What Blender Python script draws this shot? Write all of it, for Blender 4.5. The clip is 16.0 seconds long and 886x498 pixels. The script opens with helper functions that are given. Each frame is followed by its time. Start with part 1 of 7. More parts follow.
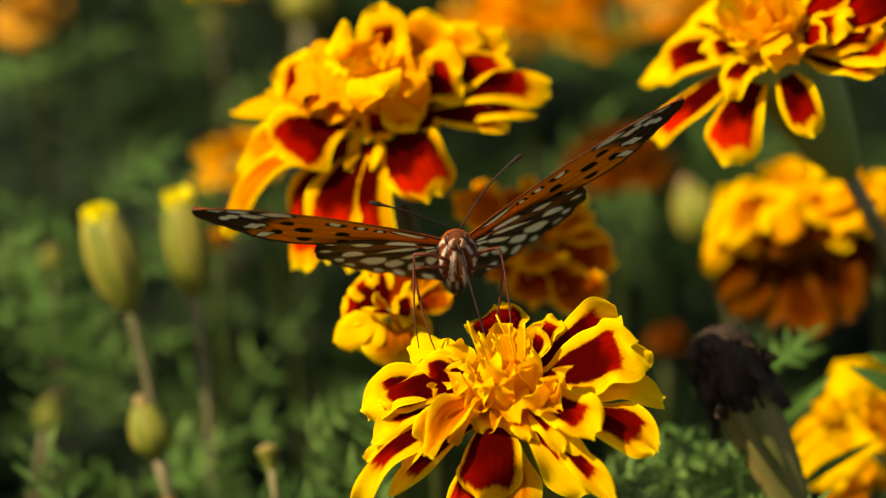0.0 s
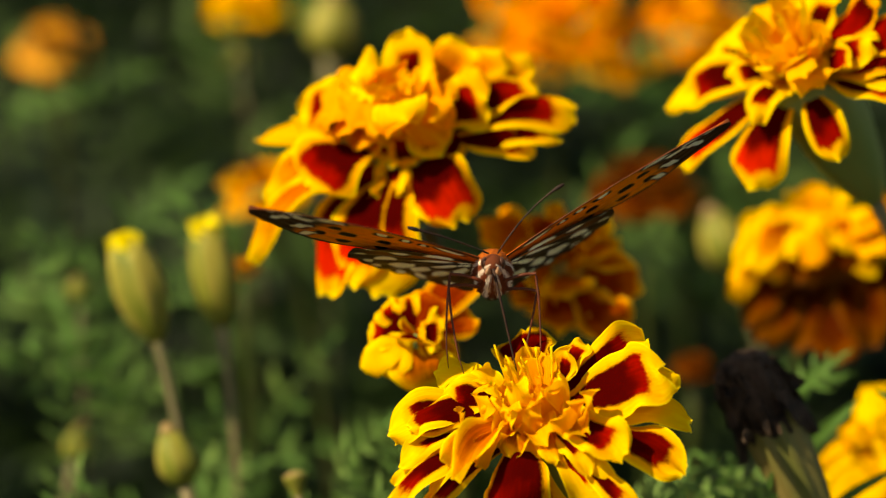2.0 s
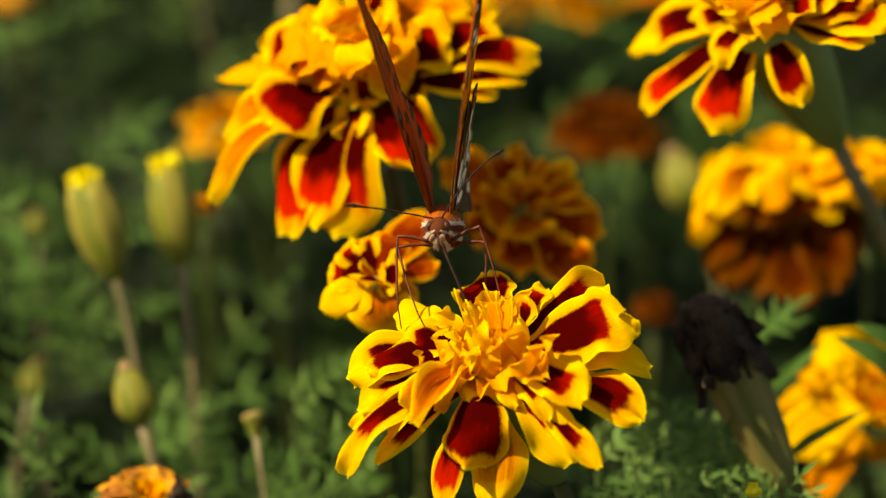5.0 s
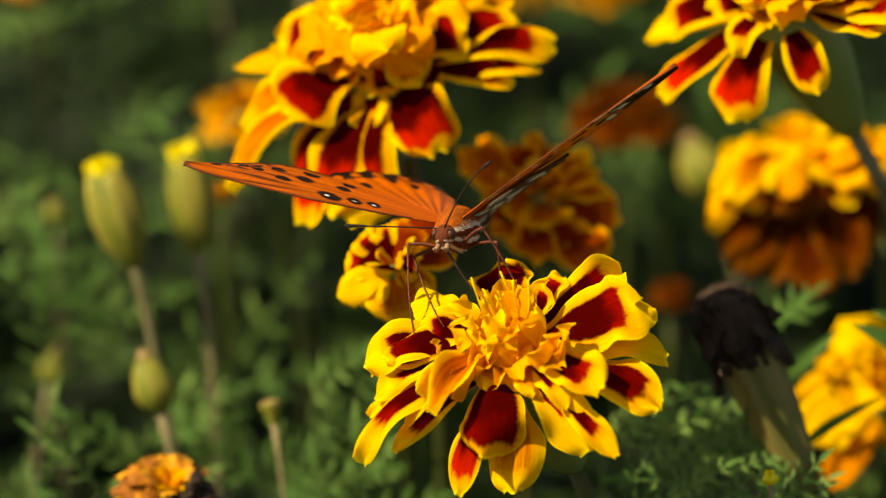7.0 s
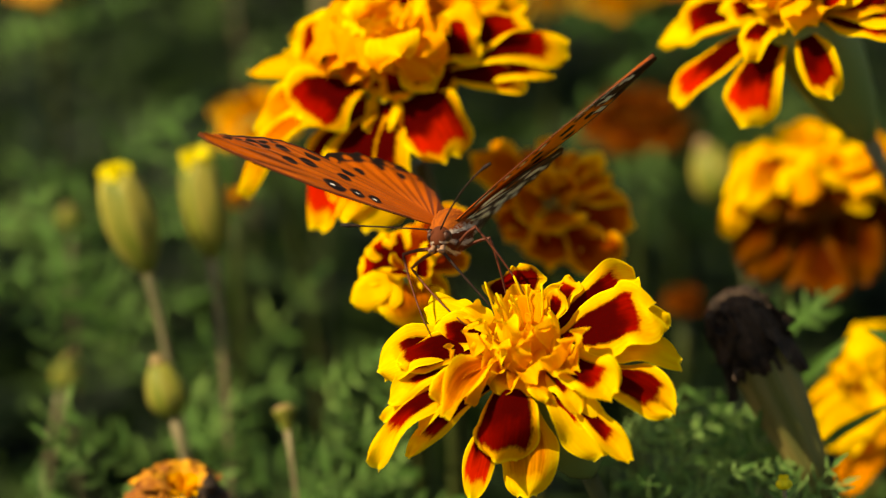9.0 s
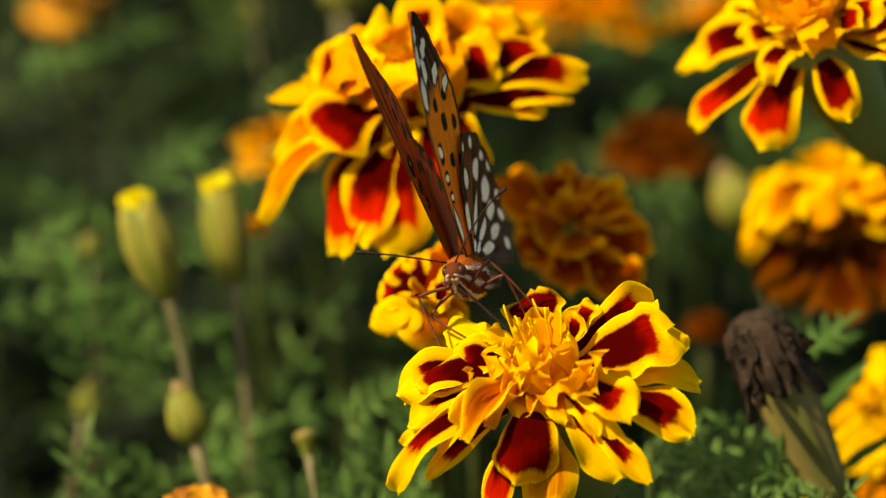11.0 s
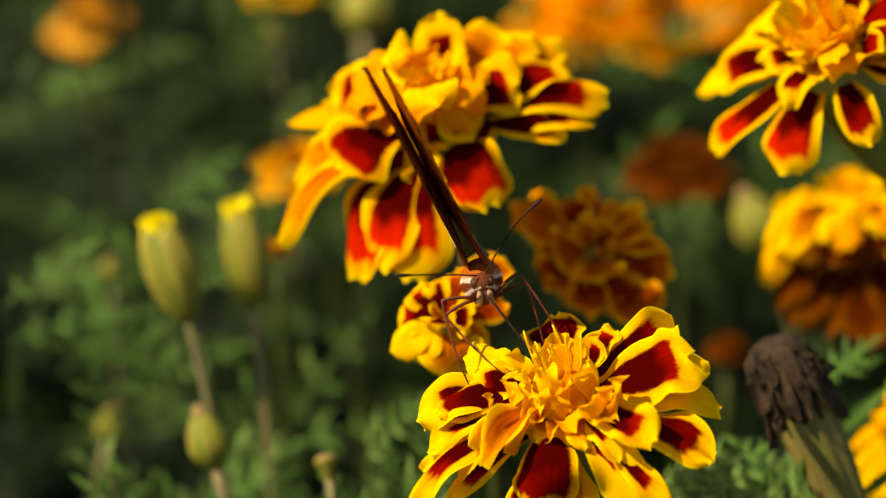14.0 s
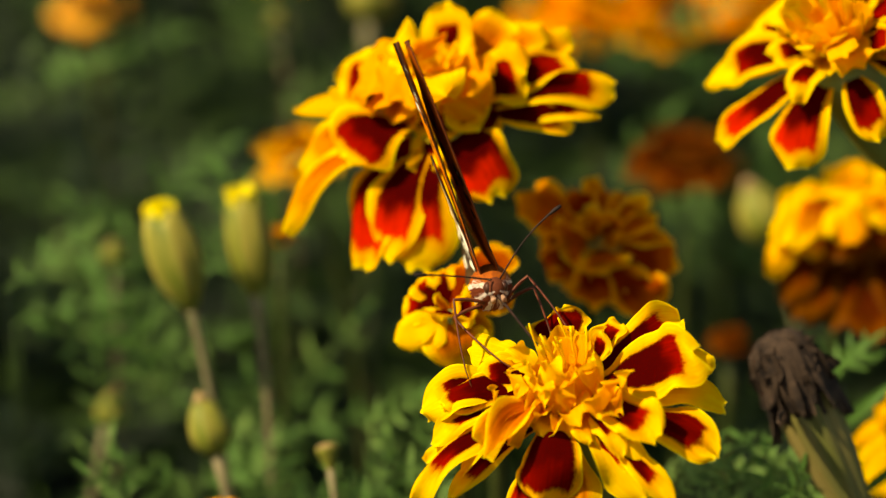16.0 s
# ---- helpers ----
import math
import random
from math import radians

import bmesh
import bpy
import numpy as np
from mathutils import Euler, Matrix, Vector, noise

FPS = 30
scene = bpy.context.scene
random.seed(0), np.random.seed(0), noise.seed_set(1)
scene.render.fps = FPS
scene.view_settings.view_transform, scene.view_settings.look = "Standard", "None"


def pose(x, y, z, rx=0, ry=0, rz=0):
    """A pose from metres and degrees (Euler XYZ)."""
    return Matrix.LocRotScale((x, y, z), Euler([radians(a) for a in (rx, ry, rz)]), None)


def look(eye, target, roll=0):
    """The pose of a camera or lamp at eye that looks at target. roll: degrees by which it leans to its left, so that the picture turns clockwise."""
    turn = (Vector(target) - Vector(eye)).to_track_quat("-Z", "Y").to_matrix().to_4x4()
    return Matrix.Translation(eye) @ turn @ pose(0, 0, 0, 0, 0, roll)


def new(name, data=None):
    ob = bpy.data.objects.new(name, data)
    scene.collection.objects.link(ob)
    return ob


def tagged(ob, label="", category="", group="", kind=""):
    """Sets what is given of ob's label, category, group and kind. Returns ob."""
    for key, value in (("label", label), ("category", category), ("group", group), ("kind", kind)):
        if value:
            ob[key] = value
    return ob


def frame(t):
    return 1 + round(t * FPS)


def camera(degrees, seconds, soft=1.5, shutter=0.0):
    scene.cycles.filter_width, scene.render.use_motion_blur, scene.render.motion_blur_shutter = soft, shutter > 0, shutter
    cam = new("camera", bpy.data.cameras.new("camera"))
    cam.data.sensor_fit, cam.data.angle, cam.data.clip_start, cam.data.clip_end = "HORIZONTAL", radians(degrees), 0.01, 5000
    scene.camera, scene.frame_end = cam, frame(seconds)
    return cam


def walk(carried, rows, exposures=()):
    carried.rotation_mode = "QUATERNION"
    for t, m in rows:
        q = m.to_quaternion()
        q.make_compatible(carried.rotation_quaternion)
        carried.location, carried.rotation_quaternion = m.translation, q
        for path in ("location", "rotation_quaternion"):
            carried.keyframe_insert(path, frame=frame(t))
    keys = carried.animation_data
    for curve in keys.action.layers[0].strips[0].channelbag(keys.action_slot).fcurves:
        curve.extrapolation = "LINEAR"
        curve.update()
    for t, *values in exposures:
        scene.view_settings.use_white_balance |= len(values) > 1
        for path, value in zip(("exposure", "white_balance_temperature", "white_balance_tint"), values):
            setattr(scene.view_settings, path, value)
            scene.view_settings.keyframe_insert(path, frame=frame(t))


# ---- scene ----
# ---------- camera ----------
cam = camera(14, 16.0, soft=1.3)
cam.data.dof.use_dof = True
cam.data.dof.focus_distance = 0.6393
cam.data.dof.aperture_fstop = 7.0
walk(cam, [
    (0.0, pose(-0.01260, -0.59468, 0.58801, 70.672, 0.253, -0.158)),
    (0.5, pose(-0.01120, -0.59541, 0.58561, 70.989, 0.464, -0.068)),
    (1.0, pose(-0.01259, -0.59493, 0.58584, 71.154, 0.436, 0.035)),
    (1.5, pose(-0.01445, -0.59371, 0.58723, 71.181, 0.294, 0.085)),
    (2.0, pose(-0.01338, -0.59647, 0.58363, 71.482, 0.579, 0.105)),
    (2.5, pose(-0.01235, -0.59633, 0.58490, 71.278, 0.349, 0.170)),
    (3.0, pose(-0.01401, -0.59374, 0.58728, 70.588, -0.060, -0.076)),
    (3.5, pose(-0.01293, -0.59466, 0.58668, 70.207, 0.108, -0.410)),
    (4.0, pose(-0.01411, -0.59407, 0.58732, 70.004, -0.037, -0.530)),
    (4.2, pose(-0.01377, -0.59276, 0.58700, 70.147, -0.053, -0.495)),
    (6.3, pose(-0.01269, -0.59333, 0.58709, 70.214, -0.022, 0.056)),
    (6.5, pose(-0.01107, -0.59444, 0.58627, 70.236, 0.138, 0.080)),
    (7.0, pose(-0.01245, -0.59340, 0.58887, 69.866, 0.067, -0.010)),
    (7.5, pose(-0.01392, -0.59216, 0.58924, 69.712, -0.058, 0.058)),
    (8.0, pose(-0.01236, -0.59178, 0.58901, 69.734, 0.047, 0.159)),
    (8.5, pose(-0.01203, -0.59342, 0.58777, 69.967, 0.111, 0.210)),
    (9.0, pose(-0.01289, -0.59359, 0.58773, 70.041, 0.131, 0.153)),
    (9.2, pose(-0.01262, -0.59396, 0.58739, 70.135, 0.143, 0.184)),
    (11.5, pose(-0.01053, -0.59575, 0.58516, 70.716, 0.590, 0.583)),
    (12.0, pose(-0.01132, -0.59487, 0.58767, 70.520, 0.482, 0.721)),
    (12.5, pose(-0.01049, -0.59366, 0.58751, 70.665, 0.559, 0.822)),
    (13.0, pose(-0.01566, -0.59272, 0.58734, 70.758, 0.515, 0.467)),
    (13.5, pose(-0.01041, -0.59533, 0.58711, 70.888, 0.745, 0.797)),
    (14.0, pose(-0.00966, -0.59445, 0.58755, 70.869, 0.693, 0.911)),
    (14.5, pose(-0.01235, -0.59344, 0.58762, 70.826, 0.553, 0.797)),
    (15.0, pose(-0.01652, -0.59326, 0.58629, 70.855, 0.757, 0.454)),
    (15.5, pose(-0.01598, -0.59239, 0.58842, 70.639, 0.492, 0.592)),
    (16.0, pose(-0.01271, -0.59145, 0.58954, 70.468, -0.037, 0.980)),
], exposures=[(0.0, 0.62, 9500, 12), (16.0, 0.62, 9500, 12)])

# ---------- world and sun ----------
SUN_WAY = Vector((-0.58, -0.25, 0.775)).normalized()
world = bpy.data.worlds.new("sky")
scene.world = world
world.use_nodes = True
sky = world.node_tree.nodes.new("ShaderNodeTexSky")
sky.sky_type, sky.sun_disc = "NISHITA", False
sky.sun_elevation = math.asin(SUN_WAY.z)
sky.sun_rotation = math.atan2(SUN_WAY.x, SUN_WAY.y)
world.node_tree.nodes["Background"].inputs["Strength"].default_value = 0.095
world.node_tree.links.new(sky.outputs[0], world.node_tree.nodes["Background"].inputs["Color"])
sun = new("sun", bpy.data.lights.new("sun", "SUN"))
sun.data.energy, sun.data.angle, sun.data.color = 5.0, radians(0.53), (1.0, 0.93, 0.80)
sun.matrix_world = look(SUN_WAY * 6, (0, 0, 0.3))


# ---------- materials ----------
class Tree:
    """A node material with a Principled and a translucent shader."""

    def __init__(self, name, rough=0.5, thin=0.0):
        self.m = bpy.data.materials.new(name)
        self.m.use_nodes = True
        self.t = self.m.node_tree
        self.b = self.t.nodes["Principled BSDF"]
        self.b.inputs["Roughness"].default_value = rough
        self.thin = None
        if thin:
            self.thin = self.n("ShaderNodeBsdfTranslucent")
            mix = self.n("ShaderNodeMixShader")
            mix.inputs[0].default_value = thin
            self.l(self.b.outputs[0], mix.inputs[1])
            self.l(self.thin.outputs[0], mix.inputs[2])
            self.l(mix.outputs[0], self.t.nodes["Material Output"].inputs[0])

    def n(self, kind):
        return self.t.nodes.new(kind)

    def l(self, a, b):
        self.t.links.new(a, b)

    def put(self, socket, value):
        if isinstance(value, bpy.types.NodeSocket):
            self.l(value, socket)
        else:
            socket.default_value = value

    def math(self, op, a, b=0.0, c=None):
        n = self.n("ShaderNodeMath")
        n.operation = op
        self.put(n.inputs[0], a)
        self.put(n.inputs[1], b)
        if c is not None:
            self.put(n.inputs[2], c)
        return n.outputs[0]

    def ramp(self, x, lo, hi, a=0.0, b=1.0):
        n = self.n("ShaderNodeMapRange")
        n.interpolation_type = "SMOOTHSTEP"
        for i, v in enumerate((x, lo, hi, a, b)):
            self.put(n.inputs[i], v)
        return n.outputs[0]

    def mix(self, f, a, b):
        n = self.n("ShaderNodeMix")
        n.data_type = "RGBA"
        self.put(n.inputs[0], f)
        for s, v in ((n.inputs[6], a), (n.inputs[7], b)):
            self.put(s, v if isinstance(v, bpy.types.NodeSocket) else (*v, 1.0))
        return n.outputs[2]

    def noise(self, scale, vec=None, detail=3.0, stretch=None):
        n = self.n("ShaderNodeTexNoise")
        n.inputs["Scale"].default_value, n.inputs["Detail"].default_value = scale, detail
        if vec is None:
            vec = self.n("ShaderNodeTexCoord").outputs["Object"]
        if stretch:
            mp = self.n("ShaderNodeMapping")
            mp.inputs["Scale"].default_value = stretch
            self.l(vec, mp.inputs[0])
            vec = mp.outputs[0]
        self.l(vec, n.inputs["Vector"])
        return n.outputs[0]

    def done(self, colour, bump=None, strength=0.2, distance=0.0004):
        self.put(self.b.inputs["Base Color"], colour)
        if self.thin:
            self.put(self.thin.inputs[0], colour)
        if bump is not None:
            n = self.n("ShaderNodeBump")
            n.inputs["Strength"].default_value, n.inputs["Distance"].default_value = strength, distance
            self.l(bump, n.inputs["Height"])
            self.l(n.outputs[0], self.b.inputs["Normal"])
        return self.m


YELLOW, DEEP, ORANGE = (0.92, 0.61, 0.008), (0.86, 0.46, 0.004), (0.80, 0.27, 0.003)
SCARLET = (0.70, 0.020, 0.003)
RED, MAROON, RUST = (0.24, 0.0035, 0.0015), (0.055, 0.0012, 0.001), (0.40, 0.07, 0.004)


def petal_material(name, rim, inner, margin, heart=None, thin=0.38, v_end=2.1):
    """Petal with a rim colour and, inside the margin, a patch of the inner colour."""
    t = Tree(name, 0.65, thin)
    t.b.inputs["Specular IOR Level"].default_value = 0.0
    uv = t.n("ShaderNodeUVMap").outputs[0]
    sep = t.n("ShaderNodeSeparateXYZ")
    t.l(uv, sep.inputs[0])
    rnd = t.n("ShaderNodeObjectInfo").outputs["Random"]
    side = t.math("SUBTRACT", 1.0, t.math("ABSOLUTE", t.math("MULTIPLY_ADD", sep.outputs[0], 2.0, -1.0)))
    end = t.math("MULTIPLY", t.math("SUBTRACT", 1.0, sep.outputs[1]), v_end)
    edge = t.math("MINIMUM", side, end)
    streak = t.noise(1.0, uv, 4.0, (26.0, 2.5, 1.0))
    blot = t.noise(3.5, uv, 3.0)
    fine = t.noise(420.0)
    wob = t.math("ADD", t.math("MULTIPLY_ADD", streak, 0.05, -0.025), t.math("MULTIPLY_ADD", blot, 0.36, -0.18))
    speck = t.noise(1.0, uv, 2.0, (70.0, 22.0, 1.0))
    edge = t.math("ADD", t.math("ADD", edge, wob), t.math("MULTIPLY_ADD", speck, 0.16, -0.08))
    base = t.mix(t.ramp(streak, 0.3, 0.75), rim, tuple(c * k for c, k in zip(rim, (0.97, 0.80, 0.7))))
    base = t.mix(t.ramp(sep.outputs[1], 0.0, 0.55, 0.5, 0.0), base, tuple(c * k for c, k in zip(rim, (0.96, 0.72, 0.6))))
    base = t.mix(t.ramp(fine, 0.35, 0.7, 0.0, 0.10), base, tuple(c * k for c, k in zip(rim, (0.7, 0.36, 0.6))))
    if inner is not None:
        m = t.math("ADD", margin, t.math("MULTIPLY_ADD", rnd, 0.16, -0.08))
        mask = t.ramp(edge, m, t.math("ADD", m, 0.13))
        # maroon towards the petal's foot: its own pigment, with some shade put in
        spread = t.math("MULTIPLY_ADD", blot, 0.5, t.math("MULTIPLY_ADD", sep.outputs[1], -1.0, 0.72))
        dark = t.mix(t.ramp(spread, 0.12, 0.42, 0.0, 1.0), inner, heart or inner)
        dark = t.mix(t.ramp(streak, 0.35, 0.72, 0.0, 0.5), dark, MAROON)
        base = t.mix(t.ramp(edge, t.math("ADD", m, -0.14), m, 0.0, 0.55), base, tuple(c * k for c, k in zip(rim, (0.92, 0.48, 0.6))))
        base = t.mix(mask, base, dark)
    # the glow of thin sunlit edges is put in as a paler line
    base = t.mix(t.ramp(t.math("MINIMUM", side, end), 0.015, 0.075, 0.80, 0.0), base, tuple(min(1.0, c * k) for c, k in zip(rim, (1.1, 1.25, 6.0))))
    return t.done(base, streak, 0.25, 0.0005)


def leaf_material(name, a, b, thin=0.25):
    """Leaves whose green goes from dark to light from clump to clump and from leaf to leaf."""
    t = Tree(name, 0.6, thin)
    t.b.inputs["Specular IOR Level"].default_value = 0.15
    rnd = t.n("ShaderNodeNewGeometry").outputs["Random Per Island"]
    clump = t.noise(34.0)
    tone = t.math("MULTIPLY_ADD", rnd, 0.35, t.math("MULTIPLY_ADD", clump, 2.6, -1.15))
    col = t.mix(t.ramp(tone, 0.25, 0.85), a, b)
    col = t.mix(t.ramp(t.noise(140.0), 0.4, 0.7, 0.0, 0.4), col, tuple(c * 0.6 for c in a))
    return t.done(col, t.noise(700.0), 0.25, 0.0004)


def plain_material(name, a, b, scale, rough=0.6, bump=0.3, thin=0.0, stretch=None, metal=0.0):
    t = Tree(name, rough, thin)
    f = t.noise(scale, None, 5.0, stretch)
    g = t.noise(scale * 7, None, 3.0, stretch)
    t.b.inputs["Metallic"].default_value = metal
    t.b.inputs["Specular IOR Level"].default_value = 0.2
    return t.done(t.mix(t.ramp(t.math("MULTIPLY_ADD", g, 0.35, f), 0.45, 0.85), a, b), g, bump, 0.0005)


def pattern_material(name, rough, thin=0.0, scale=900.0):
    """Scales of a wing or fur of a body: the colours stand in the mesh."""
    t = Tree(name, rough, thin)
    t.b.inputs["Specular IOR Level"].default_value = 0.08
    at = t.n("ShaderNodeAttribute")
    at.attribute_name = "pattern"
    g = t.noise(scale)
    col = t.mix(t.ramp(g, 0.3, 0.75, 0.0, 0.12), at.outputs["Color"], (0.03, 0.012, 0.005))
    made = t.done(col, g, 0.3, 0.0003)
    if thin:
        glow = t.n("ShaderNodeGamma")
        glow.inputs["Gamma"].default_value = 0.5
        t.l(col, glow.inputs[0])
        t.l(glow.outputs[0], t.thin.inputs[0])
    return made


M = {
    "two": petal_material("petal_two_tone", YELLOW, (0.34, 0.006, 0.002), 0.25, MAROON),
    "maroon": petal_material("petal_maroon_heart", YELLOW, (0.17, 0.003, 0.0015), 0.19, MAROON),
    "bold": petal_material("petal_bold_heart", YELLOW, (0.30, 0.005, 0.002), 0.30, MAROON),
    "amber": petal_material("petal_amber", YELLOW, (0.80, 0.29, 0.003), 0.30, (0.62, 0.15, 0.003)),
    "wide": petal_material("petal_broad_rim", YELLOW, (0.38, 0.007, 0.002), 0.43, MAROON),
    "thinrim": petal_material("petal_narrow_rim", YELLOW, SCARLET, 0.18, MAROON),
    "dark": petal_material("petal_dark", DEEP, MAROON, 0.16, RED),
    "plain": petal_material("petal_yellow", YELLOW, None, 0),
    "deep": petal_material("petal_golden", DEEP, None, 0),
    "honey": petal_material("petal_honey", (0.85, 0.37, 0.003), None, 0),
    "orange": petal_material("petal_orange", ORANGE, None, 0),
    # oranges raised to stand in for light glowing through petals in shade
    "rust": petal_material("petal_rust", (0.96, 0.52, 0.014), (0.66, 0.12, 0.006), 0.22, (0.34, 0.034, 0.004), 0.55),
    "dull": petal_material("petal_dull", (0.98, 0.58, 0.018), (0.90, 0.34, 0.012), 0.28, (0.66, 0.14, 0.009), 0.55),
    # shade put into the petal colour, for blooms and parts out of the sun
    "shaded": petal_material("petal_shaded", (0.16, 0.052, 0.003), (0.095, 0.018, 0.002), 0.25, (0.07, 0.012, 0.002)),
    # near-black end puts the deep shade between leaves into the green
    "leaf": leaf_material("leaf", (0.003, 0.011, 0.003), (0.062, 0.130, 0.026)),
    # a lighter copy of the leaf green, with the sunlight put in
    "sprig": leaf_material("sunlit_leaf", (0.060, 0.150, 0.030), (0.170, 0.300, 0.080)),
    "calyx": plain_material("calyx", (0.110, 0.215, 0.050), (0.170, 0.240, 0.065), 60.0, 0.5, 0.3, 0.1, (1, 1, 0.15)),
    "bud": plain_material("bud_green", (0.100, 0.140, 0.014), (0.32, 0.28, 0.055), 110.0, 0.55, 0.3, 0.12, (1, 1, 0.12)),
    "budtop": plain_material("bud_tip", (0.88, 0.74, 0.020), (0.68, 0.60, 0.025), 300.0, 0.55, 0.3, 0.2),
    "stem": plain_material("stem", (0.022, 0.050, 0.009), (0.058, 0.062, 0.016), 70.0, 0.55, 0.3, 0.0, (1, 1, 0.1)),
    "palestem": plain_material("woody_stem", (0.10, 0.115, 0.052), (0.19, 0.165, 0.085), 70.0, 0.6, 0.3, 0.0, (1, 1, 0.1)),
    "husk": plain_material("withered_calyx", (0.095, 0.110, 0.025), (0.200, 0.160, 0.050), 90.0, 0.6, 0.4, 0.05, (1, 1, 0.12)),
    "brown": plain_material("withered_petal", (0.006, 0.004, 0.003), (0.050, 0.032, 0.020), 260.0, 0.85, 0.7, 0.05),
    "tan": plain_material("drying_petal", (0.50, 0.20, 0.012), (0.20, 0.06, 0.012), 150.0, 0.8, 0.5, 0.1),
    "gold": plain_material("fading_petal", (0.78, 0.40, 0.025), (0.50, 0.20, 0.020), 200.0, 0.75, 0.5, 0.15),
    "pinktip": plain_material("closed_tip", (0.24, 0.20, 0.06), (0.27, 0.16, 0.08), 240.0, 0.6, 0.4, 0.1),
    "soil": plain_material("soil", (0.007, 0.005, 0.003), (0.016, 0.011, 0.006), 9.0, 0.9, 0.8),
    "wing": pattern_material("wing_scales", 0.5, 0.02),
    "fur": pattern_material("fur", 0.8, 0.0, 1500.0),
    "eye": plain_material("eye", (0.045, 0.018, 0.010), (0.07, 0.026, 0.014), 900.0, 0.4, 0.1),
    "leg": plain_material("leg", (0.15, 0.034, 0.012), (0.07, 0.018, 0.008), 400.0, 0.5, 0.3),
    "feeler": plain_material("feeler", (0.010, 0.006, 0.005), (0.035, 0.016, 0.01), 500.0, 0.7, 0.3),
}


# ---------- building helpers ----------
def mesh_of(name, verts, faces, uv=None, colours=None, smooth=True):
    me = bpy.data.meshes.new(name)
    me.from_pydata([tuple(map(float, v)) for v in verts], [], [tuple(f) for f in faces])
    if uv is not None:
        lay = me.uv_layers.new(name="UVMap")
        idx = np.empty(len(me.loops), dtype=np.int32)
        me.loops.foreach_get("vertex_index", idx)
        lay.data.foreach_set("uv", np.asarray(uv, dtype=np.float32)[idx].ravel())
    if colours is not None:
        at = me.color_attributes.new("pattern", "FLOAT_COLOR", "POINT")
        at.data.foreach_set("color", np.c_[colours, np.ones(len(colours))].astype(np.float32).ravel())
    if smooth:
        me.polygons.foreach_set("use_smooth", [True] * len(me.polygons))
    me.update()
    return me


def part(name, me, material, parent, label="", m=None):
    """One mesh object under a thing; m is its pose in the thing's space."""
    if not me.materials:
        me.materials.append(material)
    ob = new(name, me)
    ob.parent = parent
    if m is not None:
        ob.matrix_basis = m
    return tagged(ob, label)


def grid_faces(nv, nu, first=0, flip=False):
    out = []
    for i in range(nv - 1):
        for j in range(nu - 1):
            a = first + i * nu + j
            q = (a, a + 1, a + nu + 1, a + nu)
            out.append(q[::-1] if flip else q)
    return out


def tube(points, radii, sides=8):
    """A round tube along points; closed at both ends."""
    pts = [Vector(p) for p in points]
    verts, faces = [], []
    ref = Vector((0.31, 0.17, 0.93))
    for i, p in enumerate(pts):
        d = (pts[min(i + 1, len(pts) - 1)] - pts[max(i - 1, 0)]).normalized()
        if abs(d.dot(ref)) > 0.97:
            ref = Vector((0.9, 0.2, 0.1))
        s = d.cross(ref).normalized()
        q = d.cross(s)
        for k in range(sides):
            a = 2 * math.pi * k / sides
            verts.append(p + (s * math.cos(a) + q * math.sin(a)) * radii[i])
    for i in range(len(pts) - 1):
        for k in range(sides):
            k2 = (k + 1) % sides
            faces.append((i * sides + k, i * sides + k2, (i + 1) * sides + k2, (i + 1) * sides + k))
    faces.append(tuple(range(sides))[::-1])
    faces.append(tuple((len(pts) - 1) * sides + k for k in range(sides)))
    return verts, faces


def bend(a, b, c, n=9):
    a, b, c = Vector(a), Vector(b), Vector(c)
    return [a * (1 - s) ** 2 + b * 2 * s * (1 - s) + c * s * s for s in (i / (n - 1) for i in range(n))]


def lathe(profile, sides=18, ribs=0, depth=0.0):
    """Profile of (radius, height) turned round z, with ribs."""
    verts, faces = [], []
    for r, z in profile:
        for k in range(sides):
            a = 2 * math.pi * k / sides
            rr = r * (1 + depth * math.cos(ribs * a)) if ribs else r
            verts.append((rr * math.cos(a), rr * math.sin(a), z))
    for i in range(len(profile) - 1):
        for k in range(sides):
            k2 = (k + 1) % sides
            faces.append((i * sides + k, i * sides + k2, (i + 1) * sides + k2, (i + 1) * sides + k))
    faces.append(tuple(range(sides))[::-1])
    faces.append(tuple((len(profile) - 1) * sides + k for k in range(sides)))
    return verts, faces


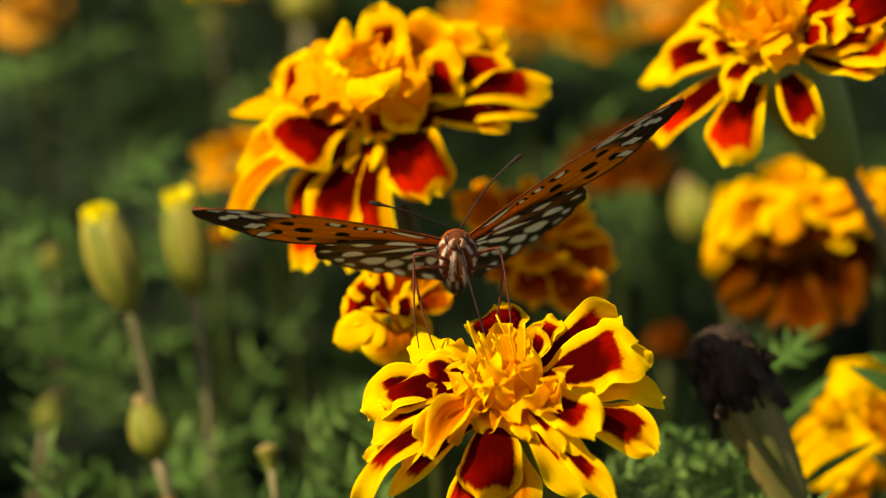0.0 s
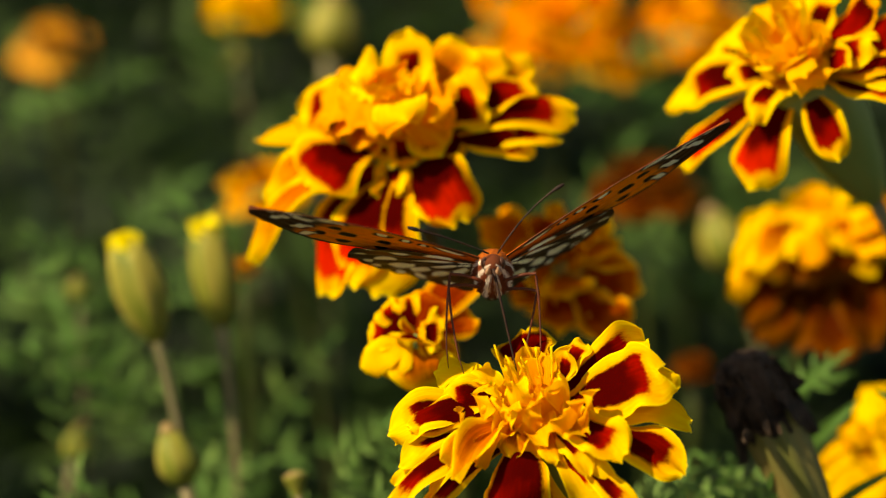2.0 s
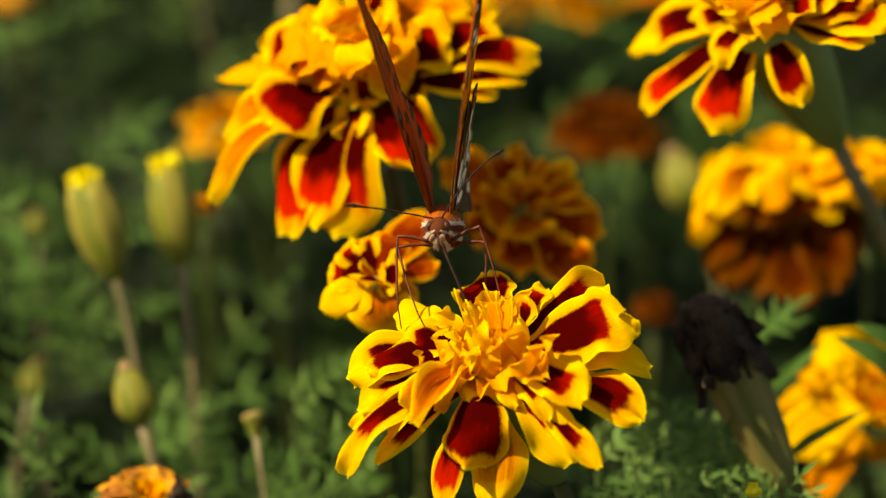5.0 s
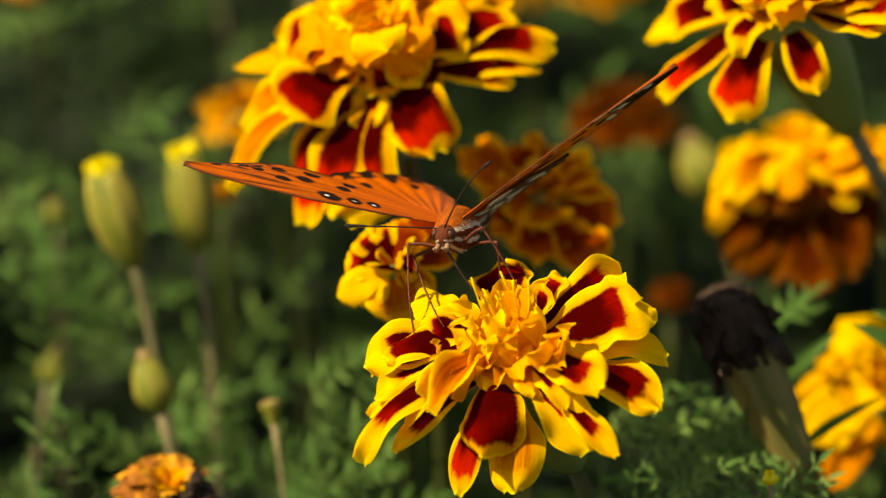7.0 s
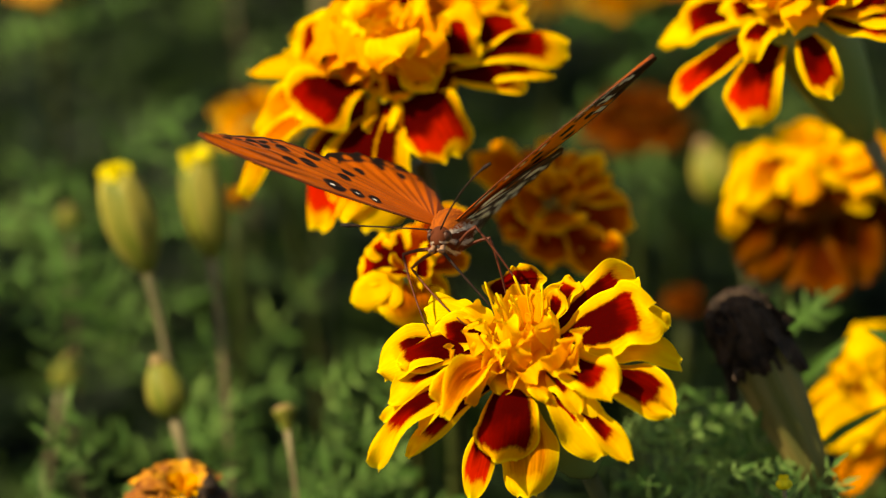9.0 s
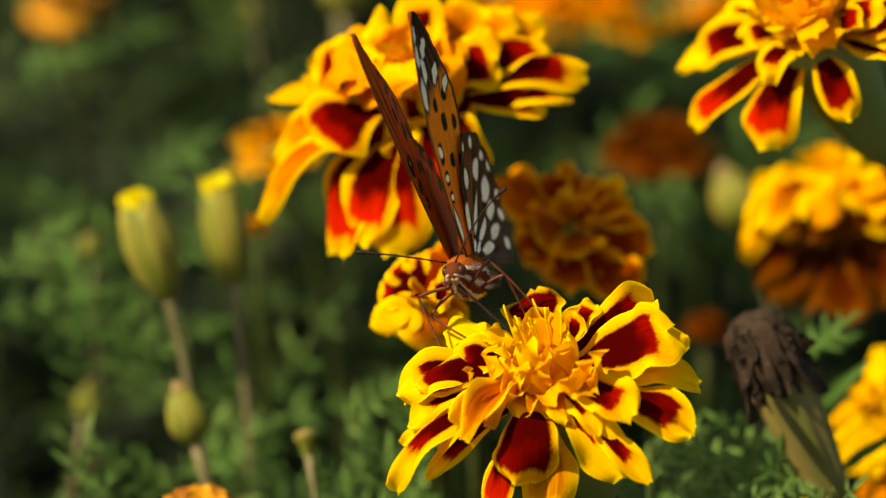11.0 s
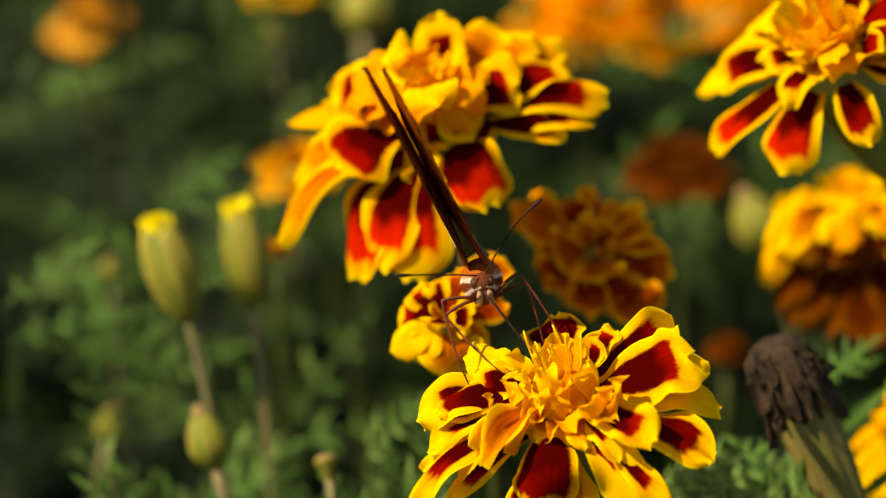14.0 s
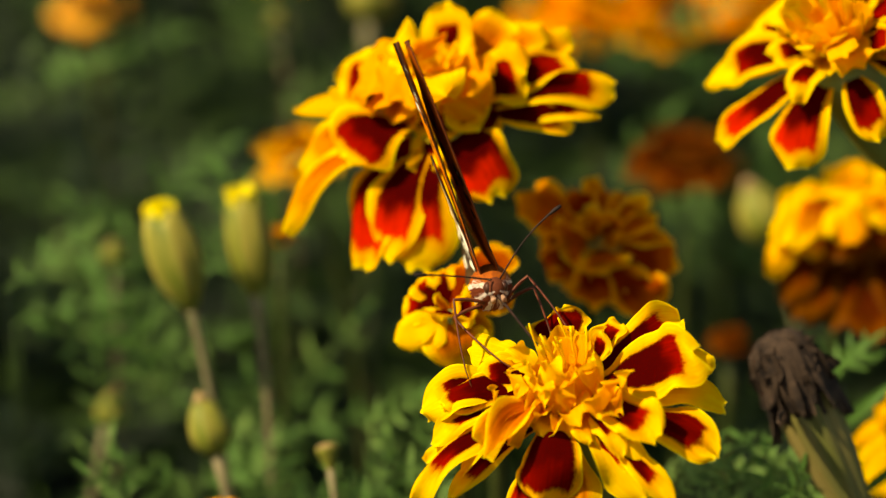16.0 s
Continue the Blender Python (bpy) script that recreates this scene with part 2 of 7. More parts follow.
def petal_mesh(r, z, width, lift=0.004, ruffle=0.08, cup=0.10, r0=0.003, z0=0.0, seed=0, nv=21, nu=15, roll=0.0, sway=0.0, twist=0.0, droop=None, tip=0.34, foot=0.36):
    """A ruffled petal that leaves the hub at (r0, z0) and ends at (r, z), drawn out along x; roll leans its face to one side."""
    rng = random.Random(seed)
    ph, ph2, k = rng.uniform(0, 6.28), rng.uniform(0, 6.28), rng.uniform(0.9, 1.7)
    lop, curl = rng.uniform(-0.16, 0.16), rng.uniform(0.0, 0.16)
    fold = rng.uniform(-1.7, 1.7) * ruffle
    lobes, flare = rng.uniform(3.0, 6.0), rng.uniform(0.02, 0.045)
    length = math.hypot(r - r0, z - z0)
    droop = rng.uniform(0.0, 0.14) if droop is None else droop
    verts, uv = [], []
    mx, mz = r0 + (r - r0) * 0.55, z0 + (z - z0) * 0.5 + lift
    for i in range(nv):
        v = 1 - (1 - i / (nv - 1)) ** 1.45
        a, b, c = (1 - v) ** 2, 2 * v * (1 - v), v * v
        cx, cz = a * r0 + b * mx + c * r, a * z0 + b * mz + c * z
        cz -= droop * length * ((max(0.0, v - 0.6) / 0.4) ** 2 - 0.4 * v)
        cy = sway * 4 * v * (1 - v)
        tx, tz = 2 * (1 - v) * (mx - r0) + 2 * v * (r - mx), 2 * (1 - v) * (mz - z0) + 2 * v * (z - mz)
        h = math.hypot(tx, tz) or 1.0
        nx, nz = -tz / h, tx / h
        grow = min(1.0, v / 0.58)
        w = foot + (1 - foot) * grow * grow * (3 - 2 * grow)
        if v > 0.62:
            w *= max(tip, math.sqrt(max(0.0, 1 - ((v - 0.62) / 0.38) ** 3.5)))
        lean = radians(roll) * min(1.0, 0.35 + v)
        cl, sl = math.cos(lean), math.sin(lean)
        for j in range(nu):
            u = 2 * j / (nu - 1) - 1
            y = u * w * width / 2 * (1 + lop * (1 if u > 0 else -1) * v + 0.09 * math.sin(lobes * 1.7 * v + (ph if u > 0 else ph2)))
            d = cup * width * u * u * (0.3 + 0.7 * v)
            d += 1.9 * ruffle * width * abs(u) ** 1.6 * math.sin(2 * math.pi * k * v + ph + (0 if u > 0 else ph2)) * min(1, v * 1.6)
            d += 0.35 * ruffle * width * abs(u) ** 3 * math.sin(5.3 * math.pi * k * v + ph2 * (2 if u > 0 else 1)) * v
            d += 1.2 * ruffle * width * v ** 5 * math.sin(3.4 * u + ph2)
            d -= curl * width * abs(u) ** 4 * v
            d += twist * width * u * v + fold * width * math.cos(2.6 * u + ph) * min(1.0, 0.3 + v)
            back = -flare * width * v ** 5 * math.cos(lobes * u + ph)
            q, e = y * cl - d * sl, y * sl + d * cl
            verts.append((cx + nx * e + back * tx / h, cy + q, cz + nz * e + back * tz / h))
            uv.append((j / (nu - 1), v))
    return mesh_of("petal", verts, grid_faces(nv, nu), uv)


def rooted(pts, foot):
    """The points of a stem in its thing's space, led on from its foot straight into the ground."""
    if foot.z > 0.02:
        pts = pts + [Vector((0.002, 0.001, -0.35 * foot.z)), Vector((0.0, 0.002, -0.7 * foot.z)), Vector((0.001, 0.0, -foot.z - 0.02))]
    return pts


def stem_part(thing, head, foot, thick, length=None, key="stem"):
    """A stem from under the head down to the ground, in the thing's space."""
    inv = thing.matrix_basis.inverted()
    top = inv @ head.translation
    axis = (inv.to_3x3() @ head.to_3x3() @ Vector((0, 0, 1))).normalized()
    pts = bend(top - axis * 0.004, top - axis * (length or 0.09), inv @ Vector(foot) + Vector((0, 0, -0.004)), 14)
    pts = rooted(pts, Vector(foot))
    v, f = tube(pts, [thick * (1.0 + 0.25 * i / 13) for i in range(len(pts))], 8)
    part("stem", mesh_of("stem", v, f), M[key], thing)


def flower_thing(name, head, foot, label, group=""):
    thing = new(name)
    thing.empty_display_size = 0.02
    thing.matrix_basis = Matrix.Translation(foot)
    return tagged(thing, label, "flower", group)


def calyx_part(thing, m, r, depth):
    prof = [(0.15 * r, -depth), (0.28 * r, -depth * 0.93), (0.46 * r, -depth * 0.74), (0.60 * r, -depth * 0.5), (0.66 * r, -depth * 0.25), (0.66 * r, 0.0), (0.2 * r, 0.02 * r)]
    v, f = lathe(prof, 20, 5, 0.05)
    part("calyx", mesh_of("calyx", v, f), M["calyx"], thing, "green ribbed calyx", m)


def florets(thing, m, n, radius, height, keys, seed, size=0.006):
    """The crowded small folded petals of the middle, from the rim inwards."""
    rng = random.Random(seed)
    for i in range(n):
        f = (i + 0.5) / n
        rr = radius * math.sqrt(1 - f) * rng.uniform(0.75, 1.1)
        az = i * 137.5 + rng.uniform(-25, 25)
        zz = height * (0.55 + 0.45 * math.sqrt(f)) * rng.uniform(0.75, 1.2)
        w = size * rng.uniform(0.55, 1.0) * (1.1 - 0.45 * f)
        me = petal_mesh(rr + rng.uniform(0.0002, 0.0026), zz, w, lift=-0.18 * zz, ruffle=0.035, cup=rng.uniform(0.12, 0.40), r0=rr * 0.45, z0=0.001, seed=seed * 91 + i, nv=13, nu=9, roll=rng.uniform(-20, 20), droop=rng.uniform(0.0, 0.35), tip=0.7, foot=0.45)
        part("floret", me, M[keys[int(rng.random() * len(keys))]], thing, "", m @ pose(0, 0, 0, 0, 0, az))


def marigold(head, foot, petals, label, group="", disc=(34, 0.010, 0.011, ("plain", "deep", "deep")), seed=1, calyx=(0.0105, 0.017), name="marigold", stem_r=0.0017, bow=None, size=0.006, threads=0, stem_key="stem", hang=0.0):
    """A marigold: every petal by its heading, reach, height, width, colour, arch, ruffle, cup, foot, lean and sway."""
    thing = flower_thing(name, head, foot, label, group)
    m = thing.matrix_basis.inverted() @ head
    for i, p in enumerate(petals):
        az, r, z, w, key, *more = p
        lift, ruffle, cup, r0, z0, roll, sway = (list(more) + [0.004, 0.08, 0.06, 0.004, 0.001, 0.0, 0.0][len(more):])
        me = petal_mesh(r, z, w, lift, ruffle, cup, r0, z0, seed * 53 + i, roll=roll, sway=sway)
        part("petal", me, M[key], thing, "", m @ pose(0, 0, 0, 0, 0, az))
    n, rad, hgt, keys = disc
    florets(thing, m, n, rad, hgt, keys, seed, size)
    rng = random.Random(seed * 7)
    for i in range(threads):
        a, rr = rng.uniform(0, 6.28), rad * rng.uniform(0.1, 0.75)
        o = Vector((rr * math.cos(a), rr * math.sin(a), hgt * 0.6))
        e = o + Vector((rng.uniform(-1, 1) * 0.0022, rng.uniform(-1, 1) * 0.0022, hgt * rng.uniform(0.45, 0.75)))
        v, f = tube(bend(o, o * 0.5 + e * 0.5 + Vector((rng.uniform(-1, 1), rng.uniform(-1, 1), 0)) * 0.001, e, 6), [0.00022, 0.0002, 0.0002, 0.00018, 0.00026, 0.00016], 5)
        part("stamen", mesh_of("stamen", v, f), M["plain"], thing, "", m)
    calyx_part(thing, m @ pose(0, 0, 0, 0, hang, 0), *calyx)
    stem_part(thing, head @ pose(0, 0, 0, 0, hang, 0) @ Matrix.Translation((0, 0, -calyx[1] * 0.9)), foot, stem_r, length=bow, key=stem_key)
    return thing


def loose_marigold(head, foot, R, keys, label, seed, group="", small=("deep", "orange"), n=(11, 9, 6), name="marigold", browned=None):
    """A marigold of the bed, with its rings of petals grown by chance."""
    rng = random.Random(seed)
    petals = []
    for ring, (cnt, reach, rise) in enumerate(zip(n, (1.0, 0.82, 0.58), (-0.24, 0.10, 0.32))):
        for i in range(cnt):
            az = 360.0 * i / cnt + rng.uniform(-13, 13) + 17 * ring
            petals.append((az, R * reach * rng.uniform(0.84, 1.1), R * (rise + rng.uniform(-0.12, 0.12)), R * rng.uniform(0.55, 0.80) * (11 / n[0]) ** 0.7,
                           keys[int(rng.random() * len(keys))], R * rng.uniform(0.05, 0.25), rng.uniform(0.04, 0.10), rng.uniform(-0.02, 0.16), R * 0.12, 0.0))
    if browned:
        petals = [(*p[:4], "brown" if (p[0] - browned[0]) % 360 < browned[1] else p[4], *p[5:]) for p in petals]
    return marigold(head, foot, petals, label, group, (22, R * 0.36, R * 0.42, small), seed, (R * 0.36, R * 0.62), name, 0.0011, size=R * 0.3)


# ---------- ground ----------
gv, gf, gn = [], [], 60
for i in range(gn + 1):
    for j in range(gn + 1):
        x, y = ((i / gn * 2 - 1) ** 3) * 60, ((j / gn * 2 - 1) ** 3) * 60 + 0.4
        gv.append((x, y, 0.012 * noise.noise(Vector((x * 9, y * 9, 0))) + 0.03 * noise.noise(Vector((x * 0.7, y * 0.7, 3)))))
gf = [(a, a + gn + 1, a + gn + 2, a + 1) for a in (i * (gn + 1) + j for i in range(gn) for j in range(gn))]
ground = new("ground", mesh_of("ground", gv, gf))
ground.data.materials.append(M["soil"])
tagged(ground, "dark bare soil of the flower bed", "ground", kind="structure")


# ---------- foliage ----------
def leaf_into(verts, faces, base, way, up, length, pairs, rng, wide=1.0):
    """A feathered leaf: a midrib with pairs of narrow pointed leaflets."""
    way = way.normalized()
    side = way.cross(up).normalized()
    up = side.cross(way)

    def leaflet(o, d, s, n, ln, w):
        k = len(verts)
        droop = up * (-0.18 * ln)
        verts.append(o)
        for f, ww in ((0.33, 1.0), (0.7, 0.7)):
            c = o + d * (ln * f) + droop * f * f
            verts.extend((c - s * (w * ww) + n * (w * 0.35), c, c + s * (w * ww) + n * (w * 0.35)))
        verts.append(o + d * ln + droop)
        faces.extend(((k, k + 1, k + 2), (k, k + 2, k + 3), (k + 1, k + 4, k + 5, k + 2), (k + 2, k + 5, k + 6, k + 3), (k + 4, k + 7, k + 5), (k + 5, k + 7, k + 6)))

    arc = -0.25 * length
    spine = [base + way * (length * f) + up * (arc * f * f) for f in (i / 6 for i in range(7))]
    k = len(verts)
    rw = length * 0.012
    for i, p in enumerate(spine):
        verts.extend((p - side * rw, p + side * rw))
    faces.extend((k + 2 * i, k + 2 * i + 1, k + 2 * i + 3, k + 2 * i + 2) for i in range(6))
    for i in range(pairs):
        f = 0.22 + 0.72 * i / max(1, pairs - 1)
        p = base + way * (length * f) + up * (arc * f * f)
        ln = length * 0.42 * (1 - 0.45 * abs(f - 0.5) * 2) * rng.uniform(0.8, 1.15)
        for sg in (-1, 1):
            d = (side * sg * 0.85 + way * rng.uniform(0.45, 0.8) + up * rng.uniform(-0.1, 0.3)).normalized()
            leaflet(p, d, d.cross(up).normalized(), up, ln, ln * 0.13 * wide)
    leaflet(spine[-1], (way - up * 0.4).normalized(), side, up, length * 0.36, length * 0.05 * wide)


def way_of(rng, rise):
    a = rng.uniform(0, 2 * math.pi)
    return Vector((math.cos(a), math.sin(a), rise)).normalized()


def bed_foliage():
    rng = random.Random(7)
    verts, faces = [], []
    for i in range(4200):
        y = 0.10 + 1.35 * rng.random() ** 1.15
        x = rng.uniform(-1, 1) * (0.16 + 0.16 * y)
        clump = min(1.0, max(0.0, 0.5 + 0.95 * noise.noise(Vector((x * 17, y * 12, 1.3)))))
        top = 0.205 + 0.110 * clump - 0.02 * max(0.0, 0.2 - y) / 0.1
        if y < 0.22:
            top = min(top, 0.262 + 0.25 * (y - 0.10))
        z = top * (0.25 + 0.75 * rng.random() ** 0.7)
        if rng.random() > 0.12 + 0.95 * clump:
            continue
        leaf_into(verts, faces, Vector((x, y, z)), way_of(rng, rng.uniform(-0.1, 0.9)), Vector((0, 0, 1)), rng.uniform(0.03, 0.065) * (1.0 if y < 0.3 else 1.4), rng.randint(4, 6) if y < 0.6 else 4, rng, rng.uniform(0.9, 1.6))
    me = mesh_of("marigold_foliage", verts, faces, smooth=False)
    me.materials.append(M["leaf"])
    return tagged(new("marigold_foliage", me), "dense dark green feathery marigold leaves of the bed", "foliage", kind="stuff")


def far_foliage():
    rng = random.Random(11)
    verts, faces = [], []
    for i in range(6000):
        a, d = rng.uniform(0, 2 * math.pi), 2.0 * rng.random() ** 0.62
        x, y = d * math.cos(a), 0.35 + d * math.sin(a)
        seen = y > 0.06 and abs(x) < 0.15 + 0.15 * y
        if seen and y < 1.45:
            continue
        if abs(x) < 0.3 and y < -0.1:
            continue
        clump = 0.5 + 0.5 * noise.noise(Vector((x * 6, y * 6, 4.1)))
        if rng.random() > 0.35 + 0.8 * clump:
            continue
        z = (0.10 + 0.17 * clump) * (0.2 + 0.8 * rng.random() ** 0.7)
        if abs(x) < 0.3 and y < 0.12:
            z = min(z, 0.24)
        leaf_into(verts, faces, Vector((x, y, z)), way_of(rng, rng.uniform(-0.1, 0.8)), Vector((0, 0, 1)), rng.uniform(0.04, 0.085) * (1.0 if d < 1.2 else 1.5), 4, rng, 1.4)
    me = mesh_of("bed_foliage", verts, faces, smooth=False)
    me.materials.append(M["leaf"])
    return tagged(new("bed_foliage", me), "leafy green bedding plants all around the blooms", "foliage", kind="stuff")


bed_foliage()
far_foliage()


def leaf_sprig(base, tip, seed, label, foot=None, tone="sprig"):
    """A single feathery leaf on its stalk, which rises from the ground."""
    rng = random.Random(seed)
    base, tip = Vector(base), Vector(tip)
    foot = Vector(foot or (base.x + 0.01, base.y + 0.03, 0.0))
    thing = new("leaf_sprig")
    thing.matrix_basis = Matrix.Translation(foot)
    tagged(thing, label, "leaf", "feathery leaf sprigs")
    inv = thing.matrix_basis.inverted()
    v, f = tube(bend(inv @ foot, inv @ (base * 0.5 + foot * 0.5), inv @ base, 8), [0.0004 - 0.00002 * i for i in range(8)], 6)
    part("stalk", mesh_of("stalk", v, f), M["leaf"], thing)
    verts, faces = [], []
    leaf_into(verts, faces, inv @ base, tip - base, Vector((-0.3 + rng.uniform(-0.4, 0.4), -0.6, 0.8)), (tip - base).length, rng.randint(3, 4), rng, rng.uniform(0.8, 1.1))
    part("blade", mesh_of("blade", verts, faces, smooth=False), M[tone], thing, "feathery green leaf blade")
    return thing


# ---------- the marigold that carries the butterfly ----------
main_marigold = marigold(pose(-0.00051, 0.00076, 0.35215, 14.59, -9.32, 3.46), (0.012, 0.03, 0.0), [
    (-101.9, 0.0217, -0.0150, 0.0108, "amber", 0.0040, 0.07, -0.14, 0.0060, -0.0040, 0, 0.0000),
    (-125.9, 0.0236, -0.0140, 0.0053, "thinrim", 0.0030, 0.08, 0.06, 0.0060, -0.0040, -10, 0.0000),
    (-155.7, 0.0331, -0.0060, 0.0064, "wide", 0.0060, 0.13, -0.10, 0.0060, -0.0020, -15, -0.0010),
    (-152.2, 0.0265, -0.0080, 0.0040, "wide", 0.0050, 0.16, 0.10, 0.0060, -0.0030, -30, 0.0015),
    (-110.6, 0.0215, -0.0070, 0.0110, "maroon", 0.0060, 0.10, -0.05, 0.0050, -0.0010, 0, 0.0000),
    (-64.2, 0.0233, -0.0080, 0.0086, "plain", 0.0060, 0.13, -0.14, 0.0060, -0.0020, 10, -0.0010),
    (-59.2, 0.0285, -0.0080, 0.0048, "wide", 0.0040, 0.11, 0.06, 0.0100, -0.0020, 20, -0.0010),
] + [
    (-38.4, 0.0299, -0.0030, 0.0088, "maroon", 0.0040, 0.11, 0.03, 0.0070, -0.0010, 18, 0.0000),
    (-19.7, 0.0283, 0.0010, 0.0073, "plain", 0.0020, 0.08, -0.05, 0.0070, 0.0000, 8, 0.0000),
    (-168.4, 0.0256, -0.0010, 0.0054, "wide", 0.0040, 0.13, 0.04, 0.0060, 0.0000, -15, 0.0000),
    (177.3, 0.0255, 0.0000, 0.0051, "plain", 0.0030, 0.16, 0.08, 0.0070, 0.0000, -10, 0.0000),
    (-165.1, 0.0276, -0.0040, 0.0052, "plain", 0.0040, 0.12, -0.06, 0.0060, -0.0010, -15, 0.0000),
    (-153.4, 0.0232, -0.0040, 0.0046, "wide", 0.0040, 0.12, 0.06, 0.0060, -0.0010, -20, 0.0000),
    (-67.2, 0.0186, -0.0050, 0.0050, "two", 0.0040, 0.12, 0.04, 0.0060, -0.0010, 10, 0.0000),
] + [
    (-67.4, 0.0189, -0.0010, 0.0048, "wide", 0.0040, 0.12, 0.10, 0.0050, 0.0000, 12, 0.0000),
    (-149.1, 0.0201, 0.0020, 0.0048, "amber", 0.0040, 0.12, 0.12, 0.0040, 0.0010, -15, 0.0000),
    (179.1, 0.0266, 0.0030, 0.0090, "wide", 0.0060, 0.08, -0.12, 0.0060, 0.0020, -22, 0.0000),
    (-175.4, 0.0225, 0.0040, 0.0068, "maroon", 0.0040, 0.10, 0.03, 0.0050, 0.0020, -22, 0.0000),
    (-137.7, 0.0214, 0.0010, 0.0057, "amber", 0.0060, 0.16, 0.14, 0.0040, 0.0020, -8, 0.0000),
    (-54.7, 0.0232, 0.0020, 0.0086, "wide", 0.0040, 0.14, 0.10, 0.0050, 0.0020, 22, 0.0000),
    (-13.5, 0.0241, 0.0100, 0.0141, "bold", 0.0000, 0.08, 0.08, 0.0060, 0.0020, 32, 0.0000),
] + [
    (16.2, 0.0227, 0.0090, 0.0090, "wide", 0.0010, 0.10, 0.10, 0.0060, 0.0030, 30, 0.0000),
    (-9.4, 0.0264, 0.0070, 0.0066, "plain", 0.0010, 0.10, 0.06, 0.0060, 0.0020, 20, 0.0000),
    (145.8, 0.0194, 0.0060, 0.0066, "plain", 0.0040, 0.11, -0.08, 0.0060, 0.0030, -10, 0.0000),
    (174.1, 0.0156, 0.0060, 0.0079, "wide", 0.0020, 0.10, 0.12, 0.0050, 0.0030, -25, 0.0000),
    (86.7, 0.0145, 0.0090, 0.0108, "maroon", 0.0000, 0.11, 0.06, 0.0060, 0.0030, 0, 0.0000),
    (35.6, 0.0135, 0.0090, 0.0066, "wide", 0.0010, 0.16, 0.10, 0.0060, 0.0030, 10, 0.0000),
    (21.7, 0.0088, 0.0110, 0.0059, "wide", -0.0010, 0.10, 0.18, 0.0050, 0.0030, 12, 0.0000),
] + [
    (148.2, 0.0104, 0.0090, 0.0051, "plain", 0.0000, 0.13, 0.14, 0.0050, 0.0030, -12, 0.0000),
    (-164.4, 0.0134, 0.0070, 0.0060, "deep", 0.0010, 0.11, 0.10, 0.0136, 0.0010, -10, 0.0000),
    (-167.2, 0.0092, 0.0090, 0.0072, "deep", 0.0010, 0.11, 0.08, 0.0094, 0.0010, -8, 0.0000),
    (-131.4, 0.0082, 0.0090, 0.0070, "plain", 0.0010, 0.11, 0.08, 0.0084, 0.0010, -4, 0.0000),
    (-104.6, 0.0074, 0.0080, 0.0066, "deep", 0.0010, 0.11, 0.08, 0.0076, 0.0010, 0, 0.0000),
    (-70.6, 0.0064, 0.0100, 0.0070, "deep", 0.0010, 0.11, 0.08, 0.0065, 0.0010, 0, 0.0000),
    (-60.7, 0.0116, 0.0090, 0.0072, "deep", 0.0010, 0.11, 0.08, 0.0119, 0.0010, 5, 0.0000),
] + [
    (-46.2, 0.0131, 0.0100, 0.0066, "deep", 0.0010, 0.11, 0.08, 0.0134, 0.0010, 8, 0.0000),
    (-160.5, 0.0071, 0.0110, 0.0060, "plain", 0.0000, 0.11, 0.10, 0.0073, 0.0020, -4, 0.0000),
    (-121.1, 0.0050, 0.0120, 0.0060, "plain", 0.0000, 0.11, 0.10, 0.0051, 0.0020, 0, 0.0000),
    (-41.7, 0.0069, 0.0120, 0.0060, "plain", 0.0000, 0.11, 0.10, 0.0071, 0.0020, 4, 0.0000),
    (-130.4, 0.0113, 0.0030, 0.0048, "amber", 0.0010, 0.16, 0.20, 0.0030, 0.0020, -10, 0.0000),
    (-117.9, 0.0118, 0.0000, 0.0060, "amber", 0.0030, 0.16, 0.16, 0.0030, 0.0010, -4, 0.0000),
    (-95.8, 0.0112, -0.0010, 0.0060, "deep", 0.0030, 0.16, 0.16, 0.0030, 0.0010, 0, 0.0000),
] + [
    (-78.7, 0.0134, -0.0010, 0.0056, "amber", 0.0030, 0.16, 0.16, 0.0030, 0.0010, 5, 0.0000),
    (-84.8, 0.0121, 0.0030, 0.0060, "deep", 0.0010, 0.16, 0.22, 0.0030, 0.0020, 5, 0.0000),
    (-56.7, 0.0154, 0.0040, 0.0060, "amber", 0.0010, 0.15, 0.16, 0.0040, 0.0020, 20, 0.0000),
    (-138.7, 0.0156, 0.0000, 0.0050, "deep", 0.0040, 0.16, 0.14, 0.0040, 0.0010, -12, 0.0000),
], "open yellow marigold with maroon-centred ruffled petals under the butterfly", "marigolds", (14, 0.0056, 0.0115, ("plain", "plain", "deep")), 3, (0.0125, 0.030), bow=0.10, size=0.0074, threads=12, hang=-15)

